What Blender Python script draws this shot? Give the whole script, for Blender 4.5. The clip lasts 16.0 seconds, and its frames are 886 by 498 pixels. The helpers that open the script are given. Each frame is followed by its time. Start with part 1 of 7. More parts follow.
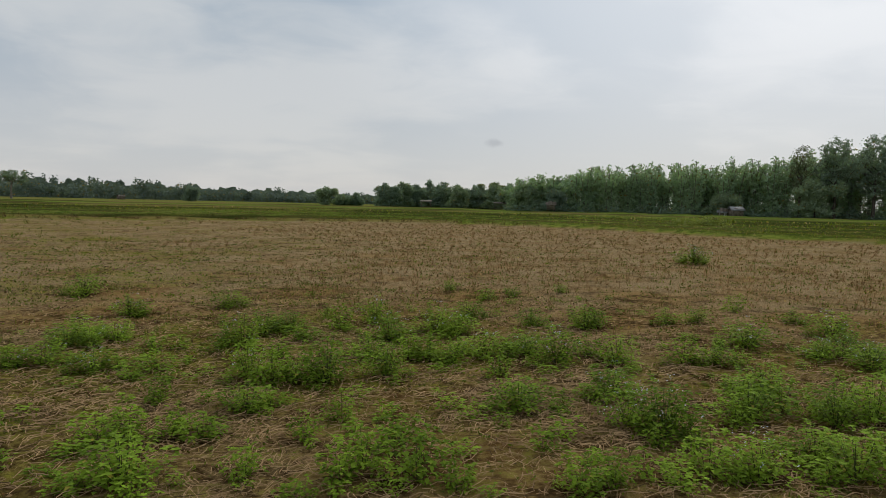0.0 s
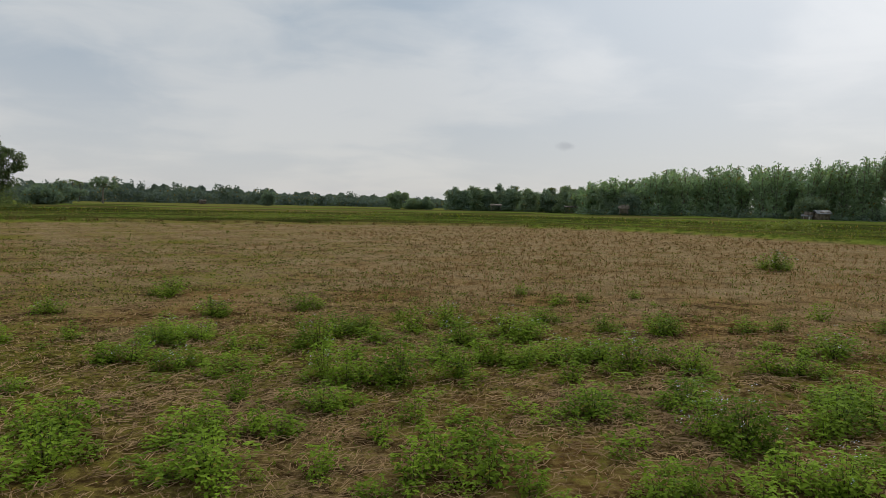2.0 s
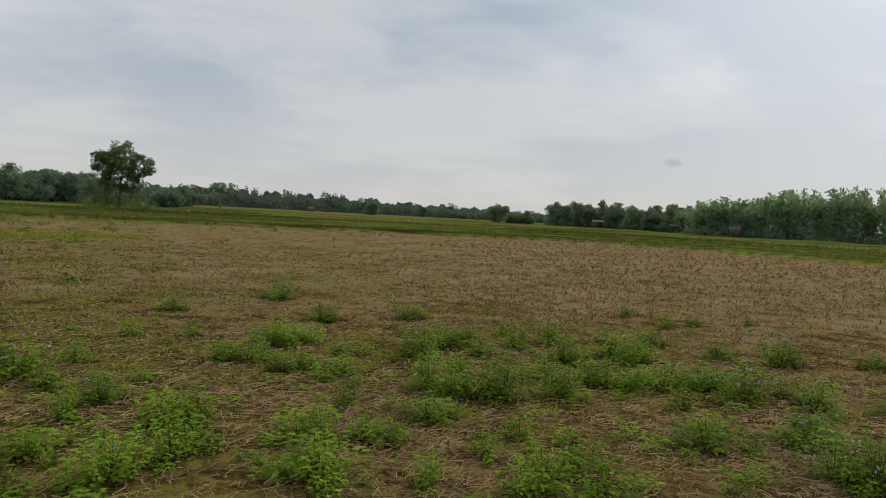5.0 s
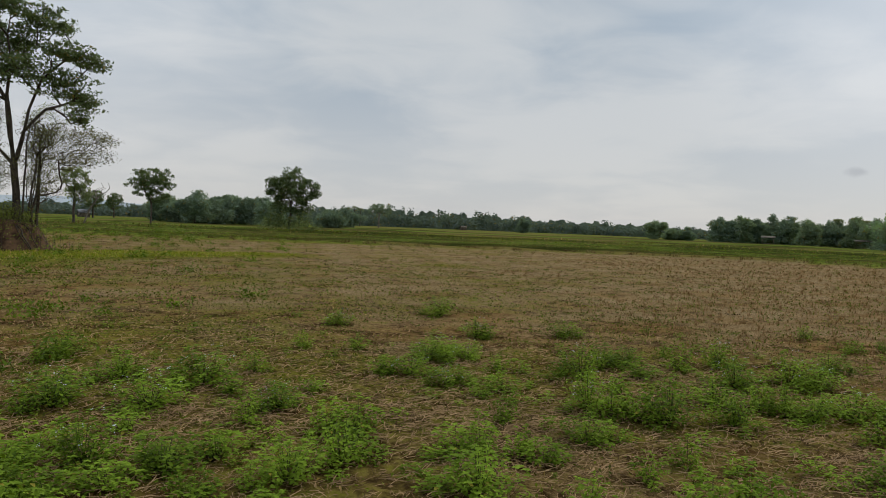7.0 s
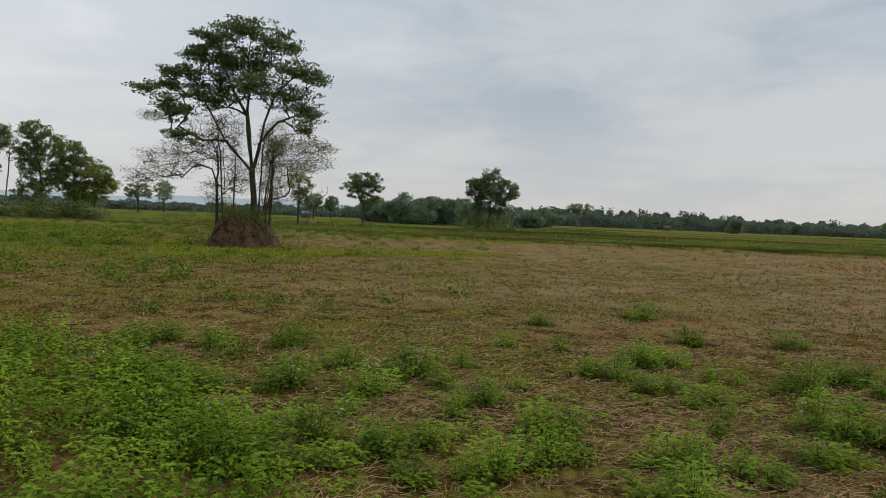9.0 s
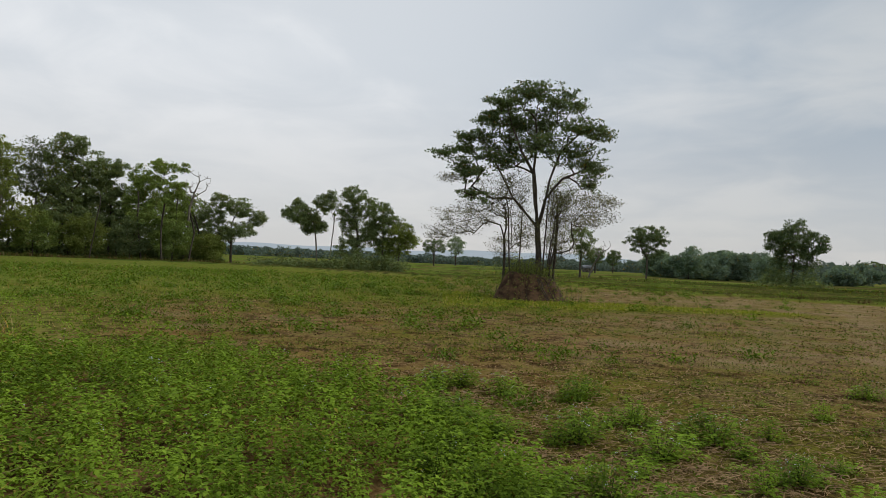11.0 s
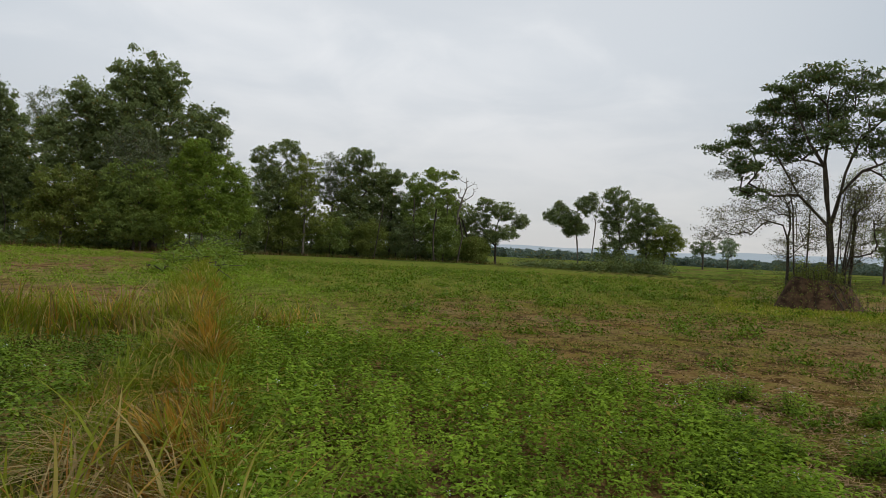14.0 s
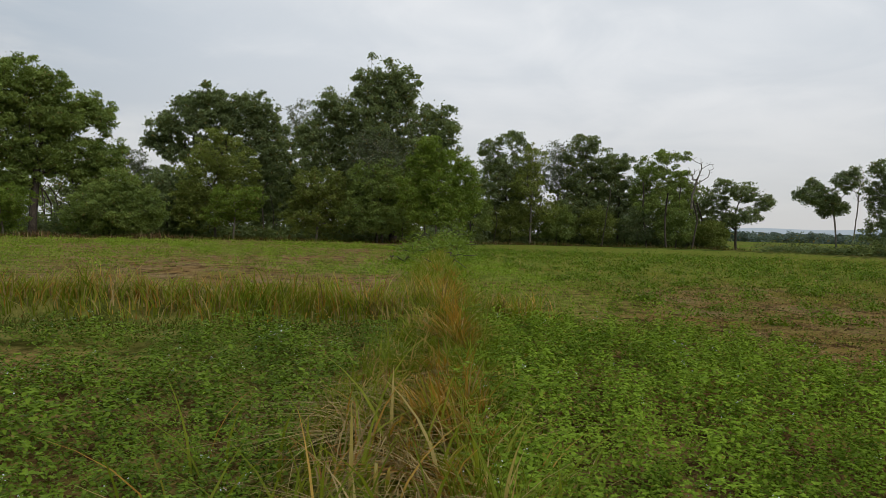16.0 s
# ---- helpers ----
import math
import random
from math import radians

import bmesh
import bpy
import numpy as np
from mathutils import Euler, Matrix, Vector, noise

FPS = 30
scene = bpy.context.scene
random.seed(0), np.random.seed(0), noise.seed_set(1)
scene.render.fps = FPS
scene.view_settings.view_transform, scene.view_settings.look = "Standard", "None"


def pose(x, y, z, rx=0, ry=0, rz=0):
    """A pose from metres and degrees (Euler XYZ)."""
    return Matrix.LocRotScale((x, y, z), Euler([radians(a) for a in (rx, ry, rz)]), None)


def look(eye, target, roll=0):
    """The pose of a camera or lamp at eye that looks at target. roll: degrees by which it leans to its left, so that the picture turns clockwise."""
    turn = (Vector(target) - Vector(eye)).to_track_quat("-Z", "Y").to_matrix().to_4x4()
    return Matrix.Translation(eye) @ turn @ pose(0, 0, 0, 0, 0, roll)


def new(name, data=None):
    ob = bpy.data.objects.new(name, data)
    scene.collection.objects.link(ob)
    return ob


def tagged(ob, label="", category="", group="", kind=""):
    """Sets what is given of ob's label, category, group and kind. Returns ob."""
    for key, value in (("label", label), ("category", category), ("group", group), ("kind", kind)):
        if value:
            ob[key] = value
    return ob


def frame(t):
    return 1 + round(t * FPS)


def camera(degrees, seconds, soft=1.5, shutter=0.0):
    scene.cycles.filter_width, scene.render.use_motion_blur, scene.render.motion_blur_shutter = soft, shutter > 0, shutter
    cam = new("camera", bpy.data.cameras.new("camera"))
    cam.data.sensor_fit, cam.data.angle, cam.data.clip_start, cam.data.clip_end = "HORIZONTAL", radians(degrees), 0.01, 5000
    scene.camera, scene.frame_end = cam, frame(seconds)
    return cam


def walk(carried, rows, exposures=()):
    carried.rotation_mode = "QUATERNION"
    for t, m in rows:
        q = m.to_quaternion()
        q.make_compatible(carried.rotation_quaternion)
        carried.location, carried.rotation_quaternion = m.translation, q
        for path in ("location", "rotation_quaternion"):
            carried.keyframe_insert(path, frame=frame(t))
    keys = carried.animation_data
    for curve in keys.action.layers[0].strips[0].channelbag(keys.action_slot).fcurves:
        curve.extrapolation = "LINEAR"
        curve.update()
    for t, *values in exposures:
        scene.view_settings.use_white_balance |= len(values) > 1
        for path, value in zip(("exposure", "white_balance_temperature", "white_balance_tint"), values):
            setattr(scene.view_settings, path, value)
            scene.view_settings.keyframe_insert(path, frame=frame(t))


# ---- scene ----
# ---- camera: seconds, place, heading to the left of +y, tilt up, lean to the left ----
cam = camera(65.0, 16.0, soft=0.4)
PATH = [
    (0, -0.001, 0.001, 1.493, 0.02, -3.75, 1.30),
    (0.5, -0.002, -0.001, 1.493, 0.31, -4.00, 1.56),
    (1, -0.015, -0.001, 1.492, 1.84, -3.91, 1.69),
    (1.5, -0.014, -0.007, 1.493, 3.19, -3.73, 1.42),
    (2, -0.023, -0.021, 1.494, 5.77, -3.55, 1.19),
    (2.5, -0.027, -0.028, 1.494, 7.08, -3.96, 1.59),
    (3, -0.039, -0.034, 1.496, 8.31, -3.54, 2.29),
    (3.2, -0.055, -0.028, 1.498, 8.84, -3.15, 2.22),
    (5.3, -0.110, -0.048, 1.506, 16.17, -2.54, 2.95),
    (5.5, -0.112, -0.052, 1.504, 18.11, -2.18, 2.73),
    (6, -0.113, -0.061, 1.502, 21.94, -1.98, 2.19),
    (6.5, -0.122, -0.065, 1.502, 23.55, -1.88, 2.23),
    (7, -0.141, -0.064, 1.501, 26.47, -1.86, 2.28),
    (7.5, -0.161, -0.075, 1.504, 31.46, -2.08, 2.27),
    (8, -0.164, -0.101, 1.505, 36.12, -1.50, 2.10),
    (8.2, -0.160, -0.111, 1.510, 37.57, -1.49, 1.94),
    (10.3, -0.243, -0.149, 1.492, 55.00, -0.94, 2.16),
    (10.5, -0.236, -0.158, 1.498, 58.06, 0.28, 1.95),
    (11, -0.224, -0.204, 1.501, 65.61, 1.02, 2.58),
    (11.5, -0.213, -0.229, 1.499, 70.90, 0.95, 2.68),
    (12, -0.206, -0.239, 1.498, 74.54, 0.81, 2.65),
    (12.5, -0.199, -0.252, 1.502, 77.62, 0.64, 2.42),
    (13, -0.196, -0.266, 1.498, 79.73, 0.65, 2.57),
    (13.5, -0.176, -0.292, 1.501, 83.05, 0.20, 3.04),
    (14, -0.172, -0.308, 1.501, 86.81, 0.18, 2.90),
    (14.5, -0.160, -0.335, 1.508, 90.38, 0.42, 2.84),
    (15, -0.127, -0.359, 1.509, 95.13, 0.29, 2.46),
    (15.5, -0.090, -0.389, 1.514, 100.40, -0.67, 1.87),
    (16, -0.050, -0.424, 1.510, 105.22, -1.49, 1.50),
]
walk(cam, [(t, pose(x, y, z, 90 + tilt, 0, yaw) @ pose(0, 0, 0, 0, 0, lean)) for t, x, y, z, yaw, tilt, lean in PATH],
     exposures=[(0, 0.0), (16, 0.0)])

# ---- sky and sun: a hazy overcast afternoon ----
SUN_AZ, SUN_EL = -35.0, 48.0
world = bpy.data.worlds.new("sky")
scene.world = world
world.use_nodes = True


class Net:
    """Short way to write node trees."""

    def __init__(self, tree):
        self.tree = tree
        tree.nodes.clear()

    def add(self, kind, **kw):
        n = self.tree.nodes.new(kind)
        for k, v in kw.items():
            if k == "inputs":
                for name, val in v.items():
                    if isinstance(val, bpy.types.NodeSocket):
                        self.tree.links.new(val, n.inputs[name])
                    else:
                        n.inputs[name].default_value = val
            else:
                setattr(n, k, v)
        return n

    def math(self, op, a, b=0.0, c=0.0, clamp=False):
        return self.add("ShaderNodeMath", operation=op, use_clamp=clamp, inputs={0: a, 1: b, 2: c}).outputs[0]

    def vmath(self, op, a, b=(0, 0, 0)):
        return self.add("ShaderNodeVectorMath", operation=op, inputs={0: a, 1: b})

    def mix(self, f, a, b, blend="MIX"):
        n = self.add("ShaderNodeMix", data_type="RGBA", blend_type=blend)
        for i, v in ((0, f), (6, a), (7, b)):
            if isinstance(v, bpy.types.NodeSocket):
                self.tree.links.new(v, n.inputs[i])
            else:
                n.inputs[i].default_value = v if i == 0 else (*v, 1)
        return n.outputs[2]

    def noise(self, vec, scale, detail=4.0, rough=0.55, distort=0.0):
        n = self.add("ShaderNodeTexNoise", inputs={"Scale": scale, "Detail": detail, "Roughness": rough, "Distortion": distort})
        if vec is not None:
            self.tree.links.new(vec, n.inputs["Vector"])
        return n.outputs[0]

    def ramp(self, f, lo, hi):
        return self.add("ShaderNodeMapRange", clamp=True, interpolation_type="SMOOTHSTEP",
                        inputs={"Value": f, "From Min": lo, "From Max": hi}).outputs[0]


def net_mul(net, f):
    return net.mix(f, (0.70, 0.73, 0.76), (0.86, 0.87, 0.88))


net = Net(world.node_tree)
way = net.add("ShaderNodeTexCoord").outputs["Generated"]
axis = net.add("ShaderNodeSeparateXYZ", inputs={0: way})
up = net.math("MAXIMUM", axis.outputs[2], 0.0)
deck = net.add("ShaderNodeVectorMath", operation="SCALE", inputs={0: way})
net.tree.links.new(net.math("DIVIDE", 1.0, net.math("ADD", up, 0.16)), deck.inputs["Scale"])
flat = net.vmath("MULTIPLY", deck.outputs[0], (1.0, 1.0, 0.0)).outputs[0]
big = net.noise(net.vmath("ADD", flat, (3.3, 1.7, 0)).outputs[0], 0.62, 3.0, 0.5, 0.4)
small = net.noise(flat, 2.1, 5.0, 0.55, 0.5)
cover = net.math("ADD", net.math("MULTIPLY", big, 0.72), net.math("MULTIPLY", small, 0.28))
thick = net.ramp(cover, 0.41, 0.60)
# veil that brightens towards the hidden sun
sunward = net.vmath("DOT_PRODUCT", way, (-math.sin(radians(SUN_AZ)) * math.cos(radians(30)), math.cos(radians(SUN_AZ)) * math.cos(radians(30)), math.sin(radians(30)))).outputs["Value"]
glow = net.ramp(sunward, 0.66, 1.00)
second = net.vmath("DOT_PRODUCT", way, (-math.sin(radians(92)) * math.cos(radians(26)), math.cos(radians(92)) * math.cos(radians(26)), math.sin(radians(26)))).outputs["Value"]
glow2 = net.math("MULTIPLY", net.ramp(second, 0.55, 0.99), 0.95)
glow = net.math("SUBTRACT", 1.0, net.math("MULTIPLY", net.math("SUBTRACT", 1.0, glow), net.math("SUBTRACT", 1.0, glow2)))
grey = net.mix(thick, (0.330, 0.400, 0.468), (0.570, 0.592, 0.600))
bright = net.mix(glow, grey, net_mul(net, thick))
low = net.ramp(up, 0.30, 0.0)
hazy = net.mix(net.math("MULTIPLY", low, 0.75), bright, (0.585, 0.572, 0.568))
# one small grey cloudlet low in the sky
puff = net.vmath("SUBTRACT", net.add("ShaderNodeVectorMath", operation="NORMALIZE", inputs={0: way}).outputs[0],
                 (math.sin(radians(4.0)) * math.cos(radians(5.0)), math.cos(radians(4.0)) * math.cos(radians(5.0)), math.sin(radians(5.0)))).outputs[0]
puff = net.vmath("LENGTH", net.vmath("MULTIPLY", puff, (1.0, 1.0, 2.2)).outputs[0]).outputs["Value"]
puff = net.math("ADD", puff, net.math("MULTIPLY", net.math("SUBTRACT", net.noise(way, 60.0, 3.0), 0.5), 0.02))
hazy = net.mix(net.math("MULTIPLY", net.ramp(puff, 0.018, 0.004), 0.85), hazy, (0.40, 0.41, 0.44))
nishita = net.add("ShaderNodeTexSky", sky_type="NISHITA", sun_disc=False, sun_elevation=radians(SUN_EL), sun_rotation=radians(-SUN_AZ))
clear = net.mix(1.0, nishita.outputs[0], (0.1, 0.1, 0.1), "MULTIPLY")
final = net.mix(0.12, hazy, clear)
bg = net.add("ShaderNodeBackground", inputs={"Color": final, "Strength": 1.06})
net.add("ShaderNodeOutputWorld", inputs={"Surface": bg.outputs[0]})

sun = new("sun", bpy.data.lights.new("sun", "SUN"))
sun.data.energy, sun.data.angle, sun.data.color = 0.9, radians(25), (1.0, 0.96, 0.90)
sun.matrix_world = look((0, 0, 0), (math.sin(radians(SUN_AZ)) * math.cos(radians(SUN_EL)), -math.cos(radians(SUN_AZ)) * math.cos(radians(SUN_EL)), -math.sin(radians(SUN_EL))))


# ---- materials ----
def material(name):
    m = bpy.data.materials.new(name)
    m.use_nodes = True
    return m, Net(m.node_tree)


def finish(net, colour, rough=0.8, bump=None, spec=0.3, through_light=None, share=0.3, metal=0.0):
    p = net.add("ShaderNodeBsdfPrincipled", inputs={"Base Color": colour, "Roughness": rough, "Specular IOR Level": spec, "Metallic": metal})
    if bump is not None:
        net.tree.links.new(bump, p.inputs["Normal"])
    out = p.outputs[0]
    if through_light is not None:
        tr = net.add("ShaderNodeBsdfTranslucent", inputs={"Color": through_light})
        out = net.add("ShaderNodeMixShader", inputs={0: share, 1: out, 2: tr.outputs[0]}).outputs[0]
    net.add("ShaderNodeOutputMaterial", inputs={"Surface": out})


def leaf_material(name, dark, light, dry=(0.25, 0.20, 0.07), dry_share=0.03, rough=0.55, share=0.3, patch=0.6, spec=0.06):
    """Leaves that differ from one to the next, in patches and from plant to plant."""
    m, net = material(name)
    isl = net.add("ShaderNodeNewGeometry")
    pos = isl.outputs["Position"]
    blotch = net.ramp(net.noise(pos, patch, 3.0), 0.35, 0.65)
    rnd = isl.outputs["Random Per Island"]
    obj = net.add("ShaderNodeObjectInfo").outputs["Random"]
    f = net.math("ADD", net.math("MULTIPLY", blotch, 0.45), net.math("ADD", net.math("MULTIPLY", rnd, 0.4), net.math("MULTIPLY", obj, 0.15)))
    c = net.mix(f, dark, light)
    c = net.mix(net.math("GREATER_THAN", rnd, 1.0 - dry_share), c, dry)
    bright = net.mix(1.0, c, (1.25, 1.2, 0.6), "MULTIPLY")
    finish(net, c, rough, None, spec, bright, share)
    return m


def bark_material(name, dark, light, scale=6.0):
    m, net = material(name)
    pos = net.add("ShaderNodeTexCoord").outputs["Object"]
    long = net.vmath("MULTIPLY", pos, (1.0, 1.0, 0.18)).outputs[0]
    f = net.noise(long, scale * 3, 5.0, 0.65, 0.6)
    g = net.noise(pos, scale * 0.25, 3.0)
    c = net.mix(net.ramp(net.math("ADD", net.math("MULTIPLY", f, 0.6), net.math("MULTIPLY", g, 0.4)), 0.35, 0.65), dark, light)
    b = net.add("ShaderNodeBump", inputs={"Strength": 0.6, "Distance": 0.03, "Height": f}).outputs[0]
    finish(net, c, 0.9, b, 0.15)
    return m


def ground_material():
    m, net = material("field_soil")
    pos = net.add("ShaderNodeNewGeometry").outputs["Position"]
    att = net.add("ShaderNodeAttribute", attribute_name="cover")
    sep = net.add("ShaderNodeSeparateColor", inputs={0: att.outputs["Color"]})
    green, straw, meadow = sep.outputs[0], sep.outputs[1], sep.outputs[2]
    n1 = net.noise(pos, 0.35, 4.0)
    n2 = net.noise(pos, 2.2, 5.0, 0.6)
    n3 = net.noise(pos, 14.0, 5.0, 0.65)
    n4 = net.noise(pos, 60.0, 3.0, 0.7)
    fib = net.noise(net.vmath("MULTIPLY", pos, (1.0, 0.35, 1.0)).outputs[0], 90.0, 3.0, 0.7, 1.5)
    soil = net.mix(net.ramp(net.math("ADD", net.math("MULTIPLY", n2, 0.6), net.math("MULTIPLY", n3, 0.4)), 0.40, 0.60), (0.060, 0.036, 0.014), (0.320, 0.200, 0.078))
    soil = net.mix(net.math("MULTIPLY", net.ramp(n1, 0.5, 0.68), 0.5), soil, (0.285, 0.155, 0.052))
    dry = net.mix(net.ramp(fib, 0.35, 0.65), (0.120, 0.078, 0.038), (0.47, 0.345, 0.185))
    dry_f = net.ramp(net.math("ADD", net.math("MULTIPLY", n3, 0.5), net.math("ADD", net.math("MULTIPLY", n2, 0.3), net.math("MULTIPLY", straw, 0.6))), 0.52, 0.85)
    c = net.mix(dry_f, soil, dry)
    moss = net.mix(net.ramp(n3, 0.35, 0.65), (0.090, 0.088, 0.014), (0.235, 0.215, 0.036))
    patchy = net.math("ADD", net.math("MULTIPLY", n2, 0.55), net.math("ADD", net.math("MULTIPLY", n3, 0.30), net.math("MULTIPLY", n1, 0.15)))
    moss_f = net.ramp(net.math("ADD", patchy, net.math("MULTIPLY", green, 0.55)), 0.56, 0.78)
    c = net.mix(moss_f, c, moss)
    grass = net.mix(net.ramp(n2, 0.3, 0.7), (0.060, 0.100, 0.014), (0.230, 0.300, 0.050))
    grass = net.mix(net.ramp(net.math("ADD", n2, net.math("MULTIPLY", straw, 0.5)), 0.62, 1.0), grass, (0.22, 0.165, 0.06))
    # out in the meadow the green channel darkens, most on the banks' near sides
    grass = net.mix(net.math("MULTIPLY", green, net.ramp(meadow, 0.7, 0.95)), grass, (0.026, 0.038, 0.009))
    c = net.mix(meadow, c, grass)
    h = net.math("ADD", net.math("MULTIPLY", n3, 0.5), net.math("ADD", net.math("MULTIPLY", fib, 0.25), net.math("MULTIPLY", n4, 0.25)))
    b = net.add("ShaderNodeBump", inputs={"Strength": 0.9, "Distance": 0.04, "Height": h}).outputs[0]
    finish(net, c, 1.0, b, 0.0)
    return m


def plain(name, dark, light, scale=3.0, rough=0.8, metal=0.0, bump=0.3):
    m, net = material(name)
    pos = net.add("ShaderNodeTexCoord").outputs["Object"]
    f = net.noise(pos, scale, 5.0, 0.6)
    c = net.mix(net.ramp(f, 0.35, 0.65), dark, light)
    b = net.add("ShaderNodeBump", inputs={"Strength": bump, "Distance": 0.02, "Height": f}).outputs[0]
    finish(net, c, rough, b, 0.3, metal=metal)
    return m


GROUND = ground_material()
WEED = leaf_material("weed_leaf", (0.056, 0.104, 0.008), (0.322, 0.470, 0.046), (0.28, 0.25, 0.04), 0.03, 0.6, 0.18, 2.0, 0.03)
# a darker, deeper green than weed_leaf, for the hollow and the field tufts
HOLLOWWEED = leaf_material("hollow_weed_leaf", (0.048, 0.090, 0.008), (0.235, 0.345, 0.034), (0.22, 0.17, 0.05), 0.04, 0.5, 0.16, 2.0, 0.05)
STEM = plain("weed_stem", (0.07, 0.10, 0.03), (0.14, 0.12, 0.05))
PETAL = plain("weed_flower", (0.55, 0.58, 0.68), (0.75, 0.76, 0.80))
GRASS = leaf_material("green_grass", (0.098, 0.157, 0.012), (0.282, 0.319, 0.038), (0.483, 0.336, 0.135), 0.12, 0.6, 0.35, 1.2)
LOWGRASS = leaf_material("short_grass", (0.056, 0.087, 0.011), (0.184, 0.210, 0.030), (0.416, 0.285, 0.133), 0.12, 0.7, 0.25, 1.0)
BANKGRASS = leaf_material("bank_grass", (0.034, 0.050, 0.009), (0.140, 0.168, 0.028), (0.20, 0.13, 0.045), 0.2, 0.7, 0.2, 0.3)
TURF = leaf_material("turf", (0.060, 0.078, 0.012), (0.180, 0.200, 0.032), (0.23, 0.17, 0.07), 0.1, 0.8, 0.2, 0.8)
DEADTURF = leaf_material("dead_turf", (0.045, 0.027, 0.012), (0.190, 0.115, 0.055), (0.36, 0.26, 0.14), 0.12, 0.9, 0.1, 0.8)
DRYGRASS = leaf_material("dry_grass", (0.330, 0.165, 0.026), (0.640, 0.420, 0.110), (0.190, 0.187, 0.020), 0.15, 0.7, 0.35, 1.5)
YELLOWGRASS = leaf_material("yellow_grass", (0.139, 0.189, 0.016), (0.389, 0.412, 0.059), (0.50, 0.40, 0.16), 0.15, 0.6, 0.5, 1.2)
LODGED = leaf_material("lodged_straw", (0.170, 0.120, 0.045), (0.560, 0.420, 0.190), (0.300, 0.142, 0.038), 0.15, 0.7, 0.15, 2.5)
STRAW = leaf_material("straw", (0.174, 0.106, 0.052), (0.573, 0.384, 0.205), (0.081, 0.052, 0.023), 0.15, 0.8, 0.1, 3.0)
STUBBLE = leaf_material("stubble", (0.200, 0.115, 0.050), (0.520, 0.350, 0.180), (0.117, 0.143, 0.019), 0.12, 0.9, 0.1, 0.25)
BARK = bark_material("bark_grey_brown", (0.043, 0.033, 0.025), (0.133, 0.109, 0.086))
BARK_PALE = bark_material("bark_pale", (0.10, 0.085, 0.065), (0.27, 0.235, 0.19))
# CROWN_DARK and CROWN_MID: base colours lifted for haze over the farther trees
CROWN_DARK = leaf_material("foliage_dark", (0.104, 0.141, 0.069), (0.269, 0.326, 0.146), share=0.42, patch=0.5)
CROWN_DEEP = leaf_material("foliage_deep", (0.068, 0.100, 0.049), (0.176, 0.232, 0.108), share=0.36, patch=0.8)
CROWN_MID = leaf_material("foliage_mid", (0.120, 0.177, 0.054), (0.323, 0.403, 0.114), share=0.42, patch=0.4)
CROWN_LIGHT = leaf_material("foliage_light", (0.104, 0.160, 0.028), (0.265, 0.360, 0.070), share=0.42, patch=0.6)
CROWN_OLIVE = leaf_material("foliage_olive", (0.123, 0.157, 0.039), (0.309, 0.360, 0.100), share=0.42, patch=0.4)
CROWN_SPARSE = leaf_material("foliage_sparse", (0.085, 0.088, 0.042), (0.205, 0.200, 0.100), share=0.35, patch=0.6)
CROWN_PALE = leaf_material("foliage_pale", (0.103, 0.132, 0.069), (0.218, 0.253, 0.149), share=0.28, patch=0.5)
# the haze of distance is put into these four leaf colours, paler and greyer
BAMBOO_HAZED = leaf_material("bamboo_leaf_hazed", (0.189, 0.284, 0.181), (0.366, 0.500, 0.324), share=0.42, patch=0.15)
FARWOOD_HAZED = leaf_material("distant_woods_hazed", (0.110, 0.150, 0.140), (0.170, 0.220, 0.200), share=0.35, patch=0.05)
WOODS_DARK_HAZED = leaf_material("woods_dark_hazed", (0.136, 0.194, 0.158), (0.251, 0.338, 0.268), share=0.42, patch=0.2)
WOODS_MID_HAZED = leaf_material("woods_mid_hazed", (0.156, 0.217, 0.150), (0.301, 0.392, 0.268), share=0.42, patch=0.2)
MOUND = plain("mound_earth", (0.043, 0.023, 0.012), (0.144, 0.082, 0.043), 5.0, 0.95, 0.0, 0.9)
TIN = plain("roof_sheet", (0.187, 0.193, 0.204), (0.303, 0.308, 0.319), 1.5, 0.45, 0.4, 0.1)
WHITE = plain("whitewash", (0.55, 0.55, 0.54), (0.78, 0.78, 0.76), 1.0)
WOOD = plain("weathered_wood", (0.09, 0.075, 0.06), (0.21, 0.175, 0.14), 3.0, 0.9)


# ---- helpers for meshes ----
def mesh_of(name, verts, faces, mat):
    """A mesh from an array of places and an array of faces with equally many corners."""
    verts, faces = np.asarray(verts, np.float32), np.asarray(faces, np.int32)
    me = bpy.data.meshes.new(name)
    k = faces.shape[1]
    me.vertices.add(len(verts))
    me.vertices.foreach_set("co", verts.ravel())
    me.loops.add(faces.size)
    me.loops.foreach_set("vertex_index", faces.ravel())
    me.polygons.add(len(faces))
    me.polygons.foreach_set("loop_start", np.arange(0, faces.size, k, dtype=np.int32))
    me.update(calc_edges=True)
    me.validate()
    me.materials.append(mat)
    return me


def piece(name, me, parent=None, label="", smooth=False):
    ob = new(name, me)
    if parent is not None:
        ob.parent = parent
    if label:
        ob["label"] = label
    if smooth:
        me.polygons.foreach_set("use_smooth", np.ones(len(me.polygons), bool))
    return ob


def unit(v):
    return v / np.maximum(np.linalg.norm(v, axis=-1, keepdims=True), 1e-9)


def join(parts):
    """Joins (places, faces) pairs."""
    vs, fs, n = [], [], 0
    for v, f in parts:
        vs.append(v)
        fs.append(np.asarray(f) + n)
        n += len(v)
    return np.concatenate(vs), np.concatenate(fs)


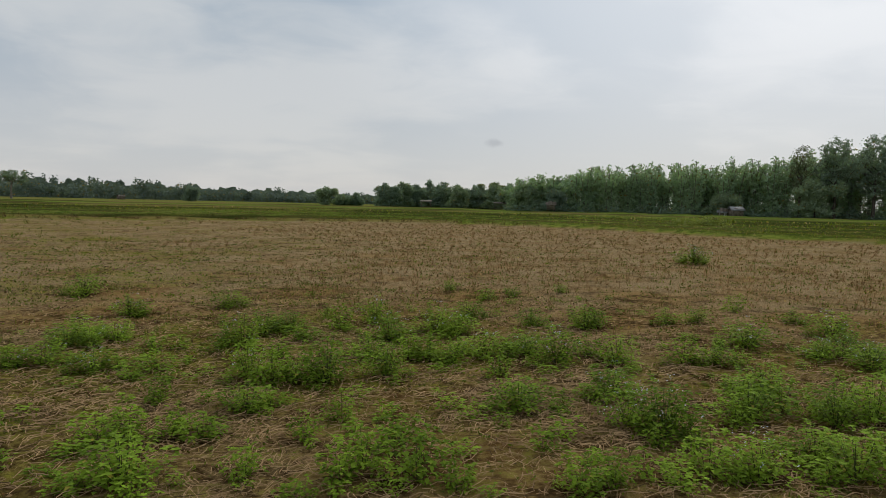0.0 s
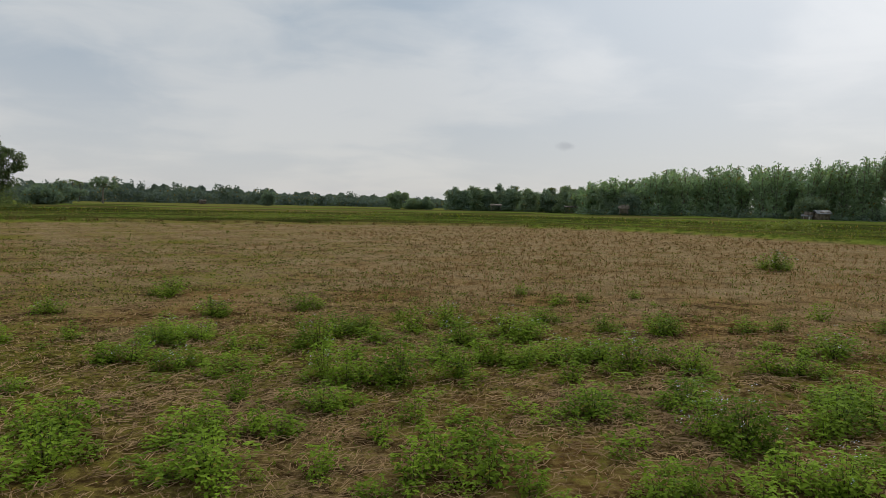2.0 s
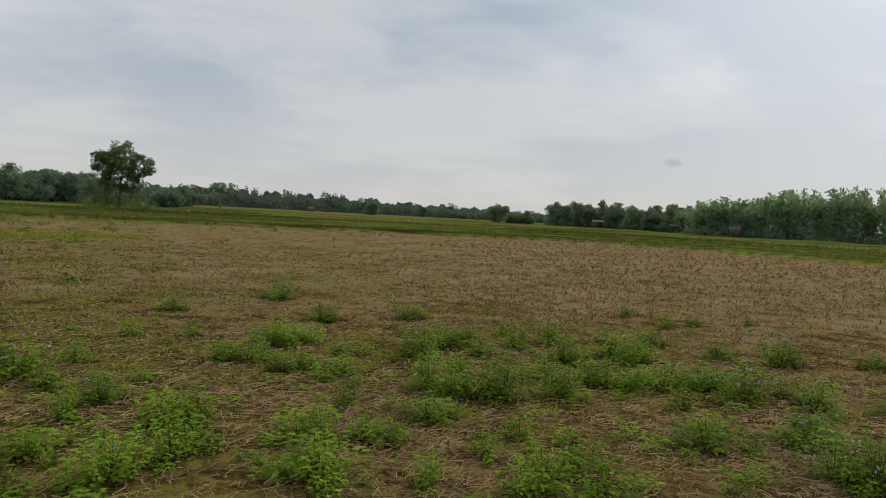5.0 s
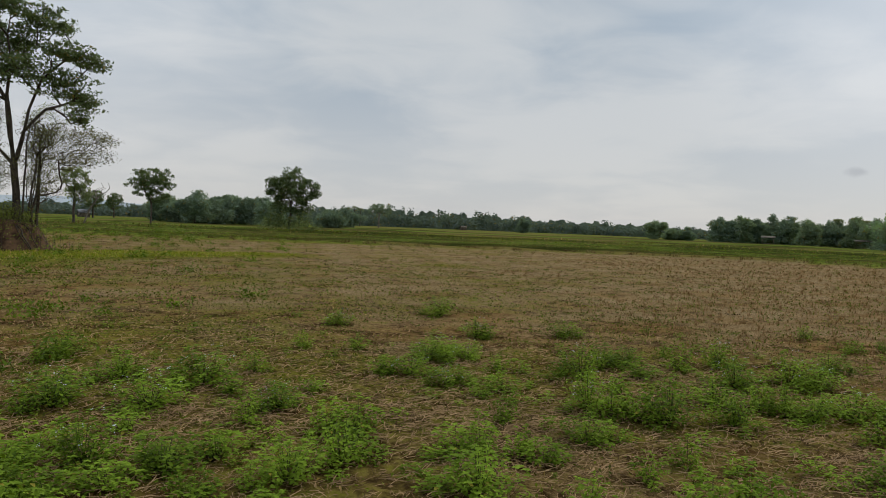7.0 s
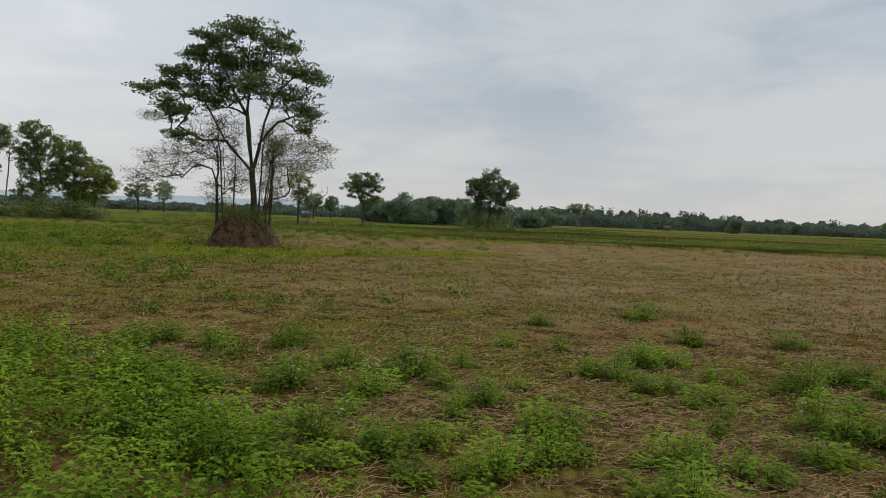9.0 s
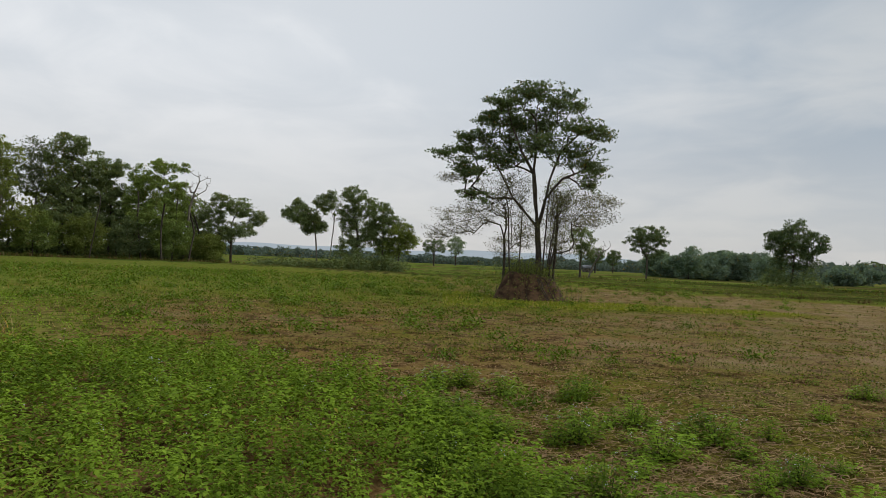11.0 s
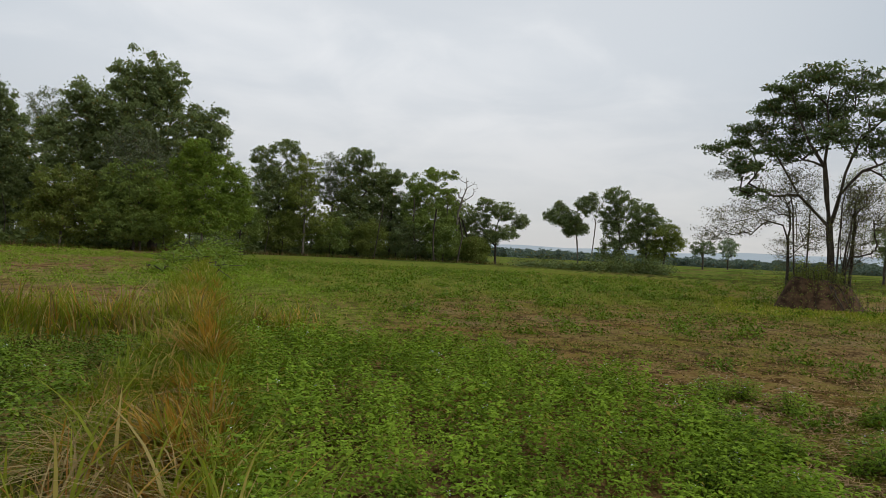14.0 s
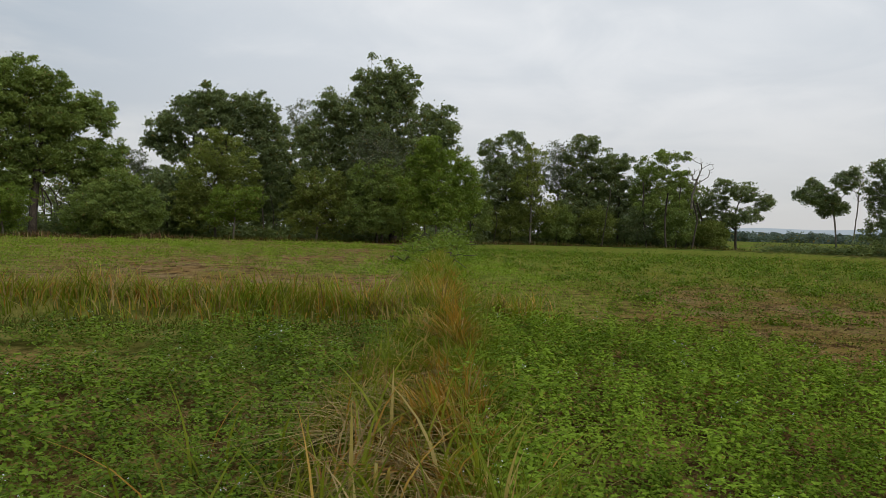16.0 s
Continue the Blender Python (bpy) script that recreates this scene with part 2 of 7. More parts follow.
def kites(rng, c, size, wide=0.5, tilt=1.3, droop=0.15, heading=None):
    """Simple leaves at the places c: one bent four-sided face each."""
    n = len(c)
    size = np.broadcast_to(size, n)[:, None]
    up_ = unit(np.c_[rng.normal(0, tilt, (n, 2)), np.ones(n)])
    d = rng.normal(0, 1, (n, 3)) if heading is None else heading + rng.normal(0, 0.5, (n, 3))
    d = unit(d - (d * up_).sum(1, keepdims=True) * up_)
    s = np.cross(up_, d)
    a, b = c - d * size / 2, c + d * size / 2 - up_ * size * droop
    l, r = c + s * size * wide / 2, c - s * size * wide / 2
    v = np.stack([a, r, b, l], 1).reshape(-1, 3)
    return v, np.arange(4 * n).reshape(n, 4)


def slivers(rng, c, size, wide=0.6, tilt=1.3):
    """The finest leaves: one pointed three-sided face each."""
    n = len(c)
    size = np.broadcast_to(size, n)[:, None]
    up_ = unit(np.c_[rng.normal(0, tilt, (n, 2)), np.ones(n)])
    d = rng.normal(0, 1, (n, 3))
    d = unit(d - (d * up_).sum(1, keepdims=True) * up_)
    s = np.cross(up_, d)
    v = np.stack([c - d * size * 0.4 - s * size * wide / 2, c - d * size * 0.4 + s * size * wide / 2, c + d * size * 0.6], 1)
    return v.reshape(-1, 3), np.arange(3 * n).reshape(n, 3)


def blades(rng, root, height, wide, bend=0.5, lean=None, parts=2):
    """Grass blades: tapering ribbons that bend over. root: places."""
    n = len(root)
    height, wide = np.broadcast_to(height, n)[:, None], np.broadcast_to(wide, n)[:, None]
    a = rng.uniform(0, 2 * np.pi, n)
    out = np.c_[np.cos(a), np.sin(a), np.zeros(n)]
    if lean is not None:
        out = unit(out * 0.7 + lean)
    side = np.c_[-out[:, 1], out[:, 0], np.zeros(n)]
    b = np.broadcast_to(bend, n)[:, None] * rng.uniform(0.3, 1.3, (n, 1))
    rows = []
    for k in range(parts + 1):
        u = k / parts
        mid = root + height * (u * (1 - 0.35 * b * u)) * np.array([0, 0, 1.0]) + out * height * b * u * u
        w = wide * (1 - u) ** 0.7 if k < parts else wide * 0.08
        rows += [mid - side * w / 2, mid + side * w / 2]
    m = 2 * (parts + 1)
    v = np.stack(rows, 1).reshape(-1, 3)
    base = (np.arange(n) * m)[:, None]
    f = np.concatenate([base + np.array([2 * k, 2 * k + 1, 2 * k + 3, 2 * k + 2]) for k in range(parts)])
    return v, f


def place(az, d, z=0.0):
    """A place by its bearing (degrees to the left of +y) and distance from the start."""
    return np.array([-d * math.sin(radians(az)), d * math.cos(radians(az)), z])


# ---- the lie of the land ----
EDGE_AZ = [-60, -40, -32, -22, -18, -10, 0, 10, 20, 30, 40, 50, 56, 65, 74, 82, 90, 98, 106, 114, 137, 160]
EDGE_R = [40, 38, 39, 40, 43, 47.5, 50, 50, 49, 48, 47.5, 49.5, 53, 60, 69, 82, 87, 88, 78, 74, 70, 70]
BANKS = ((1.015, 0.34, 0.9), (1.075, 0.16, 0.5), (1.14, 0.20, 0.6), (1.22, 0.20, 0.6), (1.31, 0.24, 0.8), (1.42, 0.22, 0.9), (1.56, 0.26, 1.1), (1.75, 0.28, 1.4), (2.0, 0.3, 1.8), (2.35, 0.32, 2.4), (2.9, 0.34, 3.2), (3.8, 0.36, 4.5))
BUND = (-0.6, 0.27)  # the grassy bank under the camera: y = a + b x


def smooth(x, lo, hi):
    u = np.clip((x - lo) / (hi - lo), 0, 1)
    return u * u * (3 - 2 * u)


def wave(x, y, s, seed=0.0):
    """Cheap smooth noise between -1 and 1."""
    return (np.sin(x * s * 1.7 + 1.3 + seed) * np.cos(y * s * 1.3 + 0.7 * seed) + np.sin((x + y) * s * 0.9 + 2.1 * seed) * np.cos((x - y) * s * 1.1 + seed)
            + 0.5 * np.sin(x * s * 3.7 + seed) * np.sin(y * s * 4.1 - seed)) / 2.2


def bearing(x, y):
    return np.degrees(np.arctan2(-x, y))


def bund_gap(x, y):
    """Signed distance from the bank's crest; above zero on the side of the wide field."""
    a, b = BUND
    return (y - (a + b * x)) / math.hypot(1, b) + 0.12 * np.sin(x * 0.9)


def cross_gap(x, y):
    """Signed distance from the second bank's crest, above zero on its far side; and a mask along it."""
    ax, ay, bx, by = -11.2, -4.0, -8.4, -11.0
    tx, ty = bx - ax, by - ay
    n = math.hypot(tx, ty)
    s = ((x - ax) * tx + (y - ay) * ty) / n
    g = ((x - ax) * -ty + (y - ay) * tx) / n
    g = g + 0.15 * np.sin(s * 0.8)
    return -g, s


def ground_z(x, y):
    x, y = np.asarray(x, float), np.asarray(y, float)
    r, az = np.hypot(x, y), bearing(x, y)
    z = 0.025 * wave(x, y, 1.1) + 0.016 * wave(x, y, 4.3, 2.0) + 0.014 * wave(x, y, 9.7, 5.0)
    g = bund_gap(x, y)
    crest = np.exp(-(g / 0.55) ** 2) * smooth(x, 4.0, 1.5) * (0.26 + 0.05 * wave(x, y, 1.5, 1.0))
    south = smooth(g, -0.2, -0.9)
    c, s = cross_gap(x, y)
    beyond = smooth(c, -0.6, 0.2)
    z = z + south * (-0.12 * (1 - beyond) + 0.10 * beyond) * smooth(r, 90, 60)
    z = z + south * np.exp(-(c / 0.6) ** 2) * 0.22
    z = np.maximum(z, crest + z * 0.3)
    # banks of the paddies further out
    e = np.interp(az, EDGE_AZ, EDGE_R)
    open_ = smooth(az, 100, 76) * smooth(az, -60, -50)
    inner = smooth(az, 82, 62)
    for k, h, w in BANKS:
        h = h if k < 1.1 else h * inner
        rr = e * k + (0.15 if k < 1.05 else 1.2) * np.sin(np.radians(az) * 9 * k + 5 * k)
        z = z + h * np.exp(-((r - rr) / w) ** 2) * open_
    return z


def ground():
    az = np.concatenate([np.arange(-45, 145, 0.75), np.arange(145, 315, 5.0)])
    rad = np.concatenate([[0.001, 0.3, 0.55], 0.8 * 1.019 ** np.arange(257), 100 * 1.055 ** np.arange(1, 73)])
    A, R = np.meshgrid(az, rad)
    x, y = -R * np.sin(np.radians(A)) + 0.03 * np.exp(-3 * R), R * np.cos(np.radians(A)) + 0.02 * np.exp(-3 * R)
    z = ground_z(x, y)
    n, m = len(rad), len(az)
    i, j = np.meshgrid(np.arange(n - 1), np.arange(m), indexing="ij")
    j2 = (j + 1) % m
    f = np.stack([i * m + j, (i + 1) * m + j, (i + 1) * m + j2, i * m + j2], -1).reshape(-1, 4)[:, ::-1]
    me = mesh_of("ground", np.stack([x, y, z], -1).reshape(-1, 3), f, GROUND)
    ob = tagged(piece("ground", me, smooth=True), "brown harvested rice field with mossy soil and grassy paddies beyond", "ground", kind="structure")
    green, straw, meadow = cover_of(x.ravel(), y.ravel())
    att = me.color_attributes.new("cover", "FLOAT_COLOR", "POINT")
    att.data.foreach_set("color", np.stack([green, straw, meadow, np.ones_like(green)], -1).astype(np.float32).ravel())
    return ob


def carpet_edge(x, y):
    """How deep a place lies within the dense mat of weeds beside the bank (0 outside, 1 inside)."""
    az, r = bearing(x, y), np.hypot(x, y)
    lim = np.interp(az, [54, 58, 62, 69, 76, 83, 86, 93, 99, 104, 112], [1.5, 3.6, 5.2, 7.2, 8.6, 10.0, 13.0, 17, 24, 40, 40])
    return smooth(lim + 0.7 * wave(x, y, 1.6, 3.0) - r, -0.6, 0.6) * smooth(az, 50, 54) * smooth(bund_gap(x, y), 0.25, 0.65)


def cover_of(x, y):
    az, r = bearing(x, y), np.hypot(x, y)
    e = np.interp(az, EDGE_AZ, EDGE_R)
    g = bund_gap(x, y)
    out = smooth(r - e, -0.9, 0.1)
    strip = np.exp(-((r - np.interp(az, [38, 50, 58, 66, 76], [31, 28.5, 27, 29, 38])) / np.interp(az, [38, 58, 66, 76], [1.5, 2.6, 5, 9])) ** 2) * smooth(az, 36, 44) * smooth(az, 90, 74)
    left = (smooth(az, 58, 88) * smooth(r, 18, 34) + 0.6 * smooth(az, 86, 98) * smooth(r, 9, 16)) * smooth(g, -0.6, 0.2)
    left = np.clip(left, 0, 1)
    green = 0.10 + 0.10 * smooth(az, -12, 45) + 0.16 * smooth(r, 11, 7) + 0.5 * left + 0.9 * strip + 0.16 * wave(x, y, 0.5, 1.0)
    green = green - 0.25 * np.exp(-((az + 8) / 16) ** 2) * smooth(r, 9, 14)
    # straw colour held back under the weed mat, for the shade between plants
    straw = 0.35 - 0.3 * carpet_edge(x, y) + 0.25 * wave(x, y, 1.2, 2.0) + 0.2 * smooth(r, 9, 15) - 0.2 * smooth(az, 40, 70)
    meadow = np.clip(out * 0.95 + 0.85 * strip * (0.6 + 0.4 * wave(x, y, 0.8, 4.0)) + 0.9 * left * smooth(wave(x, y, 0.35, 2.0), -1.0, 0.2), 0, 1)
    q = r / e + 0.012 * np.sin(np.radians(az) * 17) + 0.008 * np.sin(np.radians(az) * 41)
    band = np.sin(np.log(np.maximum(q, 0.3)) * 38 + 1.2 * np.sin(np.radians(az) * 5))
    field_out = (r > e - 0.4)
    # ground colour goes darker along each bank, mostly on the near side
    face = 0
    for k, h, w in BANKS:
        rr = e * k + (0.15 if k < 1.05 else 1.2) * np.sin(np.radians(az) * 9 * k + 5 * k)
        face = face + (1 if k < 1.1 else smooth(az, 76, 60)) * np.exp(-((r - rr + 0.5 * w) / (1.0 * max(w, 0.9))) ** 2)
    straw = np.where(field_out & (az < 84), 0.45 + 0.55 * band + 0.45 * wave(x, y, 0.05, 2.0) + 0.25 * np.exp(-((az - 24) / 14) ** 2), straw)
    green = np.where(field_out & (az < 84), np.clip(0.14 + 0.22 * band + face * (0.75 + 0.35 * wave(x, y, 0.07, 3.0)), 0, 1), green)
    meadow = np.where(field_out, meadow, np.minimum(meadow, 0.68))
    south = smooth(g, -0.2, -0.7)
    c, s = cross_gap(x, y)
    # less moss colour under the weeds, putting the shade among them into the soil
    green = np.where(south > 0.5, 0.02 + 0.25 * wave(x, y, 0.4, 3.0), green) - 0.35 * carpet_edge(x, y)
    meadow = meadow * (1 - south * smooth(r, 66, 62)) + south * smooth(r, 66, 62) * 0.6 * smooth(wave(x, y, 0.25, 4.0), 0.0, 0.6)
    meadow = np.maximum(meadow, np.exp(-(g / 0.8) ** 2) * 0.6 * smooth(x, 4, 1))
    return np.clip(green, 0, 1), np.clip(straw, 0, 1), meadow


GROUND_OB = ground()


# ---- trees ----
def limbs(rng, trunk, tips, r_base, r_tip, seg, sides=5, wobble=0.1, rise=0.12, heads=0, arms=()):
    """A branching frame that grows from the trunk's line to the tips; returns places, faces, and the outer nodes."""
    pos, par, plen = [np.array(trunk[0], float)], [-1], [0.0]
    for a, b in zip(trunk[:-1], trunk[1:]):
        a, b = np.array(a, float), np.array(b, float)
        k = max(2, int(np.linalg.norm(b - a) / seg))
        for i in range(1, k + 1):
            pos.append(a + (b - a) * i / k + rng.normal(0, wobble * seg * 0.25, 3))
            par.append(len(pos) - 2)
            plen.append(plen[-1] + np.linalg.norm(pos[-1] - pos[-2]))
    first = max(1, int(len(pos) * 0.45))
    fork, at = pos[-1], len(pos) - 1
    for arm in arms:
        prev = at
        for q in arm:
            a, b = pos[prev], np.array(q, float)
            k = max(2, int(np.linalg.norm(b - a) / seg))
            for i in range(1, k + 1):
                pos.append(a + (b - a) * i / k + rng.normal(0, wobble * seg * 0.3, 3))
                par.append(prev)
                plen.append(plen[prev] + np.linalg.norm(b - a) / k)
                prev = len(pos) - 1
    ends = []
    far_ = np.linalg.norm(tips - fork, axis=1)
    far_[:heads] -= 1000
    order = np.argsort(far_)
    for t in tips[order]:
        P = np.array(pos[first:])
        d = np.linalg.norm(P - t, axis=1)
        cost = d + 0.9 * np.maximum(P[:, 2] - t[2] + 0.25 * d, 0) + 0.10 * np.array(plen[first:])
        j = int(np.argmin(cost)) + first
        a, L = pos[j], float(np.linalg.norm(t - pos[j]))
        k = max(1, int(round(L / seg)))
        prev = j
        for i in range(1, k + 1):
            u = i / k
            p = a + (t - a) * u + np.array([0, 0, rise * L * math.sin(math.pi * u)])
            if i < k:
                p = p + rng.normal(0, wobble * L / k, 3)
            pos.append(p)
            par.append(prev)
            plen.append(plen[prev] + L / k)
            prev = len(pos) - 1
        ends.append(prev)
    pos, par = np.array(pos), np.array(par)
    count = np.zeros(len(pos))
    count[ends] = 1
    for i in range(len(pos) - 1, 0, -1):
        count[par[i]] += count[i]
    rad = np.maximum(r_base * (np.maximum(count, 0.5) / max(count[0], 1)) ** 0.5, r_tip)
    # flare at the foot
    rad *= 1 + 0.35 * np.exp(-np.maximum(pos[:, 2] - pos[0, 2], 0) / (2.5 * r_base)) * (par >= -1) * (r_base > 0.055)
    i = np.arange(1, len(pos))
    a, b = pos[par[i]], pos[i]
    ra, rb = np.minimum(rad[par[i]], rad[i] * 1.5), rad[i]
    d = unit(b - a)
    ref = np.where(np.abs(d[:, 2:3]) > 0.9, np.array([[1.0, 0, 0]]), np.array([[0, 0, 1.0]]))
    s = unit(np.cross(d, ref))
    q = np.cross(d, s)
    ang = np.arange(sides) * 2 * np.pi / sides
    ring = s[:, None] * np.cos(ang)[None, :, None] + q[:, None] * np.sin(ang)[None, :, None]
    ext = (b - a) * 0.06
    v = np.concatenate([(a - ext)[:, None] + ring * ra[:, None, None], (b + ext)[:, None] + ring * rb[:, None, None]], 1)
    k = np.arange(sides)
    one = np.stack([k, (k + 1) % sides, (k + 1) % sides + sides, k + sides], 1)
    f = (np.arange(len(i)) * 2 * sides)[:, None, None] + one
    return v.reshape(-1, 3), f.reshape(-1, 4), pos[ends]


def in_lobes(rng, lobes, n, shell=0.55):
    """n places in the lobes (cx, cy, cz, rx, ry, rz), most of them towards the outside."""
    lobes = np.array(lobes, float)
    vol = lobes[:, 3] * lobes[:, 4] * lobes[:, 5]
    k = rng.choice(len(lobes), n, p=vol ** 0.7 / (vol ** 0.7).sum())
    d = unit(rng.normal(0, 1, (n, 3)))
    r = 1.08 * (shell + (1 - shell) * rng.random(n))
    return lobes[k, :3] + d * r[:, None] * lobes[k, 3:]


def tree(name, az, d, lobes, trunk, r_base, leaf, n_tips, per_tip, size, spread, label, bark=BARK, seed=1, flat=0.5, wide=0.55, z=None,
         sides=5, category="tree", group="", bare=0.0, shell=0.5, seg=0.9, tilt=1.3, droop=0.15, rise=0.12, arms=()):
    """A tree at a bearing and distance. Lobes and trunk are in its own metres: x across the view, z up from its foot."""
    rng = np.random.default_rng(seed)
    if d > 60 and per_tip:  # many small sprays of leaves
        n_tips, per_tip, spread, flat = int(n_tips * 2.0), int(per_tip * 0.46), spread * 0.66, max(flat, 0.6)
    foot = place(az, d)
    foot[2] = (float(ground_z(foot[0], foot[1])) if z is None else z) - 0.05
    root = new(name, None)
    root.matrix_world = pose(*foot, 0, 0, az)
    tagged(root, label, category, group)
    tips = np.concatenate([np.array(lobes, float)[:, :3], in_lobes(rng, lobes, n_tips, shell)])
    v, f, ends = limbs(rng, trunk, tips, r_base, max(0.006, 0.00010 * d), seg, sides, rise=rise, heads=0 if arms else len(lobes), arms=arms)
    piece("trunk", mesh_of("trunk", v, f, bark), root, smooth=True)
    if per_tip:
        keep = ends[len(lobes):][rng.random(len(ends) - len(lobes)) >= bare]
        c = np.repeat(keep, per_tip * 2, 0)
        c = c + unit(rng.normal(0, 1, c.shape)) * (rng.random((len(c), 1)) ** 0.42 * 1.75) * np.array([spread, spread, spread * flat])
        # a few leaves fill the room between the sprays
        loose = rng.random(len(c)) < (0.12 if d > 60 else 0.0)
        c[loose] = in_lobes(rng, lobes, int(loose.sum()), 0.2) + rng.normal(0, 0.1, (int(loose.sum()), 3))
        v, f = slivers(rng, c, size * (0.74 if d > 60 else 0.64) * rng.uniform(0.6, 1.35, len(c)), wide * 1.15, tilt)
        piece("crown", mesh_of("crown", v, f, leaf), root)
    return root


def shrub_cloud(rng, centre, r, h, n, size):
    c = unit(rng.normal(0, 1, (n, 3))) * (rng.random((n, 1)) ** 0.4)
    c[:, 2] = np.abs(c[:, 2])
    c = c * np.array([r, r, h]) * (1 + 0.25 * np.sin(5 * c[:, :1] + 3 * c[:, 1:2])) + centre
    return kites(rng, c, size * rng.uniform(0.6, 1.3, n), 0.6, 0.7)


# ---- the tree on the old mound in the field ----
def mound():
    rng = np.random.default_rng(5)
    n, m = 22, 40
    R, A = np.meshgrid(np.linspace(0, 1, n), np.linspace(0, 2 * np.pi, m, endpoint=False), indexing="ij")
    lump = 1 + 0.10 * np.sin(2 * A + 1) + 0.06 * np.sin(5 * A + 2 * R) + 0.03 * np.sin(11 * A)
    x, y = R * np.cos(A) * 1.55 * lump, R * np.sin(A) * 1.45 * lump
    h = 1.12 * (1 - smooth(R, 0.50, 1.0)) * (1 - 0.12 * x) + 0.09 * wave(x, y, 2.2) * (1 - R) + 0.05 * wave(x, y, 7.0, 1.0) * (1 - R ** 3)
    z = h - 0.14 * smooth(R, 0.75, 1.0)
    v = np.stack([x, y, z], -1).reshape(-1, 3)
    i, j = np.meshgrid(np.arange(n - 1), np.arange(m), indexing="ij")
    f = np.stack([i * m + j, (i + 1) * m + j, (i + 1) * m + (j + 1) % m, i * m + (j + 1) % m], -1).reshape(-1, 4)
    ob = tagged(piece("earth_mound", mesh_of("earth_mound", v, f, MOUND), smooth=True),
                "bare reddish-brown earth mound with roots at the foot of a tree", "mound", kind="structure")
    p = place(59.0, 30.3)
    ob.matrix_world = pose(p[0], p[1], float(ground_z(p[0], p[1])) - 0.02, 0, 0, 58)
    # roots and dead sticks on its flanks
    top = lambda c: 1.05 * (1 - smooth(np.hypot(c[:, 0] / 1.55, c[:, 1] / 1.45), 0.50, 1.0)) * (1 - 0.12 * c[:, 0])
    for k in range(6):
        a = rng.uniform(0, 2 * np.pi)
        p0 = np.array([math.cos(a) * 0.4, math.sin(a) * 0.4, 1.06])
        p1 = np.array([math.cos(a + .1) * 0.95, math.sin(a + .1) * 0.9, 0.92])
        p2 = np.array([math.cos(a + 0.3) * 1.4, math.sin(a + 0.3) * 1.3, 0.10])
        v, f, _ = limbs(rng, [p0, p1], np.array([p2]), rng.uniform(0.015, 0.03), 0.01, 0.25, 5, wobble=0.2, rise=0.0)
        piece("root", mesh_of("root", v, f, BARK), ob, "exposed root")
    n = 5000
    c = np.c_[rng.normal(-0.1, 0.7, n), rng.normal(0, 0.5, n), np.zeros(n)]
    c[:, 2] = top(c) + rng.random(n) ** 1.8 * 1.0 * (0.6 + 0.5 * wave(c[:, 0], c[:, 1], 4.0))
    piece("brush", mesh_of("brush", *kites(rng, c, 0.085 * rng.uniform(0.5, 1.4, n), 0.4, 1.3), CROWN_OLIVE), ob, "low dull green brush")
    n = 420
    c = np.c_[rng.normal(0, 0.8, n), rng.normal(0, 0.5, n), np.zeros(n)]
    c[:, 2] = top(c) - 0.05
    piece("twig_tangle", mesh_of("twig_tangle", *blades(rng, c, rng.uniform(0.3, 1.1, n), 0.014, 0.35, parts=2), BARK), ob, "dead upright twigs")
    n = 900
    c = np.c_[rng.normal(0, 0.8, n), rng.normal(0, 0.7, n), np.zeros(n)]
    c[:, 2] = top(c) - 0.01
    c = c[np.hypot(c[:, 0] / 1.55, c[:, 1] / 1.45) < 1.0]
    piece("dry_litter", mesh_of("dry_litter", *blades(rng, c, rng.uniform(0.06, 0.2, len(c)), 0.012, 1.4, parts=2), STUBBLE), ob, "dry reddish litter and grass")
    return ob


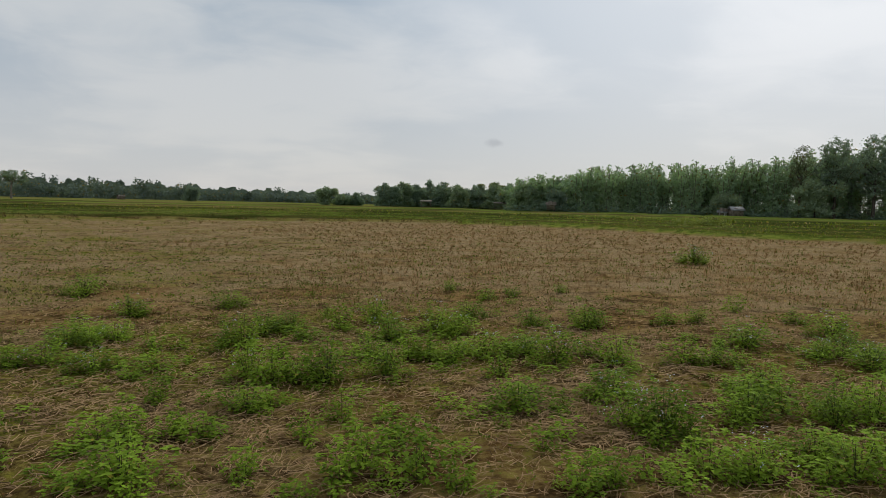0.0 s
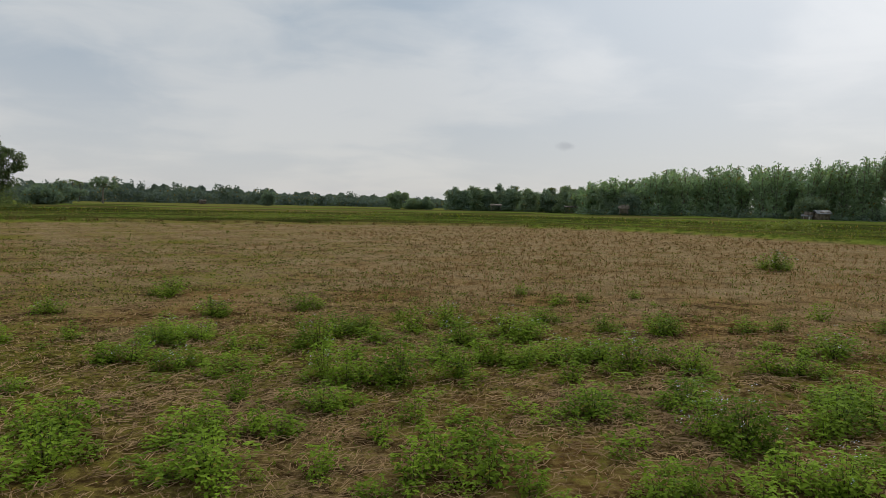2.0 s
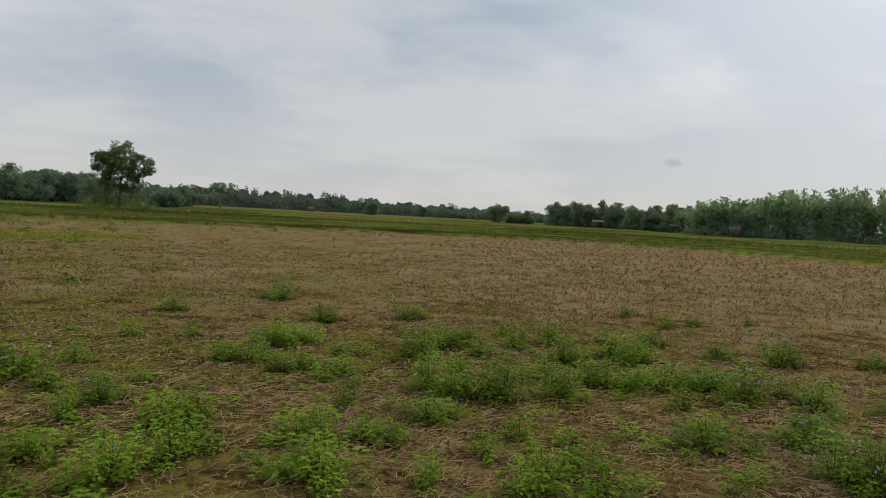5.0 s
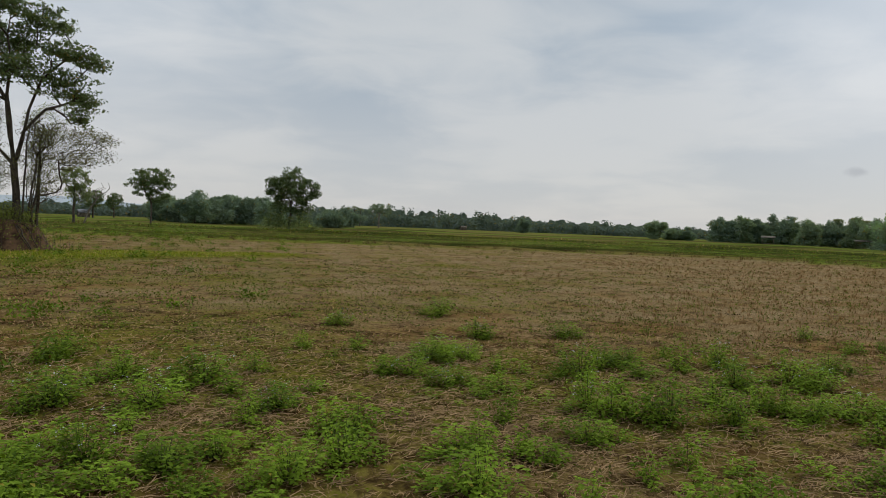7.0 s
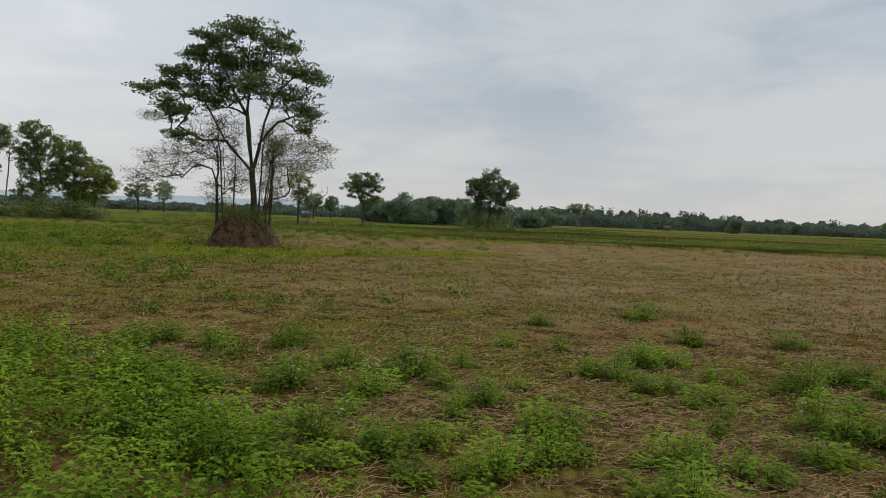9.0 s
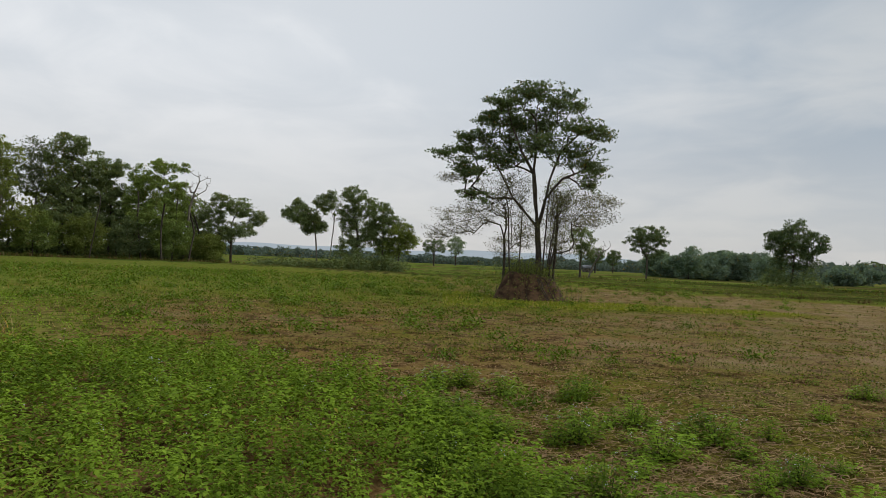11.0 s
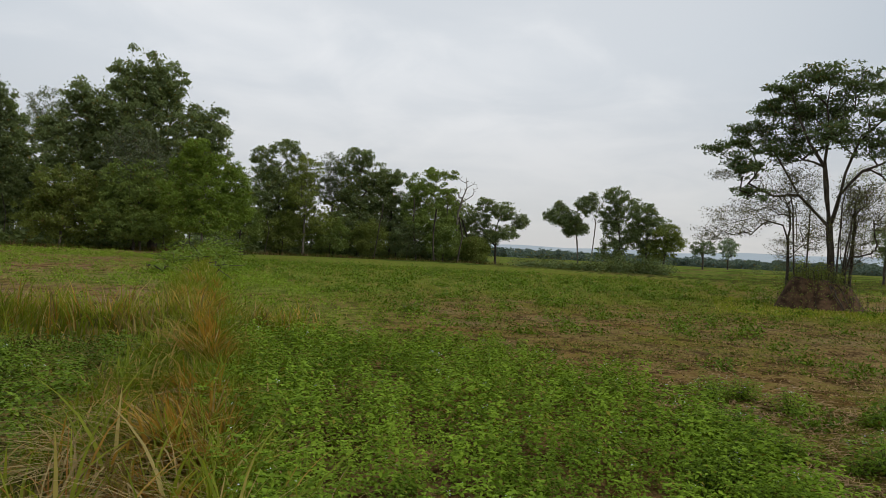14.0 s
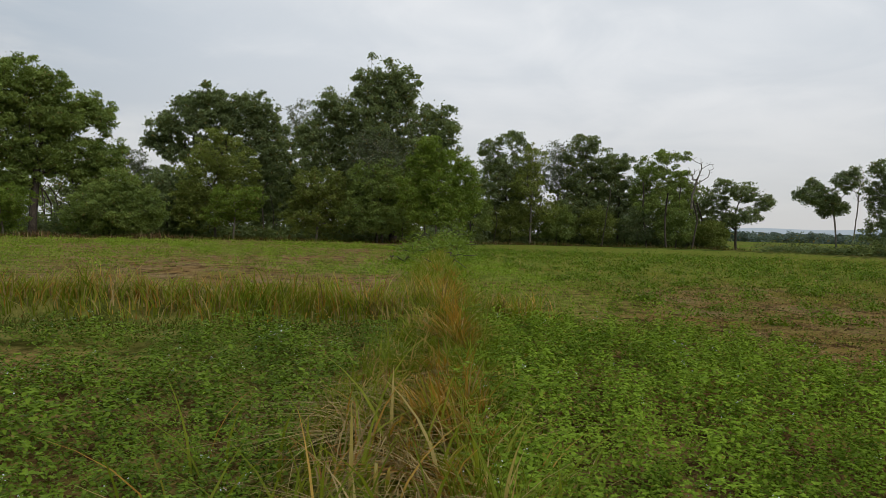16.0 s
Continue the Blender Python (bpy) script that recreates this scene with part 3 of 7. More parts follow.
mound()
tree("mound_tree", 58.32, 30.5,
     [(-0.53, -1.0, 7.81, 1.43, 1.16, 0.53), (0.57, -0.3, 7.65, 1.05, 0.9, 0.57), (-1.72, 0.3, 7.59, 0.77, 0.9, 0.49), (-2.37, 1.0, 7.13, 0.49, 0.9, 0.42), (1.38, -0.6, 7.26, 0.66, 0.9, 0.35), (-1.28, 0.0, 6.82, 1.27, 1.03, 0.78), (0.06, 0.6, 6.78, 1.27, 1.03, 0.78), (1.58, -1.0, 6.33, 1.05, 0.9, 0.42), (2.42, -0.3, 6.23, 0.61, 0.9, 0.25), (-2.63, 0.3, 6.07, 0.88, 0.9, 0.53), (-3.51, 1.0, 5.71, 0.77, 0.9, 0.42), (-4.39, -0.6, 5.29, 0.55, 0.9, 0.25), (-3.57, 0.0, 4.79, 0.61, 0.9, 0.42), (-1.47, 0.6, 5.73, 1.22, 0.98, 0.7), (0.1, -1.0, 5.61, 1.15, 0.94, 0.78), (1.4, -0.3, 5.31, 1.15, 0.94, 0.7), (2.26, 0.3, 4.74, 0.61, 0.9, 0.49), (2.07, 1.0, 4.2, 0.49, 0.9, 0.35), (-3.04, -0.6, 4.43, 0.72, 0.9, 0.38), (-1.67, 0.0, 5.01, 0.72, 0.9, 0.38), (-3.05, 0.6, 3.66, 0.83, 0.9, 0.42), (-2.29, -1.0, 3.29, 0.55, 0.9, 0.29), (-3.08, 0.2, 4.65, 0.7, 0.8, 0.28), (-2.28, -0.4, 5.25, 0.7, 0.8, 0.3), (2.12, 0.3, 5.05, 0.6, 0.8, 0.3), (1.62, -0.3, 4.35, 0.6, 0.8, 0.25), (-2.35, 0.2, 7.0, 0.7, 0.8, 0.32), (-1.95, -0.4, 7.55, 0.6, 0.7, 0.3), (-3.3, 0.1, 6.2, 0.7, 0.8, 0.28)],
     [(0.00, 0.00, 0.07), (-0.02, 0.18, 1.23), (-0.08, 0.36, 2.21)], 0.14, CROWN_DEEP, 1050, 11, 0.205, 0.18, "tall spreading tree with a dark layered crown on an earth mound", BARK, 11, 0.36, 0.50, z=1.00, sides=6, seg=0.45, tilt=1.0, rise=0.03, shell=0.15,
     arms=[[(-0.37, -0.00, 2.51), (-1.19, -0.18, 3.44), (-1.92, -0.36, 4.74), (-2.66, -0.36, 5.94), (-3.38, -0.36, 6.23)],
           [(-0.25, -0.00, 3.33), (-0.38, -0.18, 4.50), (-0.93, -0.36, 5.45), (-1.35, -0.36, 6.52), (-1.68, -0.36, 7.60)],
           [(-0.21, -0.00, 3.33), (-0.34, -0.18, 4.74), (-0.25, -0.36, 5.91), (-0.38, -0.36, 6.86), (-0.20, -0.36, 8.03)],
           [(0.15, -0.00, 3.10), (0.33, -0.18, 4.27), (0.72, -0.36, 5.43), (1.54, -0.36, 6.33), (2.27, -0.36, 6.48)],
           [(0.19, 0.00, 3.45), (0.87, 0.00, 4.38), (1.81, 0.00, 4.79), (2.33, 0.00, 4.89)],
           [(-1.19, 0.00, 3.44), (-2.10, 0.18, 3.42), (-3.05, 0.36, 3.96)]])
tree("sparse_tree", 61.07, 30.4,
     [(-1.74, -1.0, 2.47, 1.49, 1.24, 0.40), (-2.43, -0.3, 1.95, 1.17, 0.98, 0.25), (-3.01, 0.3, 1.71, 0.64, 0.90, 0.14), (-1.30, 1.0, 3.08, 1.01, 0.90, 0.37), (-0.41, -0.6, 3.81, 1.01, 0.90, 0.62), (0.48, 0.0, 4.05, 0.74, 0.90, 0.74), (0.06, 0.6, 3.11, 1.01, 0.90, 0.57), (0.78, -1.0, 1.90, 0.59, 0.90, 0.74), (-2.40, -0.3, 4.22, 0.64, 0.90, 0.17), (-0.09, 0.3, 1.22, 0.59, 0.90, 0.68)],
     [(0.00, 0.00, -0.05), (-0.01, 0.18, 0.94), (-0.02, 0.36, 1.65)], 0.06, CROWN_SPARSE, 700, 10, 0.105, 0.20, "thin many-stemmed tree with sparse fine leaves and drooping twigs", BARK, 12, 0.40, 0.36, z=1.00, seg=0.35, rise=0.02, tilt=0.8,
     arms=[[(0.01, 0.00, 2.12), (-0.07, 0.18, 3.77), (0.03, 0.36, 5.19)],
           [(-0.24, 0.00, 2.23), (-1.24, 0.00, 2.56), (-2.32, 0.00, 2.22), (-3.26, 0.00, 1.92)],
           [(0.18, 0.00, 1.18), (0.66, 0.18, 2.02), (1.09, 0.36, 2.33)],
           [(0.30, 0.00, 1.42), (0.19, 0.18, 2.83), (0.25, 0.36, 4.24)]])
tree("sparse_tree", 57.41, 30.7,
     [(0.96, -1.0, 3.40, 1.02, 0.90, 0.52), (1.80, -0.3, 3.52, 1.02, 0.90, 0.40), (2.19, 0.3, 2.88, 0.65, 0.90, 0.40), (0.78, 1.0, 2.58, 0.92, 0.90, 0.43), (1.45, -0.6, 2.69, 0.75, 0.90, 0.34), (0.32, 0.0, 3.27, 0.59, 0.90, 0.75), (0.12, 0.6, 1.52, 0.48, 0.90, 0.86), (2.38, -1.0, 3.40, 0.43, 0.90, 0.17), (0.59, -0.3, 1.65, 0.48, 0.90, 0.52)],
     [(0.00, -0.00, 0.07), (0.00, -0.09, 0.66)], 0.05, CROWN_SPARSE, 640, 9, 0.105, 0.20, "thin many-stemmed tree with sparse fine leaves", BARK, 13, 0.40, 0.36, z=0.90, seg=0.35, rise=0.02, tilt=0.8,
     arms=[[(0.06, 0.00, 1.36), (-0.04, 0.00, 2.52), (0.05, 0.00, 3.69), (0.11, 0.00, 4.39)],
           [(0.14, 0.00, 1.13), (0.38, 0.00, 2.76), (0.96, 0.00, 3.47), (2.00, 0.00, 3.81)],
           [(0.18, 0.00, 2.29), (0.98, 0.18, 2.89), (2.13, 0.36, 2.97)],
           [(-0.15, 0.00, 1.12), (-0.21, 0.18, 2.28), (-0.16, 0.36, 3.46)]])
tree("sparse_tree", 57.1, 31.2, [(0.1, 0, 2.6, 0.5, 0.5, 1.4), (0.2, 0, 4.0, 0.6, 0.6, 0.8)], [(0, 0, 0), (0.05, 0, 1.5), (0.1, 0, 3.4)], 0.06, CROWN_OLIVE, 90, 22,
     0.09, 0.2, "slender leafy stem beside the tall tree", BARK, 14, 0.5, 0.4, z=0.8, seg=0.4)

for k, (az, h, lean) in enumerate(((60.6, 4.2, -0.3), (59.9, 3.2, 0.1), (58.0, 3.9, 0.2), (57.75, 3.2, 0.5))):
    tree("slender_stem", az, 30.2 + 0.15 * k, [(lean, 0, h, 0.35, 0.35, 0.5), (lean * 0.6, 0, h * 0.7, 0.3, 0.3, 0.5)], [(0, 0, 0), (lean * 0.3, 0, h * 0.4), (lean * 0.6, 0, h * 0.75)], 0.032, CROWN_SPARSE, 30, 8,
         0.12, 0.16, "slender half-bare stem growing from the earth mound", BARK, 340 + k, 0.6, 0.4, z=0.75, seg=0.35, group="stems on the mound")

# ---- lone trees out in the paddies ----
tree("paddy_tree", 49.4, 118, [(0, 0, 7.6, 3.0, 3.0, 1.5), (-2.1, 0, 6.3, 1.6, 1.6, 1.0), (2.0, 0, 6.6, 1.7, 1.6, 1.1), (0.8, 0, 4.4, 1.7, 1.2, 1.0), (-0.9, 0, 5.0, 1.5, 1.2, 0.9), (0, 0, 6.3, 2.4, 2, 1.2)],
     [(0, 0, 0), (0.1, 0, 2.0), (0, 0, 3.4)], 0.13, CROWN_DEEP, 80, 46, 0.36, 0.42, "slender tree with an umbrella crown standing in the paddies", seed=21, flat=0.5, seg=0.9)
tree("paddy_tree", 39.0, 104, [(0, 0, 6.7, 2.5, 2.4, 1.7), (0.2, 0, 8.4, 1.5, 1.5, 0.9), (-2.3, 0, 6.8, 1.2, 1.3, 1.0), (2.6, 0, 6.6, 1.3, 1.2, 1.1), (-1.6, 0, 4.9, 1.3, 1.2, 0.8), (1.8, 0, 4.6, 1.4, 1.2, 0.9), (3.5, 0, 5.3, 0.8, 0.8, 0.7), (-3.2, 0, 5.4, 0.7, 0.8, 0.6), (-1.2, 0, 3.4, 1.5, 1.2, 0.9), (1.5, 0, 3.2, 1.5, 1.2, 0.9), (0.2, 0, 5.0, 2.0, 1.6, 1.2), (-2.0, 0, 1.5, 1.6, 1.2, 1.2), (0.8, 0, 1.3, 1.7, 1.2, 1.0)],
     [(-0.3, 0, 0), (0.0, 0, 2.0), (0, 0, 4.4)], 0.16, CROWN_DEEP, 150, 52, 0.34, 0.55, "leafy tree with an uneven crown and shrubs at its foot", seed=22, flat=0.6, seg=0.9,
     arms=[[(-0.9, 0, 3.4), (-1.7, 0, 5.6)], [(0.9, 0, 3.2), (2.0, 0, 5.4)]])
tree("paddy_tree", 54.6, 92, [(0, 0, 5.2, 1.9, 1.6, 1.6), (0.5, 0, 3.4, 1.3, 1.1, 1.0)], [(0, 0, 0), (0, 0, 1.6), (0.1, 0, 3.4)], 0.14, CROWN_DARK, 60, 36, 0.26, 0.36,
     "small leafy tree behind the earth mound", seed=23, seg=0.7)
tree("dead_tree", 53.6, 93, [(1.5, 0, 4.6, 0.9, 0.6, 0.9), (0.6, 0, 4.0, 0.8, 0.6, 1.0)], [(-0.6, 0, 0), (0.0, 0, 1.8), (0.8, 0, 3.2)], 0.10, CROWN_OLIVE, 24, 0, 0.2, 0.2,
     "bare dead tree with a leaning trunk", BARK_PALE, 24, seg=0.5)
tree("paddy_tree", 66.4, 190, [(0, 0, 5.6, 3.3, 3, 2.2)], [(0, 0, 0), (0, 0, 3)], 0.2, CROWN_DEEP, 50, 34, 0.42, 0.55, "rounded tree far out in the paddies", seed=25)
tree("paddy_tree", 64.6, 230, [(0, 0, 6.6, 3.0, 3, 3.0)], [(0, 0, 0), (0, 0, 3)], 0.2, WOODS_MID_HAZED, 50, 34, 0.5, 0.6, "rounded tree far out in the paddies", seed=26)
tree("paddy_tree", 53.3, 210, [(0, 0, 5.4, 2.6, 3, 2.4)], [(0, 0, 0), (0, 0, 3)], 0.2, CROWN_DEEP, 50, 34, 0.45, 0.55, "rounded tree far out in the paddies", seed=27)
tree("paddy_tree", 51.9, 250, [(0, 0, 5.4, 2.6, 3, 2.6)], [(0, 0, 0), (0, 0, 3)], 0.2, CROWN_DEEP, 50, 34, 0.5, 0.55, "rounded tree far out in the paddies", seed=28)

# ---- the clump and the forest along the end of the field ----
FOREST = "trees of the forest edge"
tree("dead_tree", 74.9, 93, [(0.3, 0, 7.8, 0.8, 0.6, 1.9), (0.8, 0, 8.8, 0.6, 0.5, 0.8)], [(-0.3, 0, 0), (0, 0, 3.0), (0.2, 0, 5.5)], 0.07, CROWN_PALE, 110, 0, 0.2, 0.2,
     "bare grey tree with fine upright twigs", BARK_PALE, 32, seg=0.5)
tree("dead_tree", 86.0, 96, [(1.2, 0, 10.4, 1.7, 0.8, 1.7), (2.6, 0, 11.0, 0.9, 0.5, 0.7), (0.2, 0, 9.0, 1.0, 0.8, 2.0)], [(-0.4, 0, 0), (0, 0, 3.5), (0.2, 0, 7.0), (0.7, 0, 9.0)], 0.15, CROWN_PALE, 60, 0, 0.2, 0.2,
     "tall bare dead tree with twisted limbs", BARK_PALE, 42, seg=0.6)
tree("great_tree", 109.62, 80.2, [(-1.3, -1, 18, 3.5, 3, 2.9), (-3.3, -0.3, 16.1, 2.6, 2.3, 2.7), (0.9, 0.3, 16.9, 2.2, 2.5, 3), (4.6, 1, 14, 2.7, 2.3, 2.7), (6, -0.7, 11.9, 1.7, 1.9, 2.3), (-7.3, 0, 15.2, 2.1, 1.9, 2.2), (-5.7, 0.7, 13.2, 3.1, 2.7, 2.6), (-1.6, -1, 12.9, 5.5, 4.5, 3.3), (-9.4, -0.3, 12.1, 2.3, 1.9, 2), (-7.7, 0.3, 9.7, 3.8, 3.2, 2.9), (0.4, 1, 9.5, 6.2, 4.5, 3.1), (3.9, -0.7, 8.7, 3.3, 2.8, 2.9), (-3, 0, 6.5, 4.6, 3.9, 2.9)],
     [(0, 0, 0), (-0.3, 0, 5.9), (-0.9, 0, 11.5)], 0.42, CROWN_DARK, 560, 79, 0.40, 0.50, "great dark tree towering over the forest edge", BARK, 500, 0.65, 0.55, group=FOREST, seg=1.2, shell=0.25)
tree("great_tree", 123.27, 90.3, [(-2.8, -1, 14.5, 3.7, 3.1, 3.1), (-1.3, -0.3, 16.8, 2.6, 2.2, 1.8), (3.7, 0.3, 16, 3.4, 2.9, 2.3), (4.8, 1, 13, 3.4, 3, 3.5), (5.9, -0.7, 9.3, 2.5, 3.1, 3.7), (-6.1, 0, 13.1, 2.8, 2.4, 2), (-7.5, 0.7, 11.4, 1.9, 1.6, 1.3), (1.5, -1, 14.4, 2.8, 2.4, 2.6), (-5.2, -0.3, 10.6, 2.3, 2, 1.8), (4, 0.3, 5.7, 3.5, 3.4, 4), (0.4, 1, 10.9, 2.9, 2.5, 2.9)],
     [(0, 0, 0), (-0.0, 0, 5.2), (-0.1, 0, 10.2)], 0.36, CROWN_DARK, 430, 77, 0.42, 0.50, "broad dark tree with two lobes in the forest", BARK, 501, 0.65, 0.55, group=FOREST, seg=1.2, shell=0.25)
tree("olive_tree", 123.61, 78.3, [(0.1, -1, 8.7, 2.7, 2.4, 2.9), (-1.6, -0.3, 6.3, 2.7, 2.4, 2.9), (2.5, 0.3, 7.1, 2.3, 2.3, 2.7), (-0.4, 1, 3.5, 3.9, 3.3, 2.7), (-2.6, -0.7, 3.6, 1.9, 2.2, 2.5)],
     [(0, 0, 0), (-0.1, 0, 3.2), (-0.2, 0, 6.4)], 0.13, CROWN_OLIVE, 220, 56, 0.33, 0.45, "dull olive tree before the dark forest", BARK, 502, 0.60, 0.55, group=FOREST)
tree("light_tree", 122.31, 72.3, [(0.2, -1, 4.1, 2.5, 2.1, 1.3), (1.8, -0.3, 4.2, 1.4, 1.2, 1.1), (-1.1, 0.3, 2.8, 1.8, 1.5, 1.3), (0.7, 1, 2.9, 2, 1.7, 1.2)],
     [(0, 0, 0), (0.1, 0, 1.5), (0.2, 0, 3.0)], 0.09, CROWN_LIGHT, 90, 51, 0.29, 0.36, "small yellow-green tree with pale stems before the forest", BARK_PALE, 503, 0.60, 0.55)
tree("dark_tree", 118.77, 97.3, [(0.8, -1, 10, 2.4, 3, 3.5), (-0.8, -0.3, 5.4, 2.8, 3.3, 3.9), (1.7, 0.3, 4.8, 2.8, 3, 3.5), (-1.8, 1, 3.1, 2.4, 2, 2.4)],
     [(0, 0, 0), (-0.0, 0, 3.8), (-0.0, 0, 7.4)], 0.20, CROWN_DARK, 120, 66, 0.44, 0.55, "dark dense tree deep in the forest", BARK, 504, 0.60, 0.55, group=FOREST)
tree("pale_tree", 116.86, 100.3, [(-0.5, -1, 17, 2.4, 2.1, 2.3), (-1.6, -0.3, 14.3, 2.4, 2.1, 2.1), (0.7, 0.3, 14.4, 2.3, 1.9, 2.1)],
     [(0, 0, 0), (-0.1, 0, 5.4), (-0.2, 0, 10.6)], 0.16, CROWN_PALE, 130, 21, 0.29, 0.50, "pale thin-leaved tall tree behind the forest edge", BARK_PALE, 505, 0.60, 0.55, group=FOREST, seg=0.8)
tree("twiggy_tree", 110.54, 76.2, [(-0.9, -1, 10.2, 2.8, 2.4, 2.2), (1, -0.3, 8.8, 2.2, 2.1, 2.5), (-2.3, 0.3, 8.6, 1.9, 2.1, 2.5)],
     [(0, 0, 0), (-0.1, 0, 3.5), (-0.4, 0, 6.8)], 0.13, CROWN_PALE, 200, 17, 0.24, 0.40, "half-bare tan tree before the great tree", BARK_PALE, 506, 0.60, 0.55, group=FOREST, seg=0.7)
tree("leafy_tree", 115.84, 75.2, [(0.1, -1, 5.9, 2.7, 2.3, 2.1), (-1.3, -0.3, 3.2, 2.6, 2.2, 2.3), (2.3, 0.3, 4.5, 2.8, 2.4, 2.7), (0.5, 1, 2.7, 3.7, 3.1, 2.1)],
     [(0, 0, 0), (0.1, 0, 2.2), (0.2, 0, 4.4)], 0.12, CROWN_OLIVE, 210, 56, 0.31, 0.42, "dull green tree with pale stems before the forest", BARK_PALE, 507, 0.60, 0.55, group=FOREST)
tree("leafy_tree", 110.99, 74.2, [(-0.2, -1, 6.4, 3.1, 2.7, 2.4), (-1.5, -0.3, 3.7, 3.3, 2.8, 2.4), (2.5, 0.3, 6, 2.8, 2.4, 2.4), (2.3, 1, 3.2, 3.6, 3.1, 2), (-0, -0.7, 2.6, 4.2, 3.6, 1.7)],
     [(0, 0, 0), (0.1, 0, 2.5), (0.3, 0, 4.8)], 0.13, CROWN_MID, 250, 58, 0.31, 0.42, "leafy mid-green tree before the great tree", BARK, 508, 0.60, 0.55, group=FOREST)
tree("leafy_tree", 131.07, 73.3, [(-0.5, -1, 2.9, 3.3, 2.8, 2.1), (2.2, -0.3, 2.5, 2.7, 2.3, 2.1), (-1.8, 0.3, 1.8, 2.4, 2, 1.7), (1.1, 1, 1.6, 3.6, 3, 1.4)],
     [(0, 0, 0), (0.0, 0, 1.4), (0.1, 0, 2.8)], 0.12, CROWN_MID, 170, 56, 0.31, 0.42, "bushy green tree at the foot of the forest", BARK, 509, 0.60, 0.55, group=FOREST)
tree("leafy_tree", 127.11, 82.3, [(-0.6, -1, 3.9, 2.7, 2.9, 3.5), (1.8, -0.3, 3.4, 2.7, 2.9, 3.5), (-2.2, 0.3, 2.6, 2.4, 2, 2.4), (0.4, 1, 6, 2, 1.7, 2)],
     [(0, 0, 0), (-0.0, 0, 2.2), (-0.1, 0, 4.4)], 0.14, CROWN_DARK, 170, 58, 0.35, 0.46, "dark bushy tree at the foot of the forest", BARK, 510, 0.60, 0.55, group=FOREST)
tree("pale_tree", 129.27, 96.3, [(-0.3, -1, 9.8, 1.7, 1.5, 1.1), (-1.1, -0.3, 8.5, 1.7, 1.5, 1.2), (0.5, 0.3, 8.6, 1.1, 0.9, 1.1)],
     [(0, 0, 0), (-0.0, 0, 3.1), (-0.2, 0, 6.0)], 0.10, CROWN_PALE, 60, 19, 0.29, 0.42, "slender pale tree in a gap of the forest", BARK_PALE, 511, 0.60, 0.55, group=FOREST, seg=0.8)
tree("great_tree", 136.00, 78.3, [(-1.4, -1, 15.1, 2.9, 2.5, 1.9), (1.2, -0.3, 15.1, 2, 1.7, 1.3), (2.9, 0.3, 13.4, 3, 2.6, 1.6), (5.1, 1, 12.6, 2.2, 1.8, 1.4), (5.9, -0.7, 11.5, 1.4, 1.2, 1.3), (-1.8, 0, 13.4, 3.8, 3.2, 1.6), (0.5, 0.7, 11.6, 3.8, 3.2, 1.4), (-4.9, -1, 13.8, 4.4, 3.8, 2.9), (-3.6, -0.3, 9.8, 3.8, 3.2, 2.5), (0.5, 0.3, 8.3, 3.8, 3.2, 2.3), (3.4, 1, 8.2, 3.8, 3.2, 2.3), (6.5, -0.7, 7.9, 1.9, 1.9, 2.3), (6, 0, 5.6, 3.2, 2.7, 2), (-1.8, 0.7, 6.2, 3.2, 2.7, 2), (2.4, -1, 11.2, 2.5, 2.2, 1.1)],
     [(0, 0, 0), (0.2, 0, 4.8), (0.7, 0, 9.4)], 0.36, CROWN_MID, 680, 77, 0.35, 0.46, "large open-crowned tree with a dark trunk beside the field", BARK, 512, 0.55, 0.55, group=FOREST, seg=1.0, rise=0.05)
tree("leafy_tree", 130.28, 74.3, [(-0.1, -1, 4.4, 3, 2.6, 1.9), (-1.7, -0.3, 2.7, 2.8, 2.4, 2), (1.7, 0.3, 3.1, 2.4, 2, 2), (0.2, 1, 1.7, 3.6, 3.1, 1.4)],
     [(0, 0, 0), (0.0, 0, 1.8), (0.0, 0, 3.5)], 0.12, CROWN_MID, 180, 56, 0.31, 0.42, "bushy green tree at the foot of the forest", BARK, 513, 0.60, 0.55, group=FOREST)
tree("light_tree", 137.77, 72.3, [(0.2, -1, 3.5, 2, 1.7, 1.2), (-1.1, -0.3, 2.8, 2.3, 2, 1.4), (-0.2, 0.3, 1.6, 2.1, 1.8, 1.3)],
     [(0, 0, 0), (-0.1, 0, 1.3), (-0.2, 0, 2.6)], 0.09, CROWN_LIGHT, 80, 49, 0.29, 0.36, "small yellow-green tree before the forest", BARK_PALE, 514, 0.60, 0.55)
tree("forest_tree", 100.38, 97.2, [(0.4, -1, 14.4, 2.2, 1.9, 1.1), (-2.6, -0.3, 13.2, 1.7, 1.5, 1.1), (2.2, 0.3, 13.4, 1.3, 1.1, 0.9), (-0.5, 1, 11.1, 3.8, 3.2, 2.2), (-1.3, -0.7, 7.4, 3.6, 3.1, 3.2), (1.5, 0, 8.3, 2.4, 2.7, 3.2), (-0.8, 0.7, 3.8, 3.6, 3.1, 2.4)],
     [(0, 0, 0), (-0.0, 0, 4.3), (-0.1, 0, 8.5)], 0.17, CROWN_DARK, 190, 64, 0.37, 0.48, "tall dark tree in the forest edge", BARK, 515, 0.60, 0.55, group=FOREST)
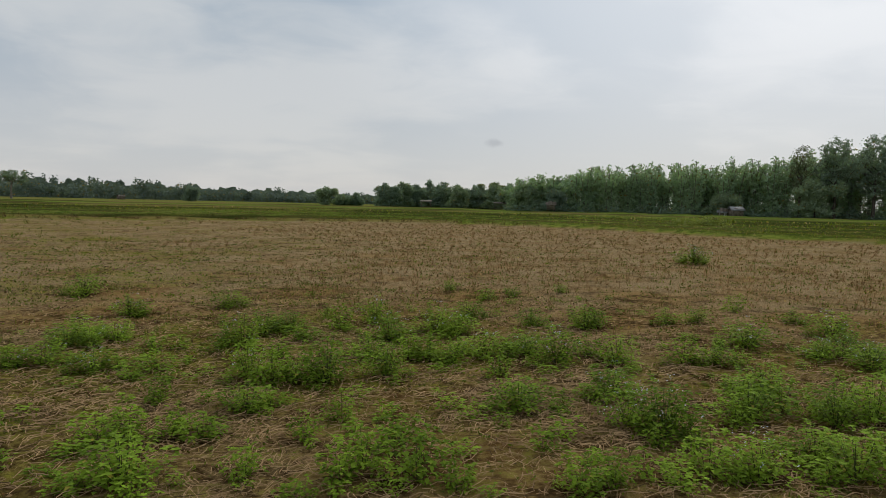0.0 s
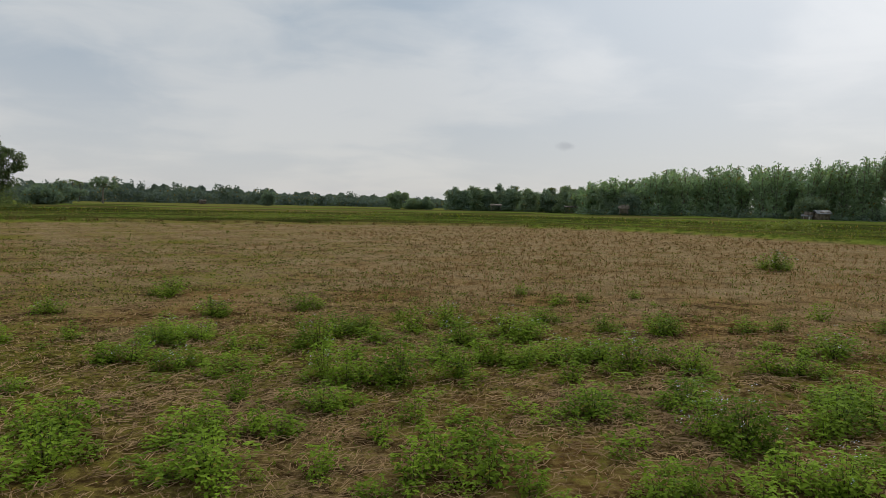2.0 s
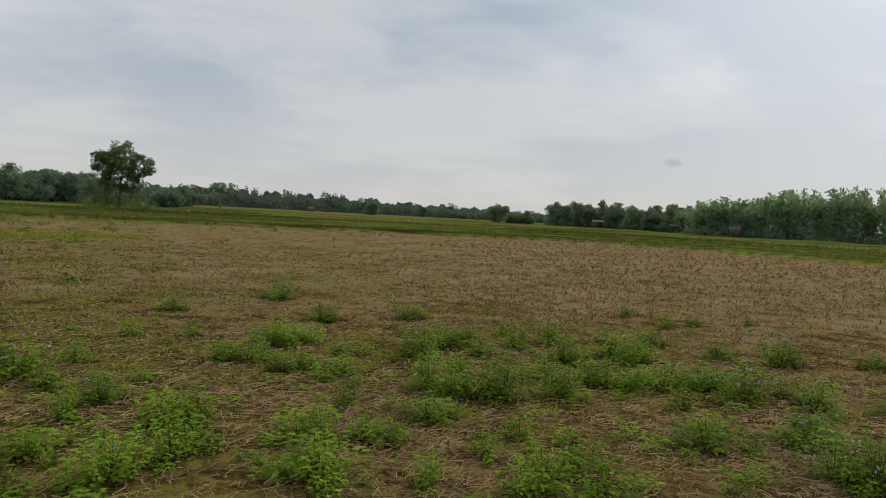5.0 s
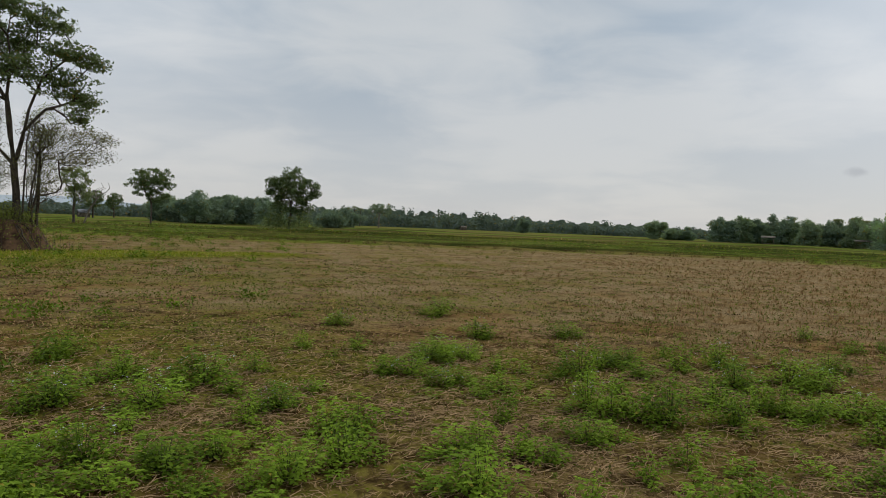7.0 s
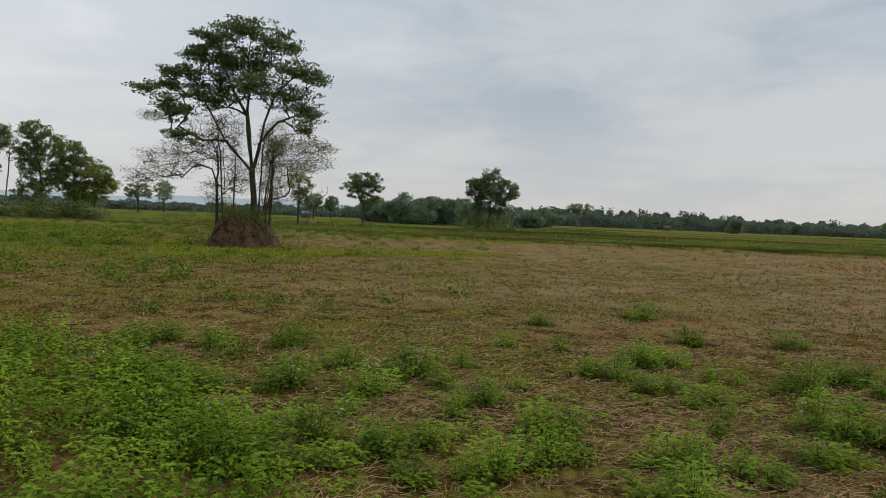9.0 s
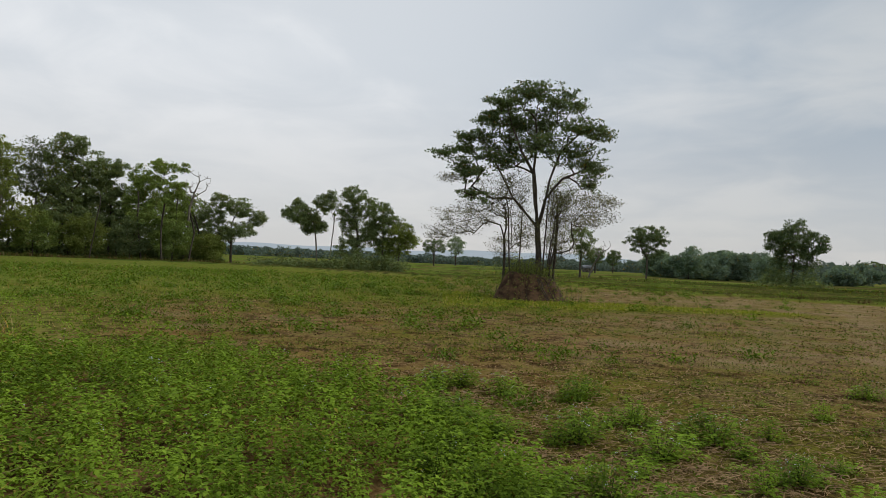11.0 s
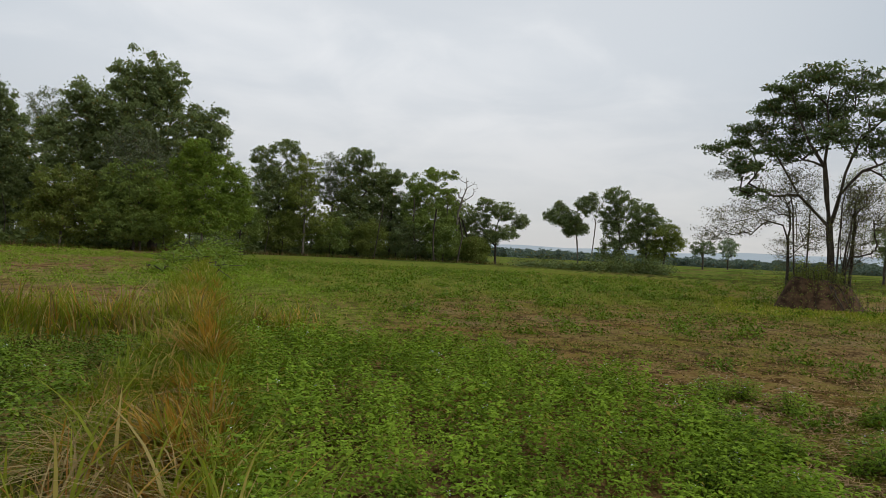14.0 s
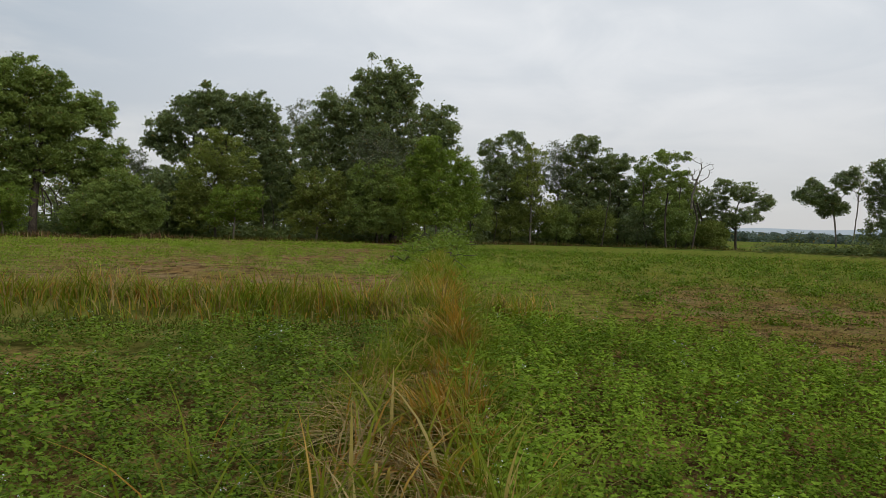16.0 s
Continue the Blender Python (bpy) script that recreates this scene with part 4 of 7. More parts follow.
tree("young_tree", 98.37, 93.2, [(0.2, -1, 11.2, 2, 1.7, 2), (-0.5, -0.3, 7.8, 2.4, 2.3, 2.7), (1.8, 0.3, 4.8, 2.4, 2.1, 1.7), (-0.3, 1, 3.1, 2, 1.7, 1.4)],
     [(0, 0, 0), (0.0, 0, 3.7), (0.1, 0, 7.3)], 0.15, CROWN_OLIVE, 130, 43, 0.31, 0.42, "young straight olive tree with a pale trunk before the forest", BARK_PALE, 516, 0.60, 0.55, group=FOREST)
tree("pale_tree", 96.23, 100.2, [(-0.2, -1, 13, 1.6, 1.5, 1.8), (0.6, -0.3, 10.6, 2, 1.9, 2.3), (-0.8, 0.3, 9.7, 1.8, 1.9, 2.3), (1.4, 1, 8.3, 2, 1.7, 2)],
     [(0, 0, 0), (0.0, 0, 4.1), (0.1, 0, 8.1)], 0.13, CROWN_PALE, 150, 23, 0.29, 0.50, "pale thin-leaved tree in the forest edge", BARK_PALE, 517, 0.60, 0.55, group=FOREST, seg=0.8)
tree("forest_tree", 93.99, 98.2, [(-0.6, -1, 14.1, 2.2, 1.9, 1), (-1.8, -0.3, 12.3, 1.6, 1.4, 1.4), (1.1, 0.3, 12.1, 2.2, 1.9, 1.9), (0, 1, 8.7, 3.5, 3, 2.5), (2.6, -0.7, 10.8, 1.4, 1.6, 1.9), (-0.6, 0, 5.1, 4, 3.4, 2.4)],
     [(0, 0, 0), (0.0, 0, 4.2), (0.1, 0, 8.3)], 0.17, CROWN_DARK, 180, 64, 0.37, 0.48, "tall dark tree in the forest edge", BARK, 518, 0.60, 0.55, group=FOREST)
tree("forest_tree", 91.39, 99.2, [(-0.4, -1, 11, 1.8, 1.5, 1.4), (-0.7, -0.3, 8.5, 2.3, 1.9, 1.9), (0.9, 0.3, 11.9, 1, 0.8, 0.8), (-1.3, 1, 5.1, 2.4, 2.1, 2.3), (1.3, -0.7, 5.6, 2.1, 1.9, 2.3)],
     [(0, 0, 0), (-0.0, 0, 3.6), (-0.0, 0, 7.0)], 0.14, CROWN_DARK, 120, 60, 0.37, 0.46, "dark leafy tree in the forest edge", BARK, 519, 0.60, 0.55, group=FOREST)
tree("forest_tree", 87.61, 97.2, [(-3.1, -1, 10.7, 1.9, 1.6, 1.4), (-0.1, -0.3, 12.1, 2.2, 1.9, 0.8), (2, 0.3, 12.1, 0.9, 0.8, 0.7), (-0.7, 1, 9.2, 3.3, 2.8, 1.9), (-1, -0.7, 5.6, 3.9, 3.3, 2.7), (-3.7, 0, 8.5, 1.4, 1.5, 1.7), (1.6, 0.7, 7.4, 1.9, 2, 2.4)],
     [(0, 0, 0), (-0.1, 0, 3.6), (-0.4, 0, 7.1)], 0.15, CROWN_MID, 190, 64, 0.35, 0.46, "leafy tree with a flat-topped crown in the forest edge", BARK, 520, 0.60, 0.55, group=FOREST)
tree("forest_tree", 82.69, 97.2, [(-1.5, -1, 8.2, 1.6, 1.3, 1), (0.8, -0.3, 7.5, 2.2, 1.9, 1.3), (3.3, 0.3, 6.2, 1.1, 1.1, 1.3), (-2.5, 1, 5.9, 1.9, 1.6, 1.4), (0.8, -0.7, 4.5, 2.2, 1.9, 1.1), (-1.5, 0, 3.8, 2.4, 2, 1.1)],
     [(0, 0, 0), (-0.0, 0, 2.6), (-0.1, 0, 5.1)], 0.15, CROWN_DARK, 150, 56, 0.31, 0.40, "low spreading tree at the end of the forest", BARK, 521, 0.60, 0.55, group=FOREST)
tree("bright_tree", 106.16, 66.3, [(-0.8, -1, 9.4, 1.3, 1.1, 0.9), (-1.5, -0.3, 7.8, 1.9, 1.6, 1.3), (1, 0.3, 7.6, 2.3, 1.9, 1.9), (2.8, 1, 6.5, 1.2, 1.6, 1.9), (-0.6, -0.7, 5.6, 3, 2.6, 2), (-1.8, 0, 4.4, 2, 1.7, 1.7), (1.9, 0.7, 4.3, 2.3, 1.9, 1.5), (0.2, -1, 3.1, 3, 2.6, 1.2)],
     [(0, 0, 0), (0.0, 0, 2.9), (0.1, 0, 5.7)], 0.11, CROWN_LIGHT, 300, 58, 0.28, 0.36, "bright yellow-green many-stemmed tree at the end of the bank", BARK_PALE, 522, 0.60, 0.55, arms=[[(-0.9, 0, 2.2), (-1.6, 0.2, 4.0)], [(0.9, 0.1, 2.4), (1.7, 0, 4.2)], [(-0.3, -0.2, 3.0), (-0.4, 0, 6.5)], [(0.3, 0.3, 2.6), (0.8, 0.2, 5.6)]])
tree("leafy_tree", 108.86, 80.3, [(-0.7, -1, 6.6, 3, 2.5, 2.3), (-1.6, -0.3, 4.3, 3.3, 2.8, 2.6), (0.1, 0.3, 3, 2.6, 2.2, 2)],
     [(0, 0, 0), (-0.1, 0, 2.5), (-0.4, 0, 4.9)], 0.12, CROWN_OLIVE, 150, 54, 0.33, 0.44, "dull green tree behind the bright tree", BARK, 523, 0.60, 0.55, group=FOREST)
tree("leaning_tree", 75.98, 92.1, [(-2, -1, 6.5, 1.8, 1.5, 1.3), (0.7, -0.3, 8.4, 1.5, 1.3, 1.3), (-0.7, 0.3, 5.5, 1.8, 1.5, 1.2), (-3.9, 1, 7, 0.9, 0.8, 0.8), (1.6, -0.7, 9.6, 0.7, 0.6, 0.7), (-2.7, 0, 8, 1, 0.9, 0.7)],
     [(0, 0, 0), (-0.2, 0, 2.9), (-0.6, 0, 5.7)], 0.10, CROWN_DARK, 150, 43, 0.31, 0.36, "leaning tree with a dark open crown", BARK_PALE, 524, 0.65, 0.55)
tree("clump_tree", 72.73, 89.1, [(-0.9, -1, 9.3, 1.6, 1.4, 1), (0.6, -0.3, 7.8, 2, 1.7, 1.4), (-1.5, 0.3, 6.8, 1.7, 1.5, 1.6), (0, 1, 4.7, 2.5, 2.1, 1.9), (-1, -0.7, 2.4, 1.9, 1.6, 1.4)],
     [(0, 0, 0), (-0.1, 0, 2.9), (-0.3, 0, 5.7)], 0.13, CROWN_DARK, 170, 38, 0.31, 0.36, "dark leafy tree in a small clump", BARK, 525, 0.60, 0.55)
tree("clump_tree", 70.76, 88.1, [(-0.6, -1, 7.3, 1.7, 1.5, 1.3), (0.8, -0.3, 5.8, 2, 1.7, 1.6), (-0.9, 0.3, 4.7, 2, 1.7, 1.7), (0.6, 1, 2.8, 2, 1.7, 1.4)],
     [(0, 0, 0), (-0.0, 0, 2.4), (-0.0, 0, 4.7)], 0.12, CROWN_DARK, 150, 36, 0.31, 0.36, "dark leafy tree in a small clump", BARK, 526, 0.60, 0.55)
tree("clump_tree", 69.39, 87.1, [(0.3, -1, 5, 1.6, 1.3, 1), (1.2, -0.3, 3.8, 1.3, 1.1, 1), (-0.5, 0.3, 3, 1.8, 1.6, 1.3)],
     [(0, 0, 0), (0.0, 0, 1.7), (0.2, 0, 3.3)], 0.10, CROWN_OLIVE, 120, 28, 0.29, 0.36, "low tree with reddish-green leaves in a small clump", BARK, 527, 0.60, 0.55, seg=0.7)
tree("forest_tree", 142.5, 86, [(0, 0, 12, 3.8, 3.6, 2.6), (-2.2, 0, 9.3, 3, 3, 2.4), (2.2, 0, 9, 3, 3, 2.6), (0, 0, 6.3, 4, 4, 2.4)], [(0, 0, 0), (0.1, 0, 4), (0.2, 0, 8)], 0.2, CROWN_MID, 160, 52, 0.36, 0.55, "leafy tree in the forest edge", BARK, 59, 0.6, 0.36, group=FOREST)
UNDER = [  # bearing, distance, height, half width, foliage
    (103.2, 92, 8.0, 3.2, CROWN_MID), (100.0, 94, 6.0, 3.0, CROWN_OLIVE), (96.2, 95, 5.6, 2.8, CROWN_MID), (93.0, 95, 5.6, 2.8, CROWN_OLIVE), (90.0, 95, 5.6, 2.6, CROWN_DARK), (87.0, 94, 5.6, 2.6, CROWN_MID),
    (84.4, 95, 3.8, 2.2, CROWN_OLIVE), (139.0, 76, 5.2, 2.6, CROWN_LIGHT), (105.0, 100, 9.0, 4.2, CROWN_DARK), (112.0, 96, 11.0, 5.0, CROWN_DARK), (118.0, 102, 11.0, 4.4, CROWN_DARK), (127.5, 100, 8.0, 3.6, CROWN_DARK), (131.0, 86, 6.0, 3.2, CROWN_DARK),
]
for k, (az, d, h, w, leaf) in enumerate(UNDER):
    r = random.Random(100 + k)
    lob = [(0, 0, h * 0.72, w * 0.7, w * 0.7, h * 0.24), (-w * 0.5, 0, h * 0.5, w * 0.5, w * 0.5, h * 0.26), (w * 0.5, 0, h * 0.48, w * 0.5, w * 0.5, h * 0.28), (0, 0, h * 0.30, w * 0.8, w * 0.6, h * 0.18)]
    tree("understory_tree", az, d, lob, [(0, 0, 0), (r.uniform(-.2, .2), 0, h * 0.3), (r.uniform(-.3, .3), 0, h * 0.55)], 0.012 * h, leaf, 95, 50, 0.32, 0.5,
         {CROWN_LIGHT: "bright green small tree before the forest", CROWN_OLIVE: "dull olive small tree before the forest"}.get(leaf, "bushy green small tree at the foot of the forest"),
         BARK, 150 + k, 0.65, 0.4, group="small trees of the forest edge")


INNER_AZ, INNER_EL = [84, 86, 90, 94, 98, 101, 104, 107, 113, 116, 119, 124, 128, 130, 133, 136, 146], [3.0, 4.6, 5.2, 6.4, 5.8, 6.8, 6.6, 8.4, 8.6, 7.6, 7.2, 7.4, 5.0, 3.2, 4.0, 5.4, 6.0]
for k in range(20):
    r = random.Random(700 + k)
    az = 86 + k * 3.0 + r.uniform(-.5, .5)
    d = 103 + r.uniform(-4, 5)
    h = 1.5 + d * math.tan(radians(float(np.interp(az, INNER_AZ, INNER_EL)))) * r.uniform(0.86, 1.0)
    w = r.uniform(2.8, 3.6)
    tree("inner_tree", az, d, [(0, 0, h * 0.78, w * 0.8, w * 0.7, h * 0.22), (-w * 0.3, 0, h * 0.52, w, w * 0.8, h * 0.22), (w * 0.3, 0, h * 0.28, w, w * 0.8, h * 0.22)],
         [(0, 0, 0), (0, 0, h * 0.3), (r.uniform(-.4, .4), 0, h * 0.6)], 0.016 * h, (CROWN_DARK, CROWN_MID, CROWN_DARK, CROWN_OLIVE)[k % 4], 60, 26, 0.62, 0.65,
         "dark dense tree inside the forest", BARK, 720 + k, 0.7, group=FOREST, sides=4, seg=1.3)


def thicket():
    """Shade-dark brush and stems that fill the forest's foot."""
    rng = np.random.default_rng(9)
    parts = []
    for az in np.arange(84.0, 146.0, 0.55):
        e = np.interp(az, [84, 90, 100, 106, 112, 126, 146], [95, 97, 95, 84, 79, 84, 80])
        for row in range(3):
            p = place(az + rng.normal(0, 0.2), e + 2 + row * 4.0 + rng.normal(0, 0.8))
            parts.append(shrub_cloud(rng, p, rng.uniform(0.9, 1.8), rng.uniform(0.8, 2.0) + row * 0.9, 120, 0.44))
    for az in np.arange(36.8, 41.4, 0.4):
        parts.append(shrub_cloud(rng, place(az, 101 + rng.normal(0, 1)), 1.1, rng.uniform(1.6, 3.2) if az > 37.4 else 0.9, 200, 0.24))
    for az in np.arange(69.4, 80.0, 0.5):
        parts.append(shrub_cloud(rng, place(az, 84 + rng.normal(0, 1)), 1.2, rng.uniform(1.0, 2.2) if az < 74.5 else 0.9, 420, 0.26))
    for az, d, h in ((78.6, 93, 2.4), (77.6, 92, 1.5), (75.2, 84, 2.0), (72.6, 83, 2.8), (70.6, 84, 2.4), (69.0, 100, 1.6), (80.6, 92, 1.4), (62.6, 150, 1.8), (61.2, 180, 2.6)):
        parts.append(shrub_cloud(rng, place(az, d), 1.5, h, 300, 0.28))
    v, f = join(parts)
    v[:, 2] += ground_z(v[:, 0], v[:, 1])
    return tagged(piece("undergrowth", mesh_of("undergrowth", v, f, CROWN_DARK)), "dense dull green undergrowth along the forest's foot", "undergrowth", kind="stuff")


thicket()


def grove_foot():
    """Shrubs that close the foot of the bamboo grove."""
    rng = np.random.default_rng(19)
    parts = []
    for az in np.arange(-41.0, -5.0, 0.45):
        for row in range(2):
            p = place(az + rng.normal(0, 0.2), 176 + 6 * row + rng.normal(0, 1.0))
            parts.append(shrub_cloud(rng, p, rng.uniform(1.2, 2.2), rng.uniform(1.2, 2.6) + 1.5 * row, 90, 0.55))
    return tagged(piece("grove_undergrowth", mesh_of("grove_undergrowth", *join(parts), WOODS_DARK_HAZED)), "dull green shrubs along the foot of the bamboo grove", "undergrowth", kind="stuff")


grove_foot()


def bank_shrub(az, d, r, h, seed):
    rng = np.random.default_rng(seed)
    p = place(az, d)
    root = new("shrub", None)
    root.matrix_world = pose(p[0], p[1], float(ground_z(p[0], p[1])) - 0.05)
    tagged(root, "low spreading olive shrub on a bank of the paddies", "shrub")
    piece("foliage", mesh_of("foliage", *shrub_cloud(rng, np.zeros(3), r, h, 1300, 0.2), CROWN_OLIVE), root)
    v, f, _ = limbs(rng, [(0, 0, 0), (0, 0, h * 0.4)], rng.normal(0, 1, (9, 3)) * np.array([r * 0.5, r * 0.4, 0.1]) + np.array([0, 0, h * 0.7]), 0.04, 0.012, 0.4, 4)
    piece("stem", mesh_of("stem", v, f, BARK), root)


bank_shrub(-20.6, 62, 1.9, 0.95, 61)
bank_shrub(-18.9, 63, 1.1, 0.7, 62)


def far_stems():
    rng = np.random.default_rng(10)
    parts = []
    for k in range(90):
        az = rng.uniform(85, 145)
        p = place(az, rng.uniform(92, 108) if az < 106 else rng.uniform(84, 100))
        h = rng.uniform(4, 9)
        v, f, _ = limbs(rng, [p, p + np.array([rng.normal(0, .3), rng.normal(0, .3), h * 0.6])], np.array([p + np.array([rng.normal(0, .7), rng.normal(0, .7), h])]), rng.uniform(0.04, 0.11), 0.03, 1.5, 4)
        parts.append((v, f))
    return tagged(piece("forest_stems", mesh_of("forest_stems", *join(parts), BARK), smooth=True), "thin grey-brown stems inside the forest", "stems", kind="stuff")


far_stems()


# ---- bamboo grove and woods across the paddies ----
def bamboo(az, d, h, w, seed, leaf=BAMBOO_HAZED, label="tall feathery bamboo clump at the far side of the paddies", name="bamboo_clump"):
    rng = np.random.default_rng(seed)
    root = new(name, None)
    p = place(az, d)
    root.matrix_world = pose(p[0], p[1], float(ground_z(p[0], p[1])), 0, 0, az)
    tagged(root, label, "bamboo", "bamboo clumps of the grove")
    stems, tufts = [], []
    for k in range(16):
        a = rng.uniform(0, 2 * np.pi)
        out = np.array([math.cos(a), math.sin(a), 0])
        hh, reach = h * rng.uniform(0.62, 1.04), w * rng.uniform(0.1, 1.0)
        b = out * rng.uniform(0.1, 0.5) * w * 0.4
        u = np.linspace(0, 1, 7)
        line = b + out * reach * (u[:, None] ** 2.2) + np.array([0, 0, 1.0]) * (hh * (u - 0.10 * u ** 4))[:, None]
        v, f, _ = limbs(rng, [line[0], line[2], line[4]], line[6:7], 0.07, 0.035, 2.5, 3, rise=0.06)
        stems.append((v, f))
        m = 110
        uu = rng.uniform(0.0, 1.0, m) ** 0.9
        c = np.stack([np.interp(uu, u, line[:, i]) for i in range(3)], 1)
        c = c + rng.normal(0, 1, (m, 3)) * np.array([0.75, 0.75, 0.5]) * (1.25 - 0.75 * uu)[:, None]
        tufts.append(slivers(rng, c, rng.uniform(0.5, 1.0, m), 0.5, 1.1))
    piece("culm", mesh_of("culm", *join(stems), BARK_PALE), root)
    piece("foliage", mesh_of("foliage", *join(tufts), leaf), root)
    return root


GROVE_AZ, GROVE_EL = [-42, -32, -29, -27, -25, -22, -19.2, -17, -14, -11, -7.5, -5.5], [5.5, 5.2, 4.9, 4.3, 3.9, 3.8, 3.8, 3.5, 3.3, 2.9, 2.4, 2.0]
rg = random.Random(3)
for row, off in ((0, 0.0), (1, 9.0)):
    for k in range(34):
        az = -41 + k * 1.06 + rg.uniform(-.3, .3) + row * 0.5
        d = 180 + off + rg.uniform(-3, 3)
        top = 1.5 + d * math.tan(radians(np.interp(az, GROVE_AZ, GROVE_EL))) * rg.uniform(0.88, 1.12)
        bamboo(az, d, top, 3.6, 200 + 50 * row + k)
for k, (az, el, w) in enumerate(((-27.0, 4.75, 1.9), (-29.2, 5.35, 3.2), (-31.6, 5.5, 3.4), (-33.5, 5.3, 4.0), (-36.0, 5.2, 4.0))):
    h = 1.5 + 176 * math.tan(radians(el))
    tree("grove_tree", az, 176, [(0, 0, h * 0.84, w, w, h * 0.16), (-w * 0.6, 0, h * 0.62, w * 0.8, w, h * 0.16), (w * 0.6, 0, h * 0.6, w * 0.8, w, h * 0.18), (0, 0, h * 0.4, w, w, h * 0.14)],
         [(0, 0, 0), (0, 0, h * 0.5)], 0.3, WOODS_DARK_HAZED if k else CROWN_PALE, 90, 40 if k else 14, 0.5, 0.7, "tall tree rising over the bamboo grove", seed=300 + k, seg=1.6, sides=4)
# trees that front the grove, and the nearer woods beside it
FRONT = [(-28.0, 172, 8.5, 4.5, WOODS_MID_HAZED), (-21.8, 176, 5.4, 4.0, WOODS_MID_HAZED), 
         (-9.0, 176, 6.0, 3.0, WOODS_DARK_HAZED), (-7.0, 178, 6.4, 3.0, WOODS_MID_HAZED), (-5.4, 196, 7.0, 3.0, WOODS_DARK_HAZED), (-4.0, 205, 7.0, 3.2, WOODS_MID_HAZED), (-2.6, 210, 6.8, 3.0, WOODS_DARK_HAZED), (-1.2, 205, 7.0, 3.0, WOODS_MID_HAZED),
         (0.2, 215, 7.8, 3.2, WOODS_DARK_HAZED), (1.6, 230, 6.4, 2.6, WOODS_MID_HAZED), (3.0, 225, 6.6, 3.6, WOODS_MID_HAZED), (4.9, 215, 6.8, 3.6, WOODS_DARK_HAZED), (9.6, 240, 6.0, 2.8, WOODS_MID_HAZED), (8.4, 250, 3.6, 3.0, WOODS_MID_HAZED), (7.2, 250, 4.0, 2.4, WOODS_DARK_HAZED),
         (20.0, 300, 6.0, 3.0, WOODS_DARK_HAZED), (46.2, 160, 6.8, 3.6, WOODS_DARK_HAZED), (44.8, 165, 5.6, 3.6, WOODS_DARK_HAZED), (43.4, 170, 6.8, 4.4, WOODS_DARK_HAZED), (42.0, 170, 5.8, 4.0, WOODS_DARK_HAZED), (47.4, 170, 5.0, 3.2, WOODS_DARK_HAZED), (40.6, 150, 5.4, 2.6, WOODS_DARK_HAZED),
         (36.0, 160, 3.6, 3.0, WOODS_DARK_HAZED), (34.6, 190, 5.4, 3.6, WOODS_DARK_HAZED), (48.8, 200, 4.6, 3.0, WOODS_DARK_HAZED)]
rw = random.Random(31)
FRONT += [(-6.5 + 0.62 * k + rw.uniform(-.2, .2), 218 + rw.uniform(-8, 14), rw.uniform(4.6, 8.2), rw.uniform(1.7, 2.9), (WOODS_DARK_HAZED, WOODS_MID_HAZED, WOODS_DARK_HAZED)[k % 3]) for k in range(19)]
FRONT += [(41.0 + 0.7 * k + rw.uniform(-.2, .2), 178 + rw.uniform(-6, 10), rw.uniform(4.0, 7.2), rw.uniform(1.8, 3.0), (WOODS_MID_HAZED, WOODS_DARK_HAZED)[k % 2]) for k in range(12)]
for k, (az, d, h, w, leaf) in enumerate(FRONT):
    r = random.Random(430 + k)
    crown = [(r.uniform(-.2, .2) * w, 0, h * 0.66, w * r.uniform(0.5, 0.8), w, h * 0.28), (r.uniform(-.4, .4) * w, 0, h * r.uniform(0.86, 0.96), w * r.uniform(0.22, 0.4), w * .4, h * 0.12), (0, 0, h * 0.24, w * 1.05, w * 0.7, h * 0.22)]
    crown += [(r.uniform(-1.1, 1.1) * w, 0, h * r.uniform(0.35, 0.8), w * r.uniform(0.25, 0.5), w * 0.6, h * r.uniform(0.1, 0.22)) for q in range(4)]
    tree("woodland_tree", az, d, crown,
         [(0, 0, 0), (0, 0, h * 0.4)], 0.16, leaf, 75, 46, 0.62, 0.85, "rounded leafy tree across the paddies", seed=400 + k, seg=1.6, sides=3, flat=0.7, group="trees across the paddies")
tree("umbrella_tree", 31.8, 250, [(0, 0, 7.3, 4.0, 3.5, 1.3), (-2.4, 0, 6.0, 2.2, 2.2, 0.9), (2.2, 0, 5.8, 2.2, 2, 0.9)], [(-0.3, 0, 0), (-0.3, 0, 3.4), (0, 0, 5)], 0.25, WOODS_DARK_HAZED, 60, 34, 0.5, 0.6,
     "umbrella-crowned tree with a pale trunk before the far woods", BARK_PALE, 461, seg=1.5, sides=4)


def palm(az, d, h, seed):
    rng = np.random.default_rng(seed)
    root = new("palm_tree", None)
    p = place(az, d)
    root.matrix_world = pose(p[0], p[1], 0, 0, 0, az)
    tagged(root, "tall palm with drooping fronds among the far woods", "palm tree", "palms among the woods")
    v, f, _ = limbs(rng, [(0, 0, 0), (0.2, 0, h * 0.6)], np.array([(0.3, 0, h)]), 0.2, 0.14, 2.0, 5, rise=0.0)
    piece("trunk", mesh_of("trunk", v, f, BARK), root)
    for k in range(11):
        a = k * 2 * math.pi / 11 + rng.uniform(-.2, .2)
        u = np.linspace(0, 1, 9)[1:]
        L = rng.uniform(1.3, 1.7)
        line = np.array([0.3, 0, h]) + np.stack([np.cos(a) * L * u, np.sin(a) * L * u, L * (0.75 * u - 1.3 * u * u) + rng.uniform(0, 0.6) * u], 1)
        c = np.repeat(line, 4, 0) + rng.normal(0, 0.10, (32, 3))
        v, f = kites(rng, c, 0.6, 0.25, 0.8, 0.4)
        piece("frond", mesh_of("frond", v, f, CROWN_DARK), root)


